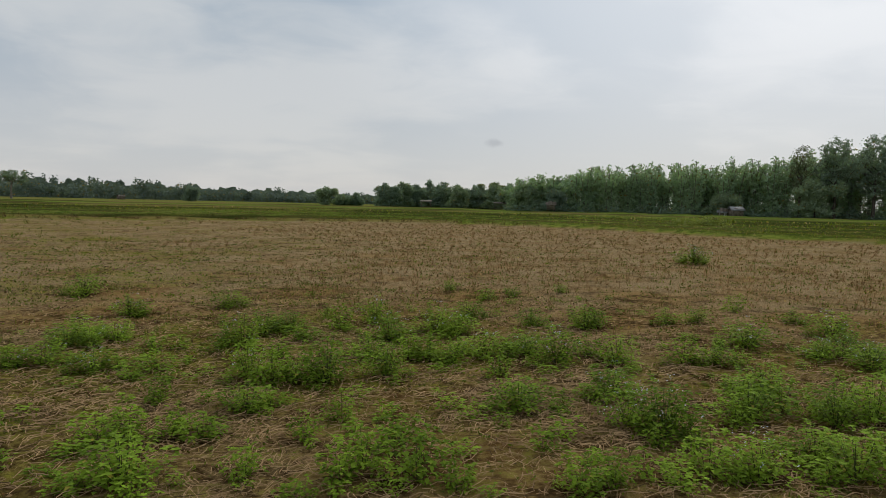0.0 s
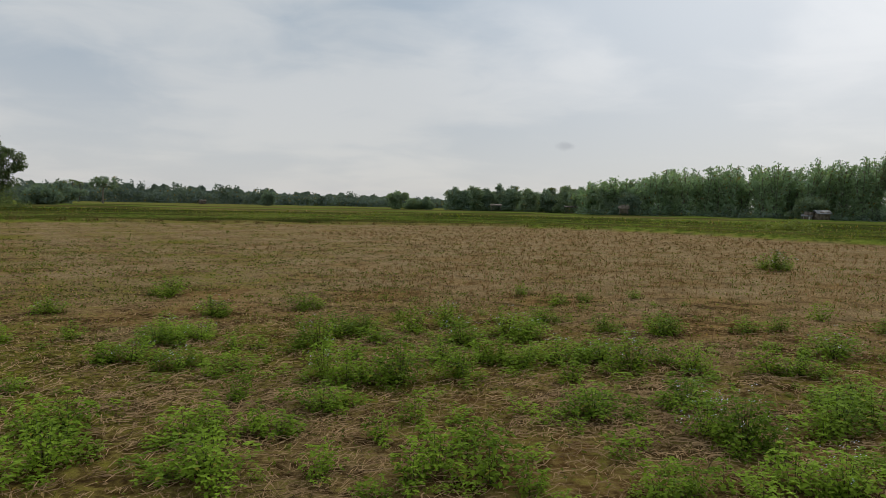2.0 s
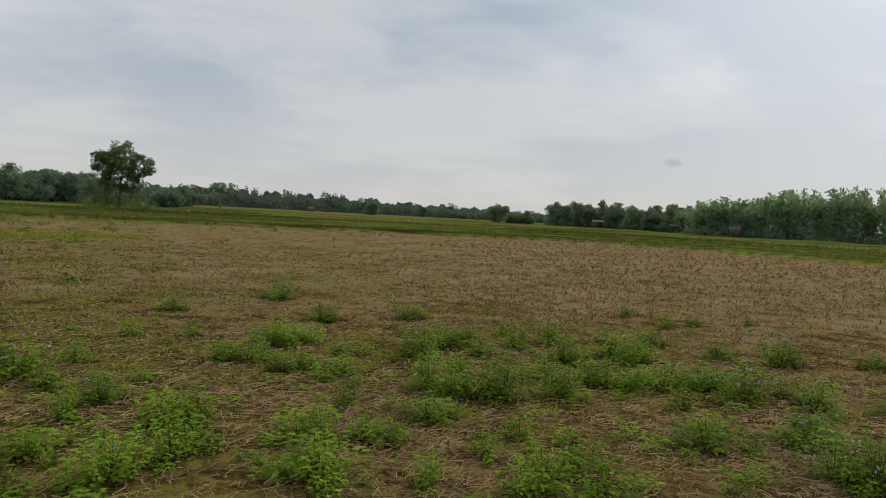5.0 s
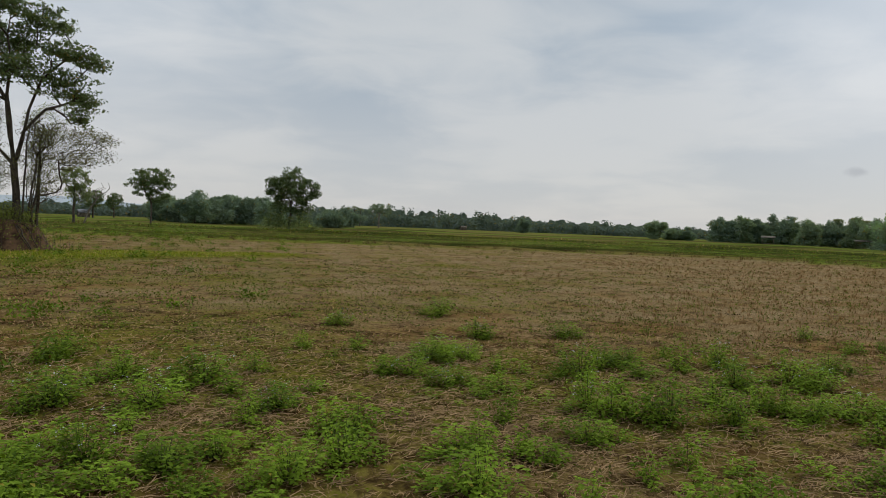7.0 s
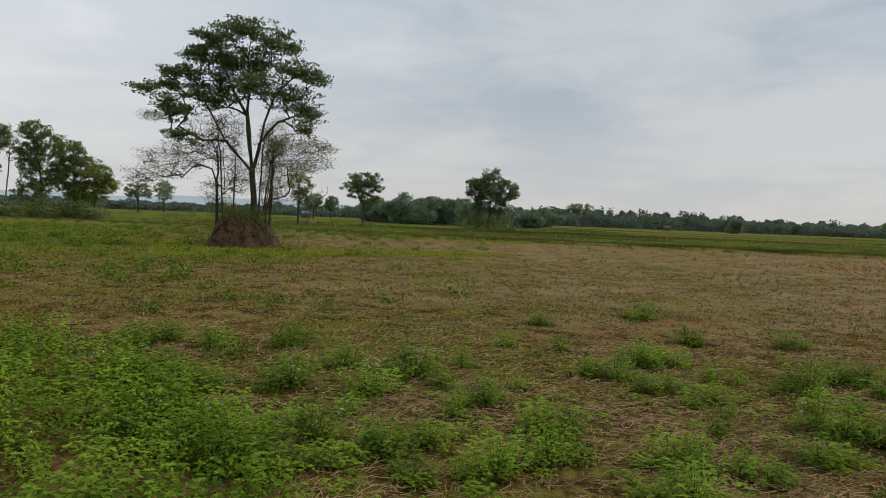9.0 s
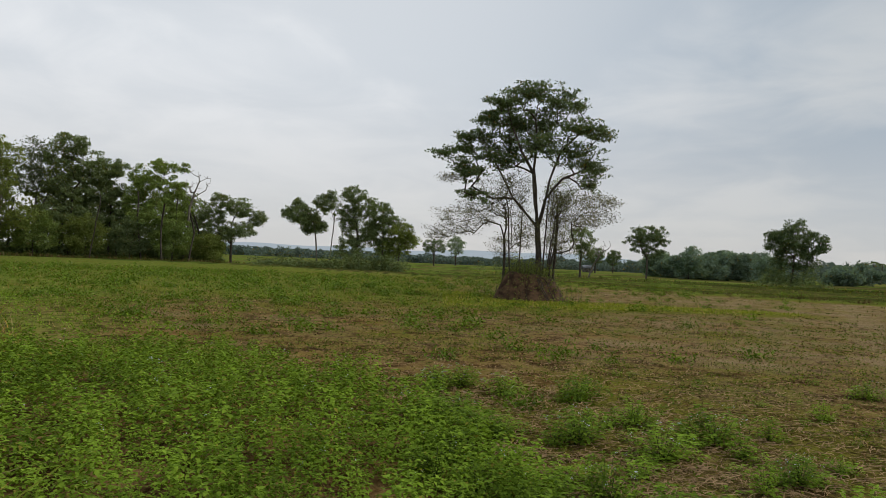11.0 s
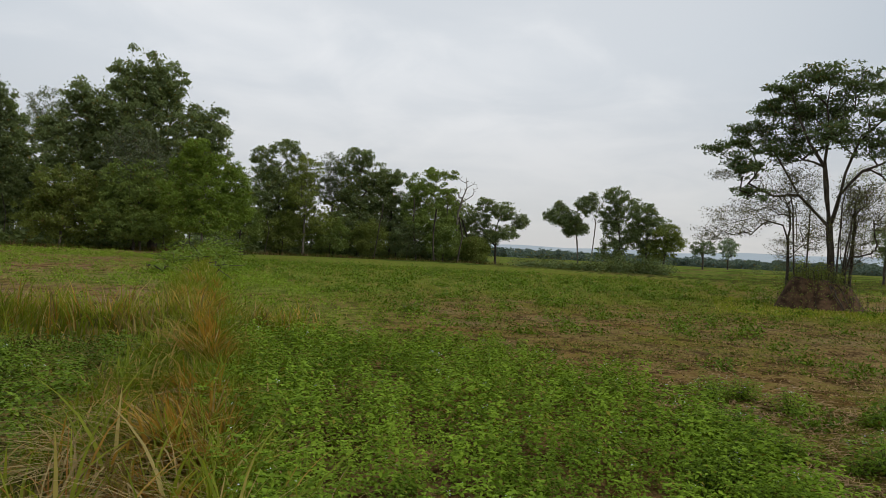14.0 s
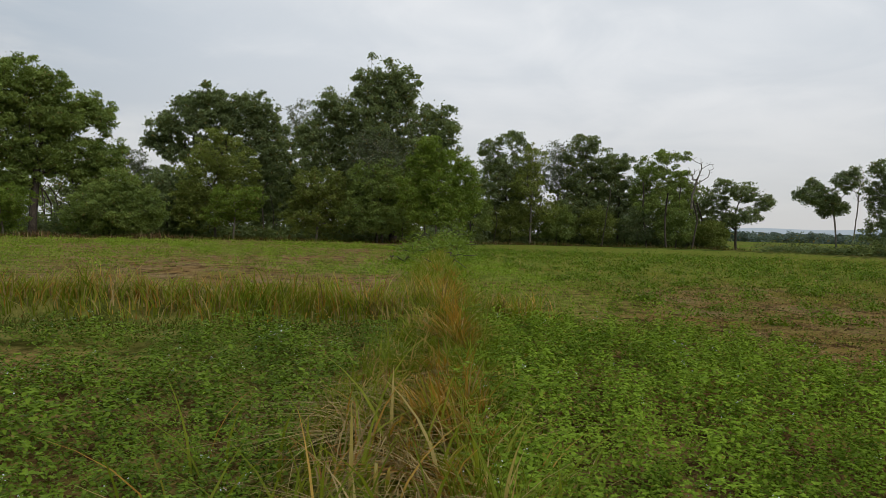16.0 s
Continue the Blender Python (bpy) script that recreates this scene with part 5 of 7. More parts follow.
for k, (az, d, h) in enumerate(((-3.9, 212, 7.6), (-2.9, 214, 7.2), (-4.6, 214, 6.9), (33.4, 330, 8.0), (33.9, 335, 8.9), (34.5, 328, 7.8))):
    palm(az, d, h, 470 + k)


def far_woods():
    """The line of woods along the horizon; its haze is in the leaf colour."""
    rng = np.random.default_rng(12)
    parts = []
    az_k, el_k = [-6, 0, 6, 8.6, 10.4, 14, 17.4, 22, 25.4, 30.5, 34, 38, 44, 50, 56, 62, 70, 80, 90], [1.0, 0.9, 0.66, 0.74, 0.84, 0.90, 1.0, 1.12, 1.2, 1.3, 1.25, 1.15, 1.0, 0.8, 0.7, 0.6, 0.55, 0.6, 0.6]
    for row, d0 in ((0, 400), (1, 425), (2, 460)):
        az = -6.0
        while az < 90:
            d = d0 + rng.uniform(-10, 10)
            big = rng.random() < 0.16
            lump = 0.90 + 0.16 * math.sin(az * 1.9 + row) + 0.10 * math.sin(az * 4.7 + 2 * row)
            h = (1.5 + d * math.tan(radians(np.interp(az, az_k, el_k)))) * lump * (rng.uniform(1.05, 1.3) if big else rng.uniform(0.6, 1.0))
            w = rng.uniform(2.0, 3.4) if big else rng.uniform(2.4, 4.6)
            p = place(az, d)
            n = 150
            u = unit(rng.normal(0, 1, (n, 3))) * (rng.random((n, 1)) ** 0.33)
            c = u * np.array([w, w, h * 0.36]) * (1 + 0.2 * np.sin(4 * u[:, :1] + row) * np.cos(5 * u[:, 2:])) + np.array([0, 0, h * 0.62])
            low = rng.random(n) < 0.4
            c[low, 2] = rng.random(low.sum()) * h * 0.5
            parts.append(slivers(rng, c + p, rng.uniform(0.8, 1.5, n), 0.9, 1.3))
            az += rng.uniform(0.36, 0.75)
    # upright backing strips for the dense inner mass, haze tint in their colour
    mass = []
    for d, k in ((462, 0.86), (420, 0.60)):
        az = np.arange(-6.5, 91, 0.09)
        top = (1.5 + d * np.tan(np.radians(np.interp(az, az_k, el_k)))) * k * (0.95 + 0.12 * np.sin(az * 2.3) + 0.10 * np.sin(az * 7.1 + 1) + 0.12 * rng.random(len(az)))
        lo = np.stack([-d * np.sin(np.radians(az)), d * np.cos(np.radians(az)), np.full_like(az, -0.5)], 1)
        hi = lo + np.stack([rng.normal(0, 0.5, len(az)), rng.normal(0, 1.5, len(az)), top], 1)
        n = len(az)
        f = np.stack([np.arange(n - 1), np.arange(1, n), np.arange(1, n) + n, np.arange(n - 1) + n], 1)
        mass.append((np.concatenate([lo, hi]), f))
    tagged(piece("far_woods_mass", mesh_of("far_woods_mass", *join(mass), FARWOOD_HAZED)), "backing strips in haze-tinted grey-green inside the far woods", "woods", kind="stuff")
    return tagged(piece("far_woods", mesh_of("far_woods", *join(parts), FARWOOD_HAZED)), "grey-green woods along the horizon, tinted for haze", "woods", kind="stuff")


far_woods()


def hills():
    m, net = material("hills_haze_glow")
    # flat backdrop that glows evenly, with the haze put into its colour
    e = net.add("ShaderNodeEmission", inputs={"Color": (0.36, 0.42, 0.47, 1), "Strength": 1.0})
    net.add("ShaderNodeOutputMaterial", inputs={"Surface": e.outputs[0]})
    az = np.arange(40, 92, 0.25)
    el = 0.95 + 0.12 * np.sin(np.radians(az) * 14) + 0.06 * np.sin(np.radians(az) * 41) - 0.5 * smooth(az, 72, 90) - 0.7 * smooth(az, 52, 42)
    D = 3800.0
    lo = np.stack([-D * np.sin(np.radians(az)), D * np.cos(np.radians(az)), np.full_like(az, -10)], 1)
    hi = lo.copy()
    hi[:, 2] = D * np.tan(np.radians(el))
    n = len(az)
    v = np.concatenate([lo, hi])
    f = np.stack([np.arange(n - 1), np.arange(1, n), np.arange(1, n) + n, np.arange(n - 1) + n], 1)
    tagged(piece("hills_backdrop", mesh_of("hills_backdrop", v, f, m)), "flat glowing backdrop of low blue-grey hills with haze in its colour", "hills", kind="structure")


hills()


# ---- houses and huts across the paddies ----
def box(x0, x1, y0, y1, z0, z1):
    v = np.array([(x, y, z) for z in (z0, z1) for x, y in ((x0, y0), (x1, y0), (x1, y1), (x0, y1))], float)
    return v, np.array([(3, 2, 1, 0), (4, 5, 6, 7), (0, 1, 5, 4), (1, 2, 6, 5), (2, 3, 7, 6), (3, 0, 4, 7)])


def gable(w, dp, z, rise, over=0.4, t=0.08):
    """Two sloping sheets that meet in a ridge along x."""
    parts = []
    for s in (-1, 1):
        a, b = np.array([-w / 2 - over, s * (dp / 2 + over), z - rise * over / (dp / 2)]), np.array([-w / 2 - over, 0, z + rise])
        row = np.array([a, b, b + (w + 2 * over, 0, 0), a + (w + 2 * over, 0, 0)])
        v = np.concatenate([row, row + np.array([0, 0, t])])
        parts.append((v, np.array([(0, 1, 2, 3), (7, 6, 5, 4), (0, 4, 5, 1), (1, 5, 6, 2), (2, 6, 7, 3), (3, 7, 4, 0)])))
    return join(parts)


def hut(az, d, w, dp, h, rise, wall, roof, label, stilts=0.0, turn=0.0, open_=False):
    root = new("hut" if open_ or stilts else "house", None)
    p = place(az, d)
    root.matrix_world = pose(p[0], p[1], 0.0, 0, 0, az + turn)
    tagged(root, label, "hut" if open_ or stilts else "house")
    for x in (-w / 2, w / 2):
        for y in (-dp / 2, dp / 2):
            piece("post", mesh_of("post", *box(x - .08, x + .08, y - .08, y + .08, -0.2, h), WOOD), root)
    if not open_:
        t = 0.12
        for q in ((-w / 2, w / 2, -dp / 2, -dp / 2 + t), (-w / 2, w / 2, dp / 2 - t, dp / 2), (-w / 2, -w / 2 + t, -dp / 2 + t, dp / 2 - t), (w / 2 - t, w / 2, -dp / 2 + t, dp / 2 - t)):
            piece("wall", mesh_of("wall", *box(*q, stilts, h), wall), root)
        door = piece("door", mesh_of("door", *box(-w * .35, -w * .35 + 0.9, -dp / 2 - 0.03, -dp / 2 + 0.03, stilts, stilts + 1.9), WOOD), root)
        win = piece("window", mesh_of("window", *box(w * .1, w * .1 + 1.1, -dp / 2 - 0.03, -dp / 2 + 0.03, stilts + 0.9, stilts + 1.8), WOOD), root)
    if stilts or open_:
        piece("floor_deck", mesh_of("floor_deck", *box(-w / 2, w / 2, -dp / 2, dp / 2, max(stilts, 0.4) - 0.1, max(stilts, 0.4)), WOOD), root)
    piece("roof", mesh_of("roof", *gable(w, dp, h, rise), roof), root, "weathered gabled roof")
    return root


hut(-22.7, 171, 2.4, 2.2, 1.6, 0.6, WOOD, TIN, "weathered farmhouse with a pale metal roof under the grove", turn=25)
hut(-21.8, 172, 1.6, 1.4, 1.0, 0.3, WHITE, TIN, "low pale shed beside the farmhouse", turn=-10)
hut(-8.7, 172, 1.8, 1.6, 1.9, 0.4, WOOD, WOOD, "small wooden hut on stilts at the grove's edge", stilts=0.7)
hut(1.5, 205, 2.6, 2.0, 2.0, 0.3, WOOD, WOOD, "open wooden field shelter with a flat roof", open_=True)
hut(-4.6, 195, 3.0, 2.0, 1.9, 0.25, WOOD, WOOD, "open wooden field shelter under the trees", open_=True)
hut(24.9, 345, 2.4, 2.2, 1.5, 0.5, WOOD, WOOD, "small weathered house before the far woods", turn=20)
hut(53.9, 210, 2.4, 2.2, 1.6, 0.6, WOOD, TIN, "small pale house far across the paddies", turn=15)
hut(7.9, 280, 3.0, 2.4, 1.8, 0.6, WOOD, TIN, "small grey-roofed house before the far woods")


# ---- low growth: far banks, meadow, stubble, straw, weeds, tall grass ----
def on_ground(x, y, dz=0.0):
    return np.stack([x, y, ground_z(x, y) + dz], -1)


def scatter(rng, n, az0, az1, r0, r1):
    """Places spread evenly over a sector of the field."""
    az = np.radians(rng.uniform(az0, az1, n))
    r = np.sqrt(rng.uniform(r0 * r0, r1 * r1, n))
    return -r * np.sin(az), r * np.cos(az)


def bank_grass():
    rng = np.random.default_rng(70)
    parts, fresh = [], []
    for i, (k, n, h, w, wd) in enumerate(((1.015, 20000, 0.26, 0.9, 0.028), (1.075, 6000, 0.13, 0.5, 0.03), (1.14, 6000, 0.14, 0.6, 0.035), (1.22, 5000, 0.15, 0.6, 0.04), (1.31, 5000, 0.17, 0.8, 0.05), (1.42, 4000, 0.19, 0.9, 0.06), (1.56, 4000, 0.3, 1.1, 0.08), (1.75, 3500, 0.35, 1.4, 0.12), (2.0, 3000, 0.4, 1.8, 0.16))):
        az = rng.uniform(-36, 80 if k < 1.1 else 64, n)
        rr = np.interp(az, EDGE_AZ, EDGE_R) * k + (0.15 if k < 1.05 else 1.2) * np.sin(np.radians(az) * 9 * k + 5 * k) + rng.normal(0, w * 0.6, n)
        x, y = -rr * np.sin(np.radians(az)), rr * np.cos(np.radians(az))
        lift = 0.7 + 0.45 * wave(x, y, 0.3, k)
        tall = h * np.maximum(lift, 0.15) * rng.uniform(0.3, 1.3, n) * (0.75 if k < 1.1 else 1.0)
        root = on_ground(x, y, -0.02)
        pick = rng.random(n) < (0.45 + 0.45 * smooth(az, -14, 4) if k < 1.05 else (0.15, 0.95)[i % 2]) - 0.3 * wave(x, y, 0.11, 3.0 * k) + 0.35 * smooth(az, 22, 34)
        parts.append(blades(rng, root[pick], tall[pick], 0.75 * wd, 0.9, parts=1))
        fresh.append(blades(rng, root[~pick], tall[~pick], 0.75 * wd, 0.9, parts=1))
    # a fringe of withered tufts along the foot of the first bank
    n = 5200
    az = rng.uniform(-8, 66, n)
    rr = np.interp(az, EDGE_AZ, EDGE_R) - 0.25 + rng.normal(0, 0.22, n)
    x, y = -rr * np.sin(np.radians(az)), rr * np.cos(np.radians(az))
    tuft = smooth(wave(x, y, 2.3, 4.0), -0.5, 0.6)
    tagged(piece("withered_fringe", mesh_of("withered_fringe", *blades(rng, on_ground(x, y, -0.02), (0.05 + 0.2 * tuft) * rng.uniform(0.5, 1.2, n), 0.04, 0.6, parts=1), DEADTURF)),
           "withered reddish-brown tufts along the foot of the bank", "grass", kind="stuff")
    tagged(piece("fresh_bank_grass", mesh_of("fresh_bank_grass", *join(fresh), GRASS)), "fresh green grass on the banks of the paddies", "grass", kind="stuff")
    tagged(piece("bank_grass", mesh_of("bank_grass", *join(parts), BANKGRASS)), "rank green grass on the banks of the paddies", "grass", kind="stuff")
    n = 24000
    az = rng.uniform(-36, 86, n)
    q = 1.03 + 1.4 * rng.random(n) ** 1.5
    q = q[np.sin(np.log(q) * 38 + 1.2 * np.sin(np.radians(az) * 5)) < 0.1]  # every other terrace is in fresh growth
    az, n = az[:len(q)], len(q)
    rr = np.interp(az, EDGE_AZ, EDGE_R) * q
    x, y = -rr * np.sin(np.radians(az)), rr * np.cos(np.radians(az))
    tagged(piece("paddy_grass", mesh_of("paddy_grass", *blades(rng, on_ground(x, y, -0.02), rng.uniform(0.05, 0.14, n) * (0.8 + 0.4 * wave(x, y, 0.2)), 0.06, 1.2, parts=1), GRASS)),
           "bright short grass in the paddies", "grass", kind="stuff")


bank_grass()


def stubble():
    rng = np.random.default_rng(71)
    xs, ys = [], []
    for az0, az1, r0, r1, step in ((-38, 62, 7.5, 20, 0.30), (-38, 60, 20, 38, 0.46), (-38, 60, 38, 54, 0.7)):
        g = np.arange(-r1, r1, step)
        X, Y = np.meshgrid(g, g * 1.0)
        c, s = math.cos(0.35), math.sin(0.35)
        x, y = (X * c - Y * s).ravel(), (X * s + Y * c).ravel()
        x, y = x + rng.normal(0, step * 0.3, len(x)), y + rng.normal(0, step * 0.12, len(y))
        az, r = bearing(x, y), np.hypot(x, y)
        dens = smooth(wave(x, y, 0.33, 5.0) + 0.7 * np.exp(-((az + 6) / 24) ** 2) + 0.25 * smooth(r, 10, 18) - 0.95 * smooth(az, -2, 30), -0.35, 0.7)
        ok = (az > az0) & (az < az1) & (r > r0) & (r < r1) & (r < np.interp(az, EDGE_AZ, EDGE_R) - 0.6) & (rng.random(len(x)) < dens)
        xs.append(x[ok])
        ys.append(y[ok])
    x, y = np.concatenate(xs), np.concatenate(ys)
    per = 7
    x, y = np.repeat(x, per), np.repeat(y, per)
    r = np.hypot(x, y)
    x, y = x + rng.normal(0, 0.035, len(x)), y + rng.normal(0, 0.035, len(y))
    v, f = blades(rng, on_ground(x, y, -0.01), rng.uniform(0.05, 0.14, len(x)), 0.007 + 0.0009 * r, 0.8, parts=1)
    tagged(piece("stubble", mesh_of("stubble", v, f, STUBBLE)), "rows of short brown rice stubble", "stubble", kind="stuff")


stubble()


def short_grass():
    rng = np.random.default_rng(72)
    parts = []
    for n, az0, az1, r0, r1, h, per in ((4200, -38, 112, 3.5, 22, 0.07, 9), (5200, 20, 112, 20, 62, 0.12, 7), (1500, -38, 20, 14, 48, 0.08, 7)):
        x, y = scatter(rng, n, az0, az1, r0, r1)
        az, r = bearing(x, y), np.hypot(x, y)
        g, s, m = cover_of(x, y)
        keep = (rng.random(n) < np.clip(0.15 + g + m, 0, 1)) & (r < np.interp(az, EDGE_AZ, EDGE_R)) & (carpet_edge(x, y) < 0.8)
        x, y, r = x[keep], y[keep], r[keep]
        size = rng.uniform(0.6, 1.6, len(x))
        X, Y = np.repeat(x, per), np.repeat(y, per)
        sz, R = np.repeat(size, per), np.repeat(r, per)
        X, Y = X + rng.normal(0, 0.09, len(X)) * sz, Y + rng.normal(0, 0.05, len(Y)) * sz
        parts.append(blades(rng, on_ground(X, Y, -0.01), h * sz * rng.uniform(0.5, 1.2, len(X)), 0.006 + 0.0007 * R, 0.8, parts=1))
    tagged(piece("field_grass", mesh_of("field_grass", *join(parts), LOWGRASS)), "low tufts of dull green grass in the field", "grass", kind="stuff")
    # the vivid strip of young grass beside the mound
    n = 26000
    x, y = scatter(rng, n, 36, 66, 22, 35)
    keep = rng.random(n) < smooth(cover_of(x, y)[2], 0.12, 0.4)
    x, y = x[keep], y[keep]
    tagged(piece("young_grass", mesh_of("young_grass", *blades(rng, on_ground(x, y, -0.01), rng.uniform(0.06, 0.15, len(x)), 0.045, 0.9, parts=1), YELLOWGRASS)),
           "vivid yellow-green strip of young grass across the field", "grass", kind="stuff")
    # bright grass round the mound and towards the forest
    n = 34000
    x, y = scatter(rng, n, 38, 112, 14, 60)
    g, s, m = cover_of(x, y)
    keep = rng.random(n) < m
    x, y = x[keep], y[keep]
    r = np.hypot(x, y)
    tagged(piece("bright_grass", mesh_of("bright_grass", *blades(rng, on_ground(x, y, -0.01), rng.uniform(0.06, 0.18, len(x)), 0.010 + 0.0007 * r, 0.8, parts=1), GRASS)),
           "fresh bright green grass round the mound", "grass", kind="stuff")


short_grass()


def litter():
    """Flattened rice straw lying on the soil."""
    rng = np.random.default_rng(73)
    n = 90000
    x, y = scatter(rng, n, -36, 80, 2.2, 12.5)
    pull = rng.uniform(0.45, 1.0, n)
    x, y = x * pull, y * pull
    near = np.hypot(x, y)
    patch_ = smooth(wave(x, y, 1.2, 2.0) + 0.5 * wave(x, y, 3.1, 1.0), -0.5, 0.8)
    keep = (rng.random(n) < (0.35 + 0.65 * patch_) * smooth(near, 14.0, 6.0)) & (near > 1.4) & (carpet_edge(x, y) < 0.6)
    x, y = x[keep], y[keep]
    n = len(x)
    a = rng.uniform(0, 2 * np.pi, n)
    turn = rng.normal(0, 0.7, n)
    L = rng.uniform(0.04, 0.18, n)
    pts = [np.stack([x, y], 1)]
    for k in range(2):
        ang = a + turn * k
        pts.append(pts[-1] + np.stack([np.cos(ang), np.sin(ang)], 1) * (L / 2)[:, None])
    w = ((0.0004 + 0.00036 * np.hypot(x, y)) * rng.uniform(0.6, 1.5, n))[:, None]
    side = np.stack([-np.sin(a), np.cos(a)], 1) * w
    lift = rng.uniform(0.004, 0.03, n)
    rows = []
    for k, p in enumerate(pts):
        zz = ground_z(p[:, 0], p[:, 1]) + lift + 0.012 * math.sin(k)
        rows += [np.c_[p - side, zz], np.c_[p + side, zz + 0.002]]
    v = np.stack(rows, 1).reshape(-1, 3)
    base = (np.arange(n) * 6)[:, None]
    f = np.concatenate([base + np.array([2 * k, 2 * k + 1, 2 * k + 3, 2 * k + 2]) for k in range(2)])
    tagged(piece("straw_litter", mesh_of("straw_litter", v, f, STRAW)), "flattened pinkish-tan rice straw on the soil", "straw", kind="stuff")


litter()


def herbs():
    """Flat rosettes, moss cushions and dark clods that fleck the soil."""
    rng = np.random.default_rng(74)
    for name, mat, label, n0, seed in (("ground_herbs", LOWGRASS, "flat moss and herb rosettes on the soil", 12000, 1.0), ("dry_tufts", STUBBLE, "short dry brown tufts on the soil", 8000, 4.0), ("fresh_tufts", GRASS, "small fresh green tufts in the field", 5000, 7.0)):
        x, y = scatter(rng, n0, -38, 104, 4.0, 34)
        # denser close by
        pull = rng.random(n0) ** 0.3
        x, y = x * pull + 0, y * pull
        r, az = np.hypot(x, y), bearing(x, y)
        keep = (r > 3.2) & (rng.random(n0) < smooth(r, 36, 12)) & (rng.random(n0) < 1 - 0.6 * smooth(r, 9, 13) * smooth(az, 40, 10)) & (carpet_edge(x, y) < 0.5) & (rng.random(n0) < smooth(wave(x, y, 0.9, seed), -0.8, 0.5))
        x, y, r = x[keep], y[keep], r[keep]
        per = 6
        X, Y, R = np.repeat(x, per), np.repeat(y, per), np.repeat(r, per)
        spread = np.repeat(rng.uniform(0.04, 0.16, len(x)), per)
        X, Y = X + rng.normal(0, 1, len(X)) * spread, Y + rng.normal(0, 1, len(Y)) * spread * 0.6
        c = on_ground(X, Y, 0.015) + np.c_[np.zeros((len(X), 2)), rng.uniform(0, 0.03, len(X))]
        tagged(piece(name, mesh_of(name, *kites(rng, c, (0.022 + 0.0014 * R) * rng.uniform(0.6, 1.4, len(X)), 0.5, 0.8), mat)), label, "herbs", kind="stuff")


herbs()


def turf():
    """Low dark cushions of grass and moss, scattered thickly over the soil, with bare soil between."""
    rng = np.random.default_rng(75)
    dull, dead = [], []
    for n, r0, r1, per, w in ((5200, 4.5, 13, 18, 0.012), (9000, 13, 27, 10, 0.024), (6500, 27, 48, 7, 0.040)):
        x, y = scatter(rng, n, -36, 92, r0, r1)
        az, r = bearing(x, y), np.hypot(x, y)
        share = (0.18 + 0.66 * smooth(az, -14, 12) - 0.25 * smooth(r, 30, 46)) * (0.25 + 0.75 * smooth(wave(x, y, 0.8, 2.5), -0.6, 0.4))
        keep = (rng.random(n) < share) & (carpet_edge(x, y) < 0.5) & (r < np.interp(az, EDGE_AZ, EDGE_R) - 1)
        x, y = x[keep], y[keep]
        half = np.repeat(rng.uniform(0.06, 0.26, len(x)), per)
        old = np.repeat(rng.random(len(x)) < 0.3, per)
        X, Y = np.repeat(x, per), np.repeat(y, per)
        a, q = rng.uniform(0, 6.28, len(X)), np.sqrt(rng.random(len(X))) * half
        X, Y = X + q * np.cos(a) * 1.3, Y + q * np.sin(a)
        tall = rng.uniform(0.02, 0.05, len(X)) * (0.6 + half * 2)
        root = on_ground(X, Y, -0.005)
        for sel, bag in ((~old, dull), (old, dead)):
            bag.append(blades(rng, root[sel], tall[sel], 1.8 * w * rng.uniform(0.6, 1.4, sel.sum()), 1.9, parts=1))
    tagged(piece("turf_cushions", mesh_of("turf_cushions", *join(dull), TURF)), "low dark green cushions of grass on the soil", "grass", kind="stuff")
    tagged(piece("dead_turf", mesh_of("dead_turf", *join(dead), DEADTURF)), "dark brown withered tufts on the soil", "grass", kind="stuff")


turf()


# ---- weeds ----
def weed_leaves(rng, c, d, up_, size, wide=0.56, fold=True):
    """Pointed leaves folded along the midrib."""
    d = unit(d - (d * up_).sum(1, keepdims=True) * up_)
    s = np.cross(up_, d)
    L = np.broadcast_to(size, len(c))[:, None]
    a = c
    m = c + d * L * 0.5 - up_ * L * 0.05
    t = c + d * L - up_ * L * 0.22
    l, r = c + d * L * 0.40 + s * L * wide / 2 + up_ * L * 0.06, c + d * L * 0.40 - s * L * wide / 2 + up_ * L * 0.06
    if fold is None:
        return np.stack([r - d * L * 0.2, t, l - d * L * 0.2], 1).reshape(-1, 3), np.arange(3 * len(c)).reshape(-1, 3)
    if not fold:
        return np.stack([a, r, t, l], 1).reshape(-1, 3), np.arange(4 * len(c)).reshape(-1, 4)
    v = np.stack([a, m, t, l, r], 1).reshape(-1, 3)
    b = (np.arange(len(c)) * 5)[:, None]
    return v, np.concatenate([b + np.array([0, 1, 2, 3]), b + np.array([0, 4, 2, 1])])


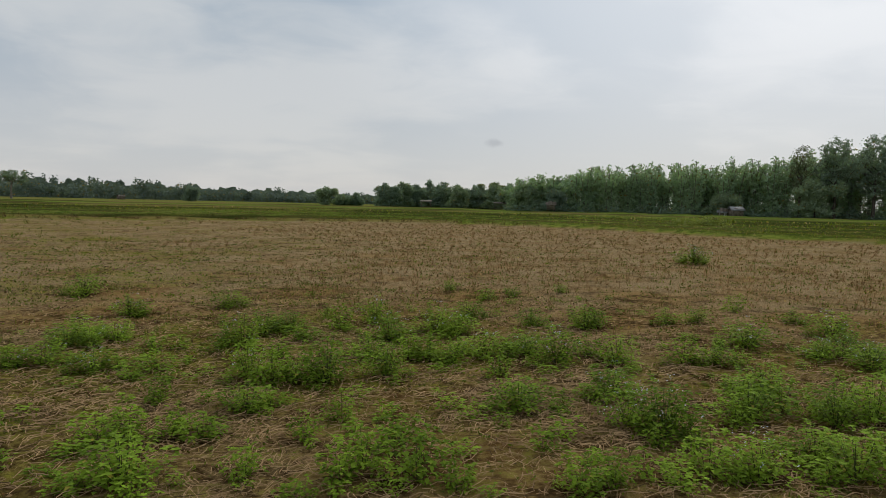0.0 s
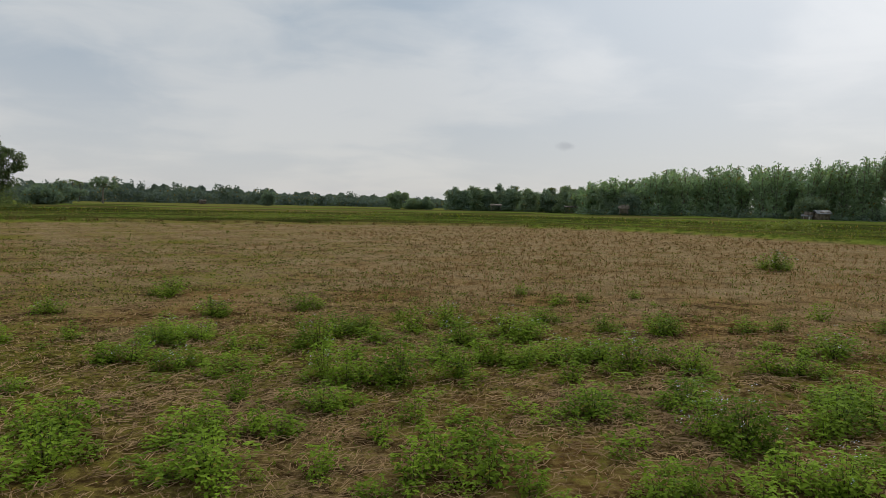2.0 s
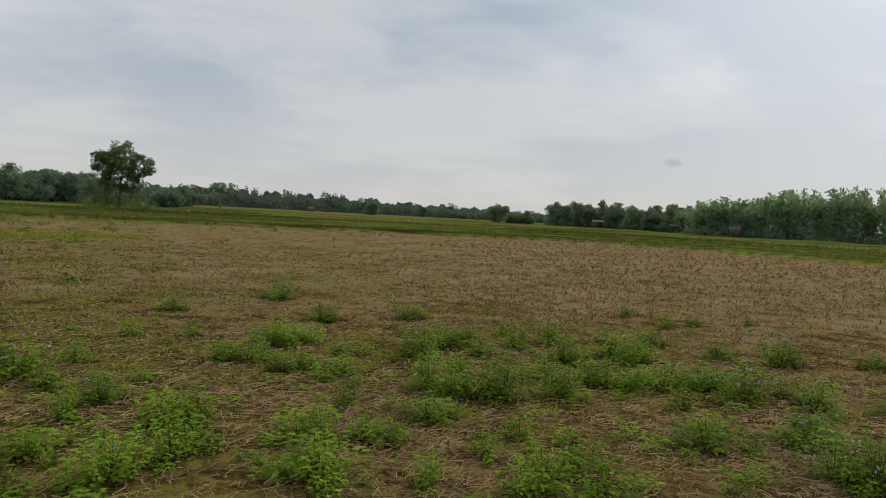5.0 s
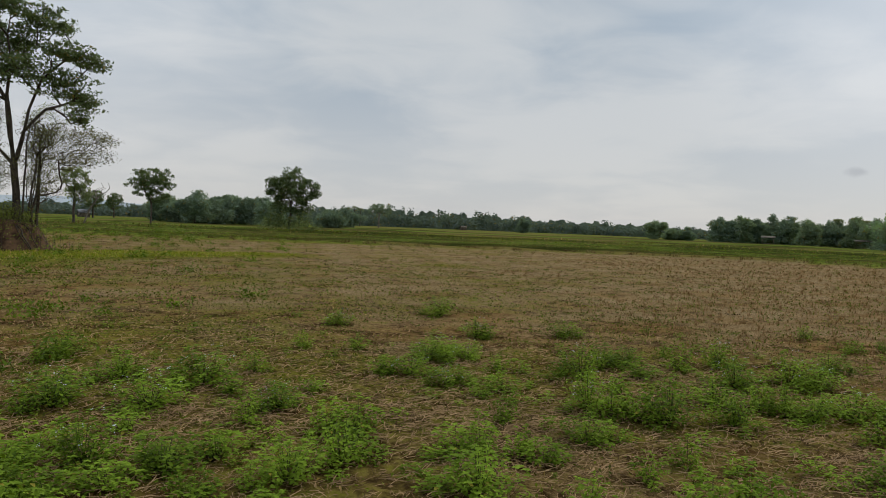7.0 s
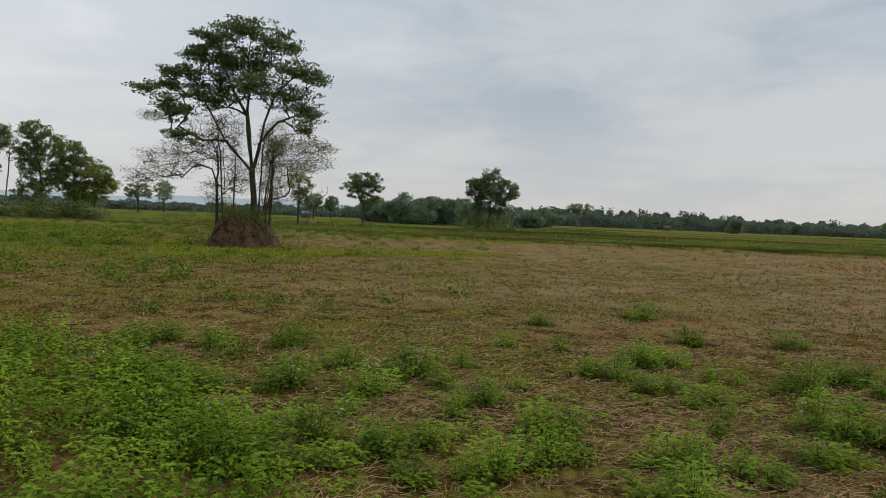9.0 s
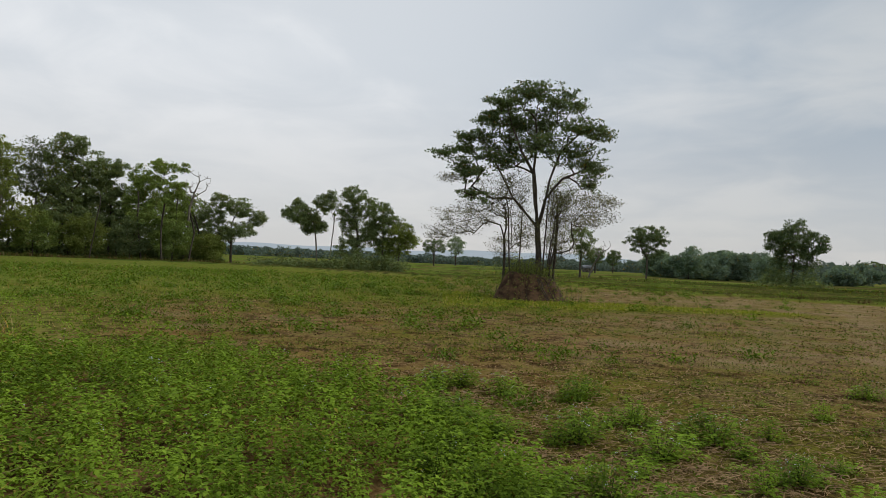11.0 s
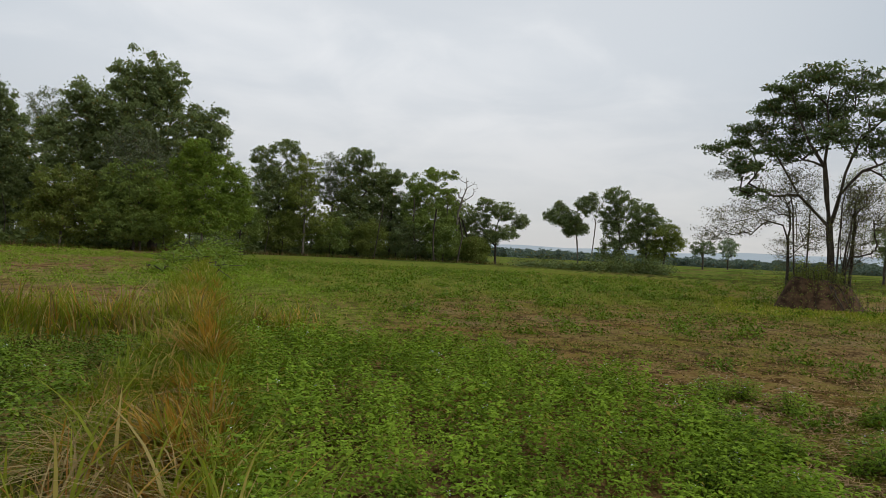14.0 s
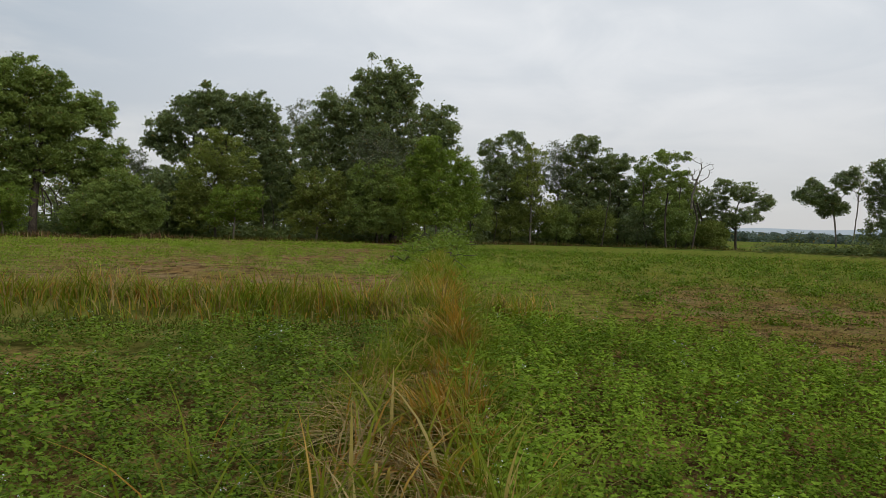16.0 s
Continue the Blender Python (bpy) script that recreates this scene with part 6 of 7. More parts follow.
def weed_shape(rng, r, h, stems, leaf, fold=True, low=0.25):
    """One bushy weed: stems in a dome with crossed pairs of leaves and a rosette at each tip. Returns leaves, stems and flower heads."""
    lv, st, fl = [], [], []
    for k in range(stems):
        a = k * 2.4 + rng.normal(0, 0.35)
        reach = r * math.sqrt((k + 0.3) / stems) * rng.uniform(0.85, 1.12)
        hh = h * (1.02 - 0.5 * (reach / r) ** 2) * rng.uniform(0.72, 1.12)
        out = np.array([math.cos(a), math.sin(a), 0.0])
        n = max(3, int(hh * (1 - low) / (leaf * 0.62)))
        u = np.linspace(low, 1, n)
        line = out * (reach * (0.25 + 0.75 * u ** 0.8))[:, None] + np.array([0, 0, 1.0]) * (hh * u)[:, None] + rng.normal(0, leaf * 0.06, (n, 3))
        size = leaf * (1.1 - 0.35 * u) * rng.uniform(0.75, 1.2, n)
        first = rng.uniform(0, 2 * np.pi) + np.arange(n) * np.pi / 2
        for turn in (0.0, np.pi):
            phi = first + turn + rng.normal(0, 0.25, n)
            d = np.stack([np.cos(phi), np.sin(phi), np.zeros(n)], 1) + out * 0.25
            up_ = unit(np.c_[rng.normal(0, 0.22, (n, 2)), np.ones(n)] + d * rng.uniform(-0.25, 0.45, (n, 1)))
            lv.append(weed_leaves(rng, line + d * (leaf * 0.12), d, up_, size, 0.62, fold=fold))
        m = 5
        phi = rng.uniform(0, 2 * np.pi) + np.arange(m) * 2 * np.pi / m
        d = np.stack([np.cos(phi), np.sin(phi), np.zeros(m)], 1)
        up_ = unit(np.array([[0, 0, 1.0]]) - d * 0.45 + rng.normal(0, 0.15, (m, 3)))
        lv.append(weed_leaves(rng, np.repeat(line[-1:], m, 0) + np.array([0, 0, leaf * 0.1]), d, up_, leaf * rng.uniform(0.45, 0.8, m), 0.6, fold=fold))
        foot, top = out * reach * 0.12, line[-1]
        w = np.array([-out[1], out[0], 0]) * 0.0022 * (h / 0.3)
        st.append((np.array([foot - w, foot + w, top + w * 0.4, top - w * 0.4]), np.array([[0, 1, 2, 3]])))
        if rng.random() < 0.3:
            c = top + rng.normal(0, leaf * 0.25, (5, 3)) + np.array([0, 0, leaf * 0.4])
            fl.append(kites(rng, c, leaf * 0.22, 0.9, 0.7, 0.0))
    return lv, st, fl


# weeds of the field: place, width, height as a share of the width
STAND_0 = [(2.66, 4.08, 0.24, 0.97), (3.10, 4.88, 0.38, 0.68), (4.07, 6.50, 0.37, 0.47), (2.32, 3.77, 0.37, 0.60), (4.14, 7.10, 0.40, 0.38), (2.75, 4.73, 0.36, 0.68), (4.64, 8.21, 0.46, 0.38), (2.25, 4.08, 0.31, 0.55), (3.81, 6.93, 0.32, 0.40), (4.65, 9.11, 0.29, 0.51), (2.52, 5.07, 0.28, 0.63), (2.62, 5.56, 0.40, 0.38), (1.77, 3.77, 0.32, 0.63), (2.22, 4.90, 0.44, 0.55), (3.30, 7.45, 0.46, 0.38), (4.23, 9.97, 0.26, 1.13), (2.63, 6.59, 0.35, 0.38), (1.51, 3.79, 0.28, 0.68), (3.32, 8.93, 0.27, 0.38), (1.61, 4.39, 0.20, 0.80), (6.70, 18.51, 0.79, 0.38), (1.28, 3.57, 0.20, 0.55), (2.31, 6.54, 0.28, 0.70), (1.45, 4.44, 0.39, 0.70)]
STAND_1 = [(2.89, 8.89, 0.30, 0.38), (1.12, 3.73, 0.15, 0.91), (1.28, 4.63, 0.32, 0.68), (0.94, 3.58, 0.19, 1.13), (1.64, 6.43, 0.33, 0.68), (1.34, 5.37, 0.37, 0.49), (0.75, 3.51, 0.22, 0.94), (1.45, 6.79, 0.23, 0.68), (1.75, 8.41, 0.45, 0.38), (0.80, 4.33, 0.17, 1.13), (0.87, 4.99, 0.17, 0.92), (1.99, 11.74, 0.24, 0.38), (1.09, 6.46, 0.37, 0.73), (0.63, 4.12, 0.16, 0.69), (1.10, 8.48, 0.35, 0.38), (0.86, 6.77, 0.34, 0.38), (0.58, 4.97, 0.37, 0.52), (0.79, 7.14, 0.29, 0.38), (1.13, 11.24, 0.23, 0.40), (0.43, 4.56, 0.12, 1.13), (0.52, 6.00, 0.22, 0.96), (0.69, 10.86, 0.27, 0.38), (0.42, 6.74, 0.39, 0.51), (0.22, 4.74, 0.16, 0.68)]
STAND_2 = [(0.32, 8.91, 0.36, 0.44), (0.10, 3.54, 0.18, 1.47), (0.19, 7.85, 0.38, 0.38), (0.11, 6.46, 0.32, 0.63), (0.12, 11.79, 0.24, 0.60), (-0.07, 7.99, 0.39, 0.63), (-0.11, 6.65, 0.27, 0.70), (-0.11, 3.63, 0.28, 1.13), (-0.30, 6.63, 0.27, 0.70), (-0.27, 4.19, 0.25, 0.66), (-0.56, 7.47, 0.43, 0.38), (-0.46, 5.89, 0.32, 0.65), (-0.38, 4.75, 0.12, 0.80), (-0.81, 8.43, 0.34, 0.70), (-0.67, 6.50, 0.32, 0.55), (-0.41, 3.75, 0.26, 0.99), (-0.66, 4.63, 0.20, 0.90), (-0.52, 3.59, 0.22, 0.94), (-1.18, 8.00, 0.30, 1.02), (-0.93, 5.66, 0.45, 0.62), (-1.45, 8.70, 0.18, 1.20), (-0.83, 4.23, 0.18, 0.80), (-1.45, 7.18, 0.30, 0.50), (-0.70, 3.41, 0.12, 0.68)]
STAND_3 = [(-1.74, 7.94, 0.33, 0.50), (-1.50, 6.39, 0.24, 0.58), (-1.36, 5.53, 0.28, 0.97), (-1.94, 7.60, 0.38, 0.55), (-1.59, 5.69, 0.32, 0.72), (-1.36, 4.80, 0.31, 0.47), (-1.03, 3.62, 0.19, 0.72), (-1.98, 6.86, 0.35, 0.72), (-2.93, 9.47, 0.36, 0.38), (-2.17, 6.93, 0.24, 0.55), (-1.47, 4.20, 0.23, 0.55), (-2.63, 6.81, 0.17, 0.87), (-1.35, 3.49, 0.08, 1.40), (-1.66, 4.28, 0.19, 0.90), (-2.06, 4.98, 0.20, 1.02), (-2.44, 5.88, 0.26, 0.50), (-2.83, 6.73, 0.24, 0.42), (-3.91, 8.64, 0.38, 0.40), (-2.53, 5.58, 0.23, 0.47), (-1.87, 4.09, 0.26, 0.94), (-1.62, 3.47, 0.39, 0.42), (-3.36, 7.11, 0.32, 0.40), (-2.06, 4.13, 0.27, 0.51), (-2.93, 5.79, 0.32, 0.43)]
STAND_4 = [(-5.36, 10.35, 0.47, 0.38), (-3.70, 7.09, 0.39, 0.38), (-3.63, 6.68, 0.37, 0.38), (-1.85, 3.39, 0.17, 0.50), (-3.48, 6.00, 0.34, 0.38), (-3.73, 5.88, 0.26, 0.58), (-4.66, 6.83, 0.24, 0.51), (-2.81, 4.07, 0.29, 0.66), (-5.97, 8.37, 0.33, 0.38), (-2.56, 3.49, 0.33, 0.63), (-3.00, 3.98, 0.29, 0.59), (-3.80, 4.84, 0.20, 0.55), (-5.20, 6.49, 0.19, 0.87), (-2.63, 3.07, 0.34, 0.55), (-3.69, 4.24, 0.32, 0.44), (-3.18, 3.57, 0.14, 1.09), (-4.76, 5.18, 0.23, 0.68), (-3.63, 3.83, 0.22, 0.70), (-4.37, 4.44, 0.26, 0.38), (-3.27, 3.16, 0.27, 0.59), (-4.80, 4.58, 0.48, 0.38), (-2.94, 2.68, 0.20, 0.38), (-3.33, 2.81, 0.36, 0.50), (-4.52, 3.73, 0.43, 0.38)]
STAND_5 = [(-5.60, 4.37, 0.35, 0.38), (-4.16, 3.23, 0.22, 0.50), (-5.55, 4.03, 0.25, 0.47), (-3.40, 2.46, 0.25, 0.38), (-3.80, 2.64, 0.34, 0.69), (-6.82, 4.57, 0.40, 0.38), (-4.11, 2.74, 0.20, 0.70), (-5.15, 3.36, 0.45, 0.38), (-4.28, 2.65, 0.17, 0.80), (-3.50, 2.16, 0.27, 0.55), (-4.03, 2.28, 0.30, 0.42), (-3.73, 2.03, 0.32, 0.38), (-7.15, 3.75, 0.39, 0.38), (-5.45, 2.78, 0.35, 0.44), (-4.39, 2.23, 0.32, 0.42), (-5.56, 2.61, 0.35, 0.49), (-7.76, 3.54, 0.38, 0.38), (-4.10, 1.87, 0.37, 0.50), (-6.32, 2.82, 0.33, 0.38), (-4.85, 2.13, 0.39, 0.41), (-7.70, 3.16, 0.40, 0.38), (-5.82, 2.37, 0.50, 0.38), (-4.99, 1.98, 0.35, 0.49), (-4.50, 1.74, 0.35, 0.47)]


def weeds():
    rng = np.random.default_rng(80)
    kinds = {}
    for size, stems, leaf, fold in (("small", 9, 0.20, False), ("middle", 20, 0.130, False), ("large", 36, 0.092, True)):
        kinds[size] = []
        for k in range(5):
            lv, st, fl = weed_shape(rng, 0.5, 0.8, stems, leaf, fold)
            v, f = join(lv)
            kinds[size].append((mesh_of("foliage", v, f, WEED), mesh_of("stem", *join(st), STEM), join(fl) if fl else None, (v, f)))
    spots = []
    for x, y, w, h in STAND_0 + STAND_1 + STAND_2 + STAND_3 + STAND_4 + STAND_5:
        spots.append((x, y, w * 1.38, min(max(h, 0.5), 0.78)))
        for a in rng.uniform(0, 6.28, 2 if w > 0.26 else 1):  # lower shoots beside the plant
            spots.append((x + math.cos(a) * w * 0.6, y + math.sin(a) * w * 0.6, w * rng.uniform(0.5, 0.85), rng.uniform(0.45, 0.65)))
    # seedlings between them
    X, Y = scatter(rng, 5200, -36, 75, 2.6, 16)
    for x, y in zip(X, Y):
        if len(spots) > 760:
            break
        if carpet_edge(np.array(x), np.array(y)) < 0.3 and rng.random() < 0.9 * math.exp(-((math.hypot(x, y) - 5.5) / 3.6) ** 2):
            spots.append((x, y, rng.uniform(0.07, 0.22), rng.uniform(0.35, 0.6)))
    rest, petals = [], []
    for k, (x, y, w, h) in enumerate(spots):
        size = "small" if w < 0.24 else ("middle" if w < 0.42 else "large")
        leaves, stem, heads, raw = kinds[size][k % 5]
        z = float(ground_z(x, y)) - 0.01
        if k >= 400:
            rest.append((raw[0] * np.array([w, w, w * h * 1.25]) + np.array([x, y, z]), raw[1]))
            continue
        root = new("weed_plant", None)
        label = {"small": "small green weed seedling in the straw", "middle": "bushy green weed with pointed leaves", "large": "broad leafy green weed with pointed leaves"}[size]
        tagged(root, label, "weed", "weeds in the field")
        root.matrix_world = pose(x, y, z, 0, 0, rng.uniform(0, 360)) @ Matrix.Diagonal((w, w, w * h * 1.25, 1))
        piece("foliage", leaves, root)
        piece("stem", stem, root)
        if heads and size == "large" and k % 2:
            petals.append((heads[0] * np.array([w, w, w * h * 1.25]) + np.array([x, y, z]), heads[1]))
    tagged(piece("field_flowers", mesh_of("field_flowers", *join(petals), PETAL)), "tiny pale flower heads on the field weeds", "flowers", kind="stuff")
    tagged(piece("weed_seedlings", mesh_of("weed_seedlings", *join(rest), WEED)), "tiny green weed seedlings among the straw", "weeds", kind="stuff")


weeds()


def weed_carpet():
    """The closed mat of weeds beside the bank."""
    rng = np.random.default_rng(81)
    shapes = []
    for k in range(10):
        lv, st, fl = weed_shape(rng, 0.17, 0.34, 11, 0.044, False, 0.35) if k < 5 else weed_shape(rng, 0.19, 0.33, 9, 0.055, False, 0.4)
        v, f = join(lv)
        shapes.append((v, f, join(fl) if fl else None))

    def bed(x0, x1, y0, y1, step):
        X, Y = np.meshgrid(np.arange(x0, x1, step), np.arange(y0, y1, step))
        X = X + (np.arange(X.shape[0]) % 2)[:, None] * step / 2
        return X.ravel() + rng.normal(0, step * 0.22, X.size), Y.ravel() + rng.normal(0, step * 0.22, X.size)

    far = []
    for k in range(8):
        c = np.c_[rng.normal(0, 0.12, (22, 2)), rng.uniform(0.0, 0.17, 22)]
        far.append(slivers(rng, np.repeat(c, 2, 0) + rng.normal(0, 0.02, (44, 3)), rng.uniform(0.028, 0.052, 44), 0.6, 0.9))
    leaf, thin_leaf, shade_leaf, petal = [], [], [], []

    def dome(x, y, cx, cy):
        """How far each place lies from the heart of its clump, 0 to 1."""
        return np.clip(np.array([np.hypot(cx - a, cy - b).min() for a, b in zip(x, y)]) / 0.30, 0, 1)

    # near part
    x, y = bed(-11, 0, -4.5, 5.5, 0.205)
    near = np.hypot(x, y)
    hearts = bed(-11, 0, -4.5, 5.5, 0.46)
    rim = dome(x, y, *hearts)
    keep = (rng.random(len(x)) < carpet_edge(x, y) * (1 - 0.55 * smooth(rim, 0.7, 1.0))) & (near > 2.0) & (near < 11)
    for x_, y_, q_ in zip(x[keep], y[keep], rim[keep]):
        v, f, fl = shapes[rng.integers(5) + (5 if math.hypot(x_, y_) > 5.5 else 0)]
        s, a = rng.uniform(0.85, 1.1) * (1.22 - 0.62 * q_ ** 2) * (1 + 0.2 * float(wave(x_, y_, 2.0, 9.0))), rng.uniform(0, 6.28)
        R = np.array([[math.cos(a), -math.sin(a), 0], [math.sin(a), math.cos(a), 0], [0, 0, 1]]) * s
        p = np.array([x_, y_, float(ground_z(x_, y_)) - 0.02])
        leaf.append((v @ R.T + p, f))
        if fl is not None and rng.random() < 0.12:
            petal.append((fl[0] @ R.T + p, fl[1]))
    # hollow on the other side of the bank
    x, y = bed(-14, 2, -14, -0.6, 0.23)
    n, az, r = len(x), bearing(x, y), np.hypot(x, y)
    bare = np.exp(-((x + 6.2) ** 2 + (y + 6.6) ** 2) / 1.6)
    keep = (az > 104) & (az < 152) & (r > 2.2) & (r < 14) & (bund_gap(x, y) < -0.7) & (cross_gap(x, y)[0] < -2.0 - 0.4 * wave(x, y, 1.3, 2.0)) & (rng.random(n) < (0.5 + 0.5 * smooth(wave(x, y, 0.8, 7.0), -0.9, -0.1)) * (0.7 + 0.3 * smooth(wave(x, y, 2.0, 3.0), -0.7, 0.0)) * (1 - bare))
    rim = dome(x, y, *bed(-14, 2, -14, -0.6, 0.5))
    for x_, y_, q_ in zip(x[keep], y[keep], rim[keep]):
        v, f, fl = shapes[rng.integers(5) + (5 if math.hypot(x_, y_) > 5.5 else 0)]
        s, a = rng.uniform(0.9, 1.2) * (1.16 - 0.55 * q_ ** 2) * (1 + 0.25 * float(wave(x_, y_, 2.0, 3.0))), rng.uniform(0, 6.28)
        R = np.array([[math.cos(a), -math.sin(a), 0], [math.sin(a), math.cos(a), 0], [0, 0, 1]]) * s
        p = np.array([x_, y_, float(ground_z(x_, y_)) - 0.02])
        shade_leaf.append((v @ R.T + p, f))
        if fl is not None and rng.random() < 0.12:
            petal.append((fl[0] @ R.T + p, fl[1]))
    # further part, thinning out into the field
    n = 10200
    x, y = scatter(rng, n, 44, 150, 9, 60)
    r, az, g = np.hypot(x, y), bearing(x, y), bund_gap(x, y)
    mat_ = carpet_edge(x, y) * (r > 10)
    thin = smooth(az, 60, 95) * smooth(wave(x, y, 0.7, 1.5), -0.1, 0.9) * 0.14
    beyond = (g < -0.5) * (cross_gap(x, y)[0] > 0.6) * smooth(wave(x, y, 0.25, 4.0), -0.8, 0.3) * 0.9
    keep = (rng.random(n) < np.clip(mat_ + thin * (g > 0) + beyond, 0, 1)) & (r < np.interp(az, EDGE_AZ, EDGE_R))
    for x_, y_, r_ in zip(x[keep], y[keep], r[keep]):
        v, f = far[rng.integers(8)]
        s = rng.uniform(0.6, 1.2) * (1 + r_ / 70)
        thin_leaf.append((v * s + np.array([x_, y_, float(ground_z(x_, y_)) - 0.02]), f))
    # single tufts out in the field
    tufts, shape = [], []
    for k in range(8):
        q = np.c_[rng.normal(0, 0.060, (110, 2)), np.abs(rng.normal(0, 0.045, 110))]
        shape.append(slivers(rng, q, rng.uniform(0.018, 0.036, 110), 0.6, 0.9))
    n = 2200
    x, y = scatter(rng, n, 38, 106, 6.5, 56)
    r, az = np.hypot(x, y), bearing(x, y)
    keep = (carpet_edge(x, y) < 0.4) & (rng.random(n) < (0.2 + 0.8 * smooth(az, 45, 75)) * (0.25 + 0.75 * smooth(wave(x, y, 0.5, 6.0), -0.5, 0.5))) & (bund_gap(x, y) > 0.3)
    for x_, y_, r_ in zip(x[keep], y[keep], r[keep]):
        v, f = shape[rng.integers(8)]
        s = rng.uniform(0.6, 1.7) ** 1.5 * (1.15 + r_ / 70)
        tufts.append((v * np.array([s, s, s * 1.1]) + np.array([x_, y_, float(ground_z(x_, y_)) - 0.02]), f))
    tagged(piece("field_tufts", mesh_of("field_tufts", *join(tufts), HOLLOWWEED)), "scattered low dark green weed tufts in the field", "weeds", kind="stuff")
    v, f = join(leaf)
    tagged(piece("weed_mat", mesh_of("weed_mat", v, f, WEED)), "closed mat of fresh green weeds with pointed leaves", "weeds", kind="stuff")
    tagged(piece("thin_weeds", mesh_of("thin_weeds", *join(thin_leaf), WEED)), "fresh green weeds thinning out into the field", "weeds", kind="stuff")
    tagged(piece("hollow_weeds", mesh_of("hollow_weeds", *join(shade_leaf), HOLLOWWEED)), "deep green leafy weeds filling the hollow", "weeds", kind="stuff")
    tagged(piece("weed_flowers", mesh_of("weed_flowers", *join(petal), PETAL)), "tiny pale blue-white flower heads on the weeds", "flowers", kind="stuff")


weed_carpet()


# ---- tall grass on the bank ----
def bank_tall_grass():
    rng = np.random.default_rng(90)

    def along(n, s0, s1, width):
        s = rng.uniform(s0, s1, n)
        x = -s / math.hypot(1, BUND[1])
        y = BUND[0] + BUND[1] * x + rng.normal(0, width, n)
        return x, y

    def swirl(x, y, pull=(0.0, 0.0), share=0.9):
        """Blades of one tuft lean the same way."""
        a = 4.0 * wave(x, y, 1.9, 2.0) + 2.0 * wave(x, y, 4.3, 6.0)
        return np.c_[np.cos(a) * share + pull[0], np.sin(a) * share + pull[1], np.zeros_like(a)]

    green, yellow, dry, lodged = [], [], [], []
    for n, s0, s1, w, h, wd in ((3600, 1.5, 9, 0.50, 0.20, 0.016), (1900, 1.5, 9, 0.46, 0.38, 0.019), (4200, 9, 30, 0.5, 0.44, 0.022), (3000, 30, 66, 0.6, 0.45, 0.03)):
        x, y = along(n, s0, s1, w)
        tall = h * rng.uniform(0.45, 1.2, n) * (0.85 + 0.6 * wave(x, y, 1.6, 1.0))
        root, wide = on_ground(x, y, -0.02), wd * rng.uniform(0.5, 1.7, n)
        pick = rng.random(n) < 0.66 + 0.35 * wave(x, y, 0.9, 5.0)
        way = swirl(x, y)
        for sel, bag in ((pick, green), (~pick, yellow)):
            bag.append(blades(rng, root[sel], tall[sel], wide[sel], 1.2, way[sel], parts=4 if s1 < 10 else 2))
    # fresh taller grass along the field side of the crest
    n = 2600
    x, y = along(n, 1.6, 12, 0.14)
    y = y + 0.5
    green.append(blades(rng, on_ground(x, y, -0.02), 0.5 * rng.uniform(0.4, 1.15, n), 0.012 * rng.uniform(0.6, 1.5, n), 0.7, swirl(x, y, share=0.6), parts=3))
    # dry tussocks: several tufts each, that arch over and hang down the flank, orange with paler straw beneath
    for s, off, r, n, h in ((3.6, 0.26, 0.20, 260, 0.34), (4.4, 0.30, 0.20, 420, 0.46), (5.1, 0.36, 0.22, 420, 0.50), (6.0, 0.40, 0.22, 300, 0.50), (7.6, 0.42, 0.26, 360, 0.50), (8.8, 0.42, 0.30, 420, 0.54), (10.5, 0.36, 0.32, 360, 0.55), (13.0, 0.25, 0.45, 260, 0.5), (15.5, 0.15, 0.5, 180, 0.5), (20.0, 0.0, 0.6, 120, 0.5)):
        for tuft in range(7):
            m = n // 7
            x0 = -s / math.hypot(1, BUND[1]) + rng.normal(0, r)
            y0 = BUND[0] + BUND[1] * x0 + off + rng.normal(0, r * 0.5)
            x, y = x0 + rng.normal(0, 0.05, m), y0 + rng.normal(0, 0.05, m)
            root, tall = on_ground(x, y, -0.02), h * rng.uniform(0.75, 1.1) * rng.uniform(0.6, 1.15, m)
            a = rng.uniform(-1.3, 1.3)
            way = np.array([math.cos(a), math.sin(a) - 0.2, 0]) * rng.uniform(0.6, 1.3)
            kind = rng.random(m)
            for sel, bag in ((kind < 0.66, dry), ((kind >= 0.66) & (kind < 0.84), lodged), (kind >= 0.84, yellow)):
                bag.append(blades(rng, root[sel], tall[sel], (0.015 + 0.0008 * s) * rng.uniform(0.6, 1.6, sel.sum()), rng.uniform(0.6, 1.7), way, parts=5))
    # lodged pale straw, tangled over the crest close by
    n = 2400
    x, y = along(n, 1.7, 5.6, 0.26)
    keep = rng.random(n) < 0.10 + 0.8 * smooth(wave(x, y, 1.7, 2.0), -0.2, 0.5)
    x, y = x[keep], y[keep] + 0.08
    n = len(x)
    lodged.append(blades(rng, on_ground(x, y, 0.02), rng.uniform(0.20, 0.50, n), 0.012 * rng.uniform(0.5, 1.6, n), rng.uniform(1.6, 2.6, n), swirl(x, y, (0.5, -0.2), 1.4), parts=5))
    # rank growth on the second bank's near face; its shade is in the dark colour
    n = 2600
    t = rng.uniform(-0.1, 1.6, n)
    x, y = -11.2 + 2.8 * t + 1.05 + rng.normal(0, 0.32, n), -4.0 - 7.0 * t + 0.4 + rng.normal(0, 0.3, n)
    v_, f_ = blades(rng, on_ground(x, y, -0.02), 0.24 * rng.uniform(0.4, 1.2, n), 0.02, 0.9, parts=2)
    tagged(piece("bank_face_grass", mesh_of("bank_face_grass", v_, f_, BANKGRASS)), "grass on the second bank's near face, coloured dark for its shade", "grass", kind="stuff")
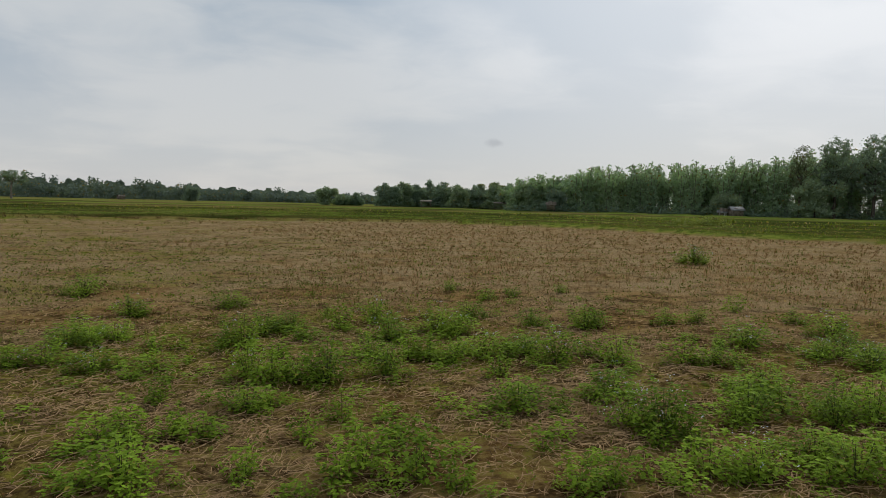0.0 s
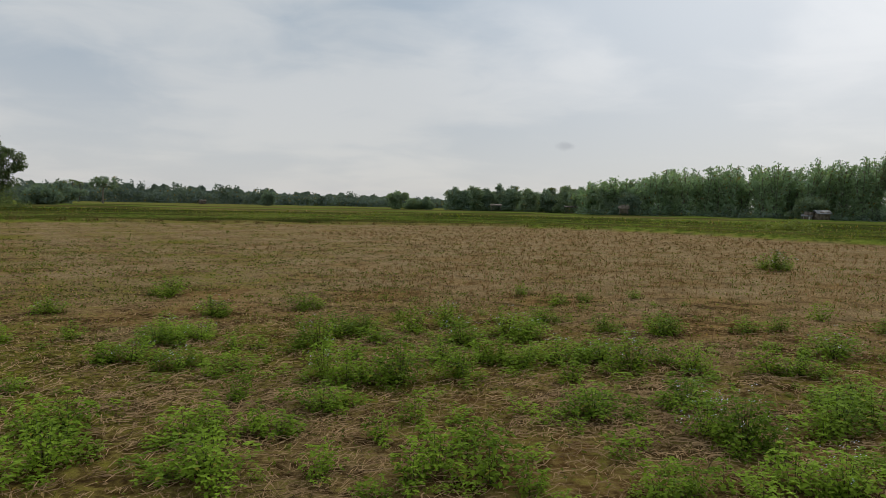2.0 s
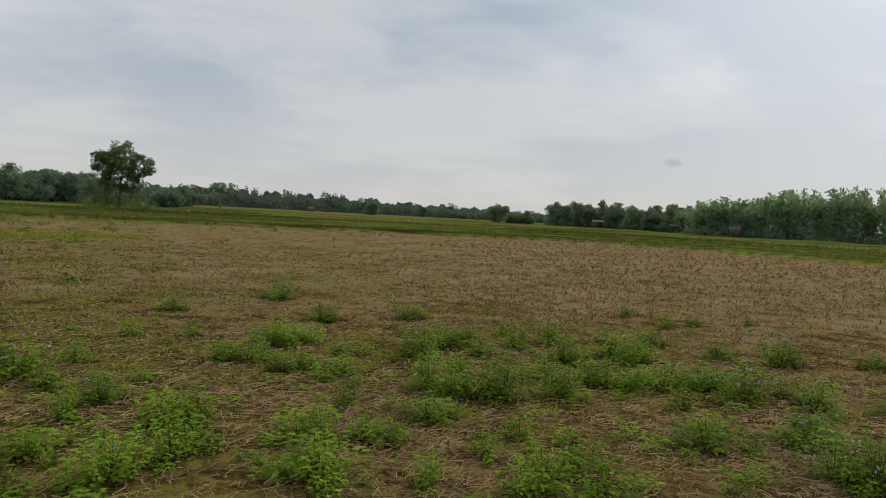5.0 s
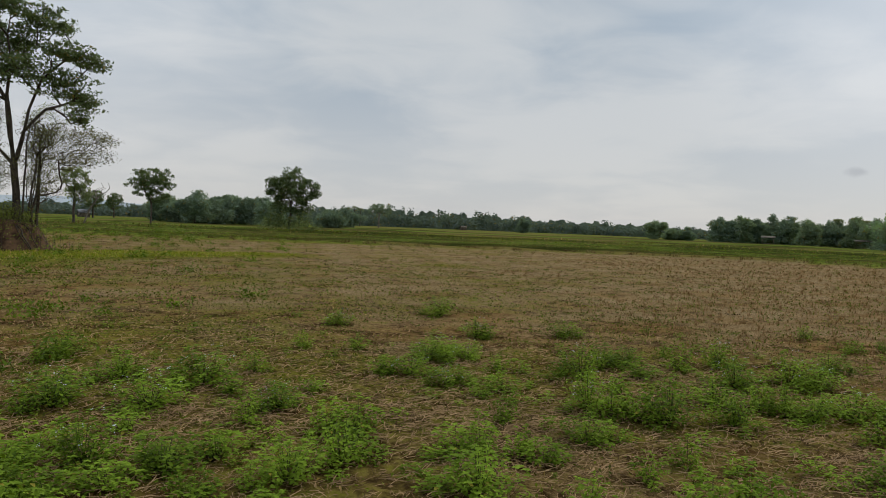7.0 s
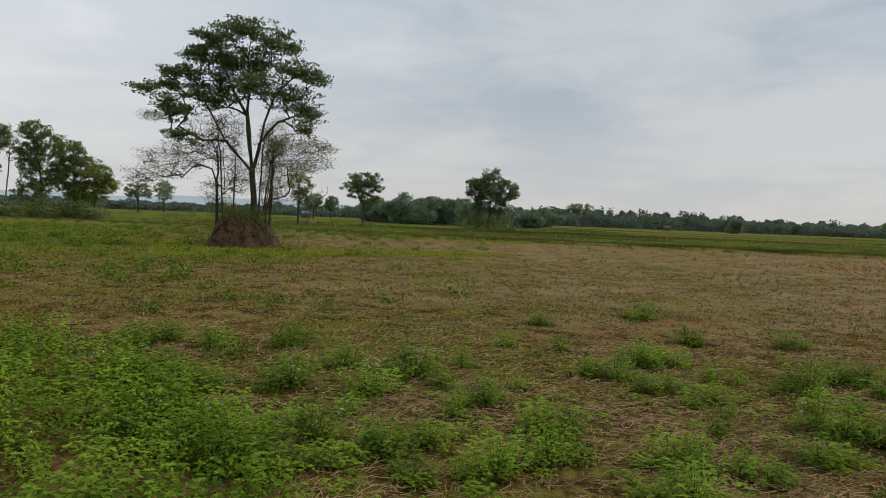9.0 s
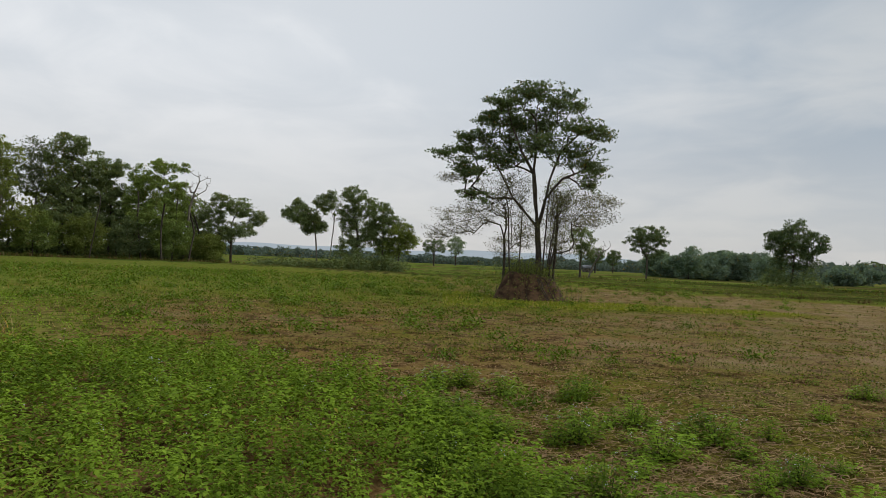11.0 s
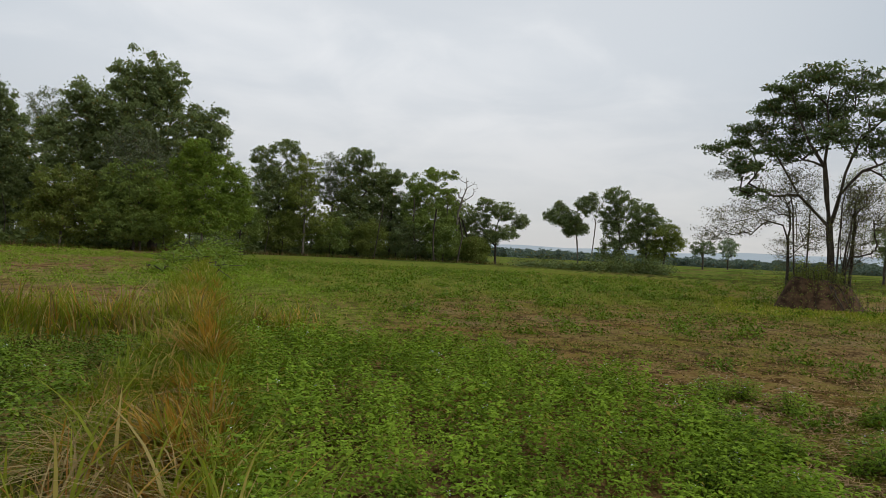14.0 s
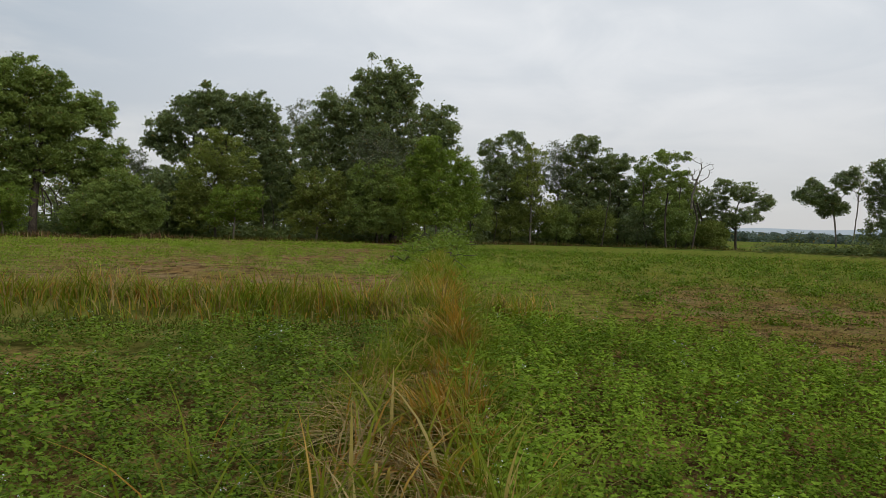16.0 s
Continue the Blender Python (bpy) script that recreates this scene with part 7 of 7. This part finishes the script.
    # second bank: yellowing grass on its crest
    n = 5200
    t = rng.uniform(-0.3, 1.6, n)
    ax, ay, bx, by = -11.2, -4.0, -8.4, -11.0
    x, y = ax + (bx - ax) * t + rng.normal(0, 0.34, n), ay + (by - ay) * t + rng.normal(0, 0.25, n)
    root = on_ground(x, y, -0.02)
    hh = 0.58 * rng.uniform(0.35, 1.3, n) * (1 + 0.45 * wave(x, y, 1.2, 2.0))
    kind = rng.random(n) + 0.2 * wave(x, y, 0.9, 1.0)
    for sel, bag in ((kind < 0.20, green), ((kind >= 0.20) & (kind < 0.70), yellow), ((kind >= 0.70) & (kind < 0.86), dry), (kind >= 0.86, lodged)):
        bag.append(blades(rng, root[sel], hh[sel], 0.024, 0.9, swirl(x[sel], y[sel], share=0.7), parts=3))
    tagged(piece("yellow_grass", mesh_of("yellow_grass", *join(yellow), YELLOWGRASS)), "yellow-green grass turning to straw on the banks", "grass", kind="stuff")
    tagged(piece("lodged_straw", mesh_of("lodged_straw", *join(lodged), LODGED)), "tangled pale dead straw lying over the bank", "straw", kind="stuff")
    tagged(piece("tall_grass", mesh_of("tall_grass", *join([(v, f) for v, f in green]), GRASS)), "tall green grass on the bank between the fields", "grass", kind="stuff")
    tagged(piece("dry_grass", mesh_of("dry_grass", *join(dry), DRYGRASS)), "dry orange and straw-coloured grass tussocks on the bank", "grass", kind="stuff")
    # broad reed-like leaves close to the camera
    n = 170
    x, y = along(n, 1.9, 4.2, 0.62)
    pick = rng.random(n) < 0.72
    root = on_ground(x, y, -0.02)
    hh = rng.uniform(0.3, 0.75, n)
    tagged(piece("reed_leaves", mesh_of("reed_leaves", *blades(rng, root[pick], hh[pick], 0.028, 0.8, parts=5), YELLOWGRASS)), "broad yellow-green reed leaves on the bank", "grass", kind="stuff")
    tagged(piece("dry_reed_leaves", mesh_of("dry_reed_leaves", *blades(rng, root[~pick], hh[~pick], 0.018, 1.1, parts=5), DRYGRASS)), "broad dry orange reed leaves on the bank", "grass", kind="stuff")


bank_tall_grass()


def forest_foot():
    """Rank grass, green and withered, where the field meets the forest."""
    rng = np.random.default_rng(92)
    n = 9000
    az = rng.uniform(82, 146, n)
    r = np.interp(az, EDGE_AZ, EDGE_R) + np.interp(az, [82, 90, 100, 106, 114, 146], [8, 4, 3, 2, 1, 0]) + rng.normal(0, 1.5, n)
    x, y = -r * np.sin(np.radians(az)), r * np.cos(np.radians(az))
    tall = (0.45 + 0.35 * wave(x, y, 0.35, 2.0) + 0.25 * wave(x, y, 1.3, 4.0)) * rng.uniform(0.5, 1.3, n)
    root = on_ground(x, y, -0.03)
    brown = rng.random(n) < 0.25 + 0.5 * smooth(az, 118, 130) + 0.3 * wave(x, y, 0.2, 1.0)
    for name, sel, mat, label in (("forest_grass", ~brown, BANKGRASS, "rank dull green grass at the forest's foot"), ("withered_grass", brown, DEADTURF, "withered brown grass at the forest's foot")):
        tagged(piece(name, mesh_of(name, *blades(rng, root[sel], np.maximum(tall[sel], 0.12), 0.07, 0.7, parts=2), mat)), label, "grass", kind="stuff")


forest_foot()


def bank_bushes():
    rng = np.random.default_rng(91)
    parts = []
    for s, r, h, n in ((25, 0.9, 0.6, 300), (29, 1.1, 0.9, 340), (33, 1.2, 1.0, 340), (37, 1.4, 1.3, 420), (41, 1.4, 1.4, 420), (45, 1.8, 1.9, 560), (48, 1.7, 2.4, 560), (52, 2.0, 2.2, 600), (55, 1.9, 3.0, 640), (59, 2.2, 2.6, 640), (62, 2.4, 3.2, 700)):
        h, r = h * 0.6, r * 0.8
        x = -s / math.hypot(1, BUND[1])
        p = np.array([x, BUND[0] + BUND[1] * x + rng.normal(0, 1.6), 0.0])
        root = new("bush", None)
        root.location = p
        tagged(root, "straggling yellow-green bush on the grassy bank", "bush", "bushes on the bank")
        piece("foliage", mesh_of("foliage", *shrub_cloud(rng, np.array([0, 0, 0.0]), r, h, n, 0.22), CROWN_LIGHT), root)
        tips = rng.normal(0, 1, (8, 3)) * np.array([r * .5, r * .5, 0.1]) + np.array([0, 0, h * 0.7])
        v, f, _ = limbs(rng, [(0, 0, -0.2), (0, 0, h * 0.3)], tips, 0.03, 0.012, 0.4, 4)
        piece("stem", mesh_of("stem", v, f, BARK), root)


bank_bushes()
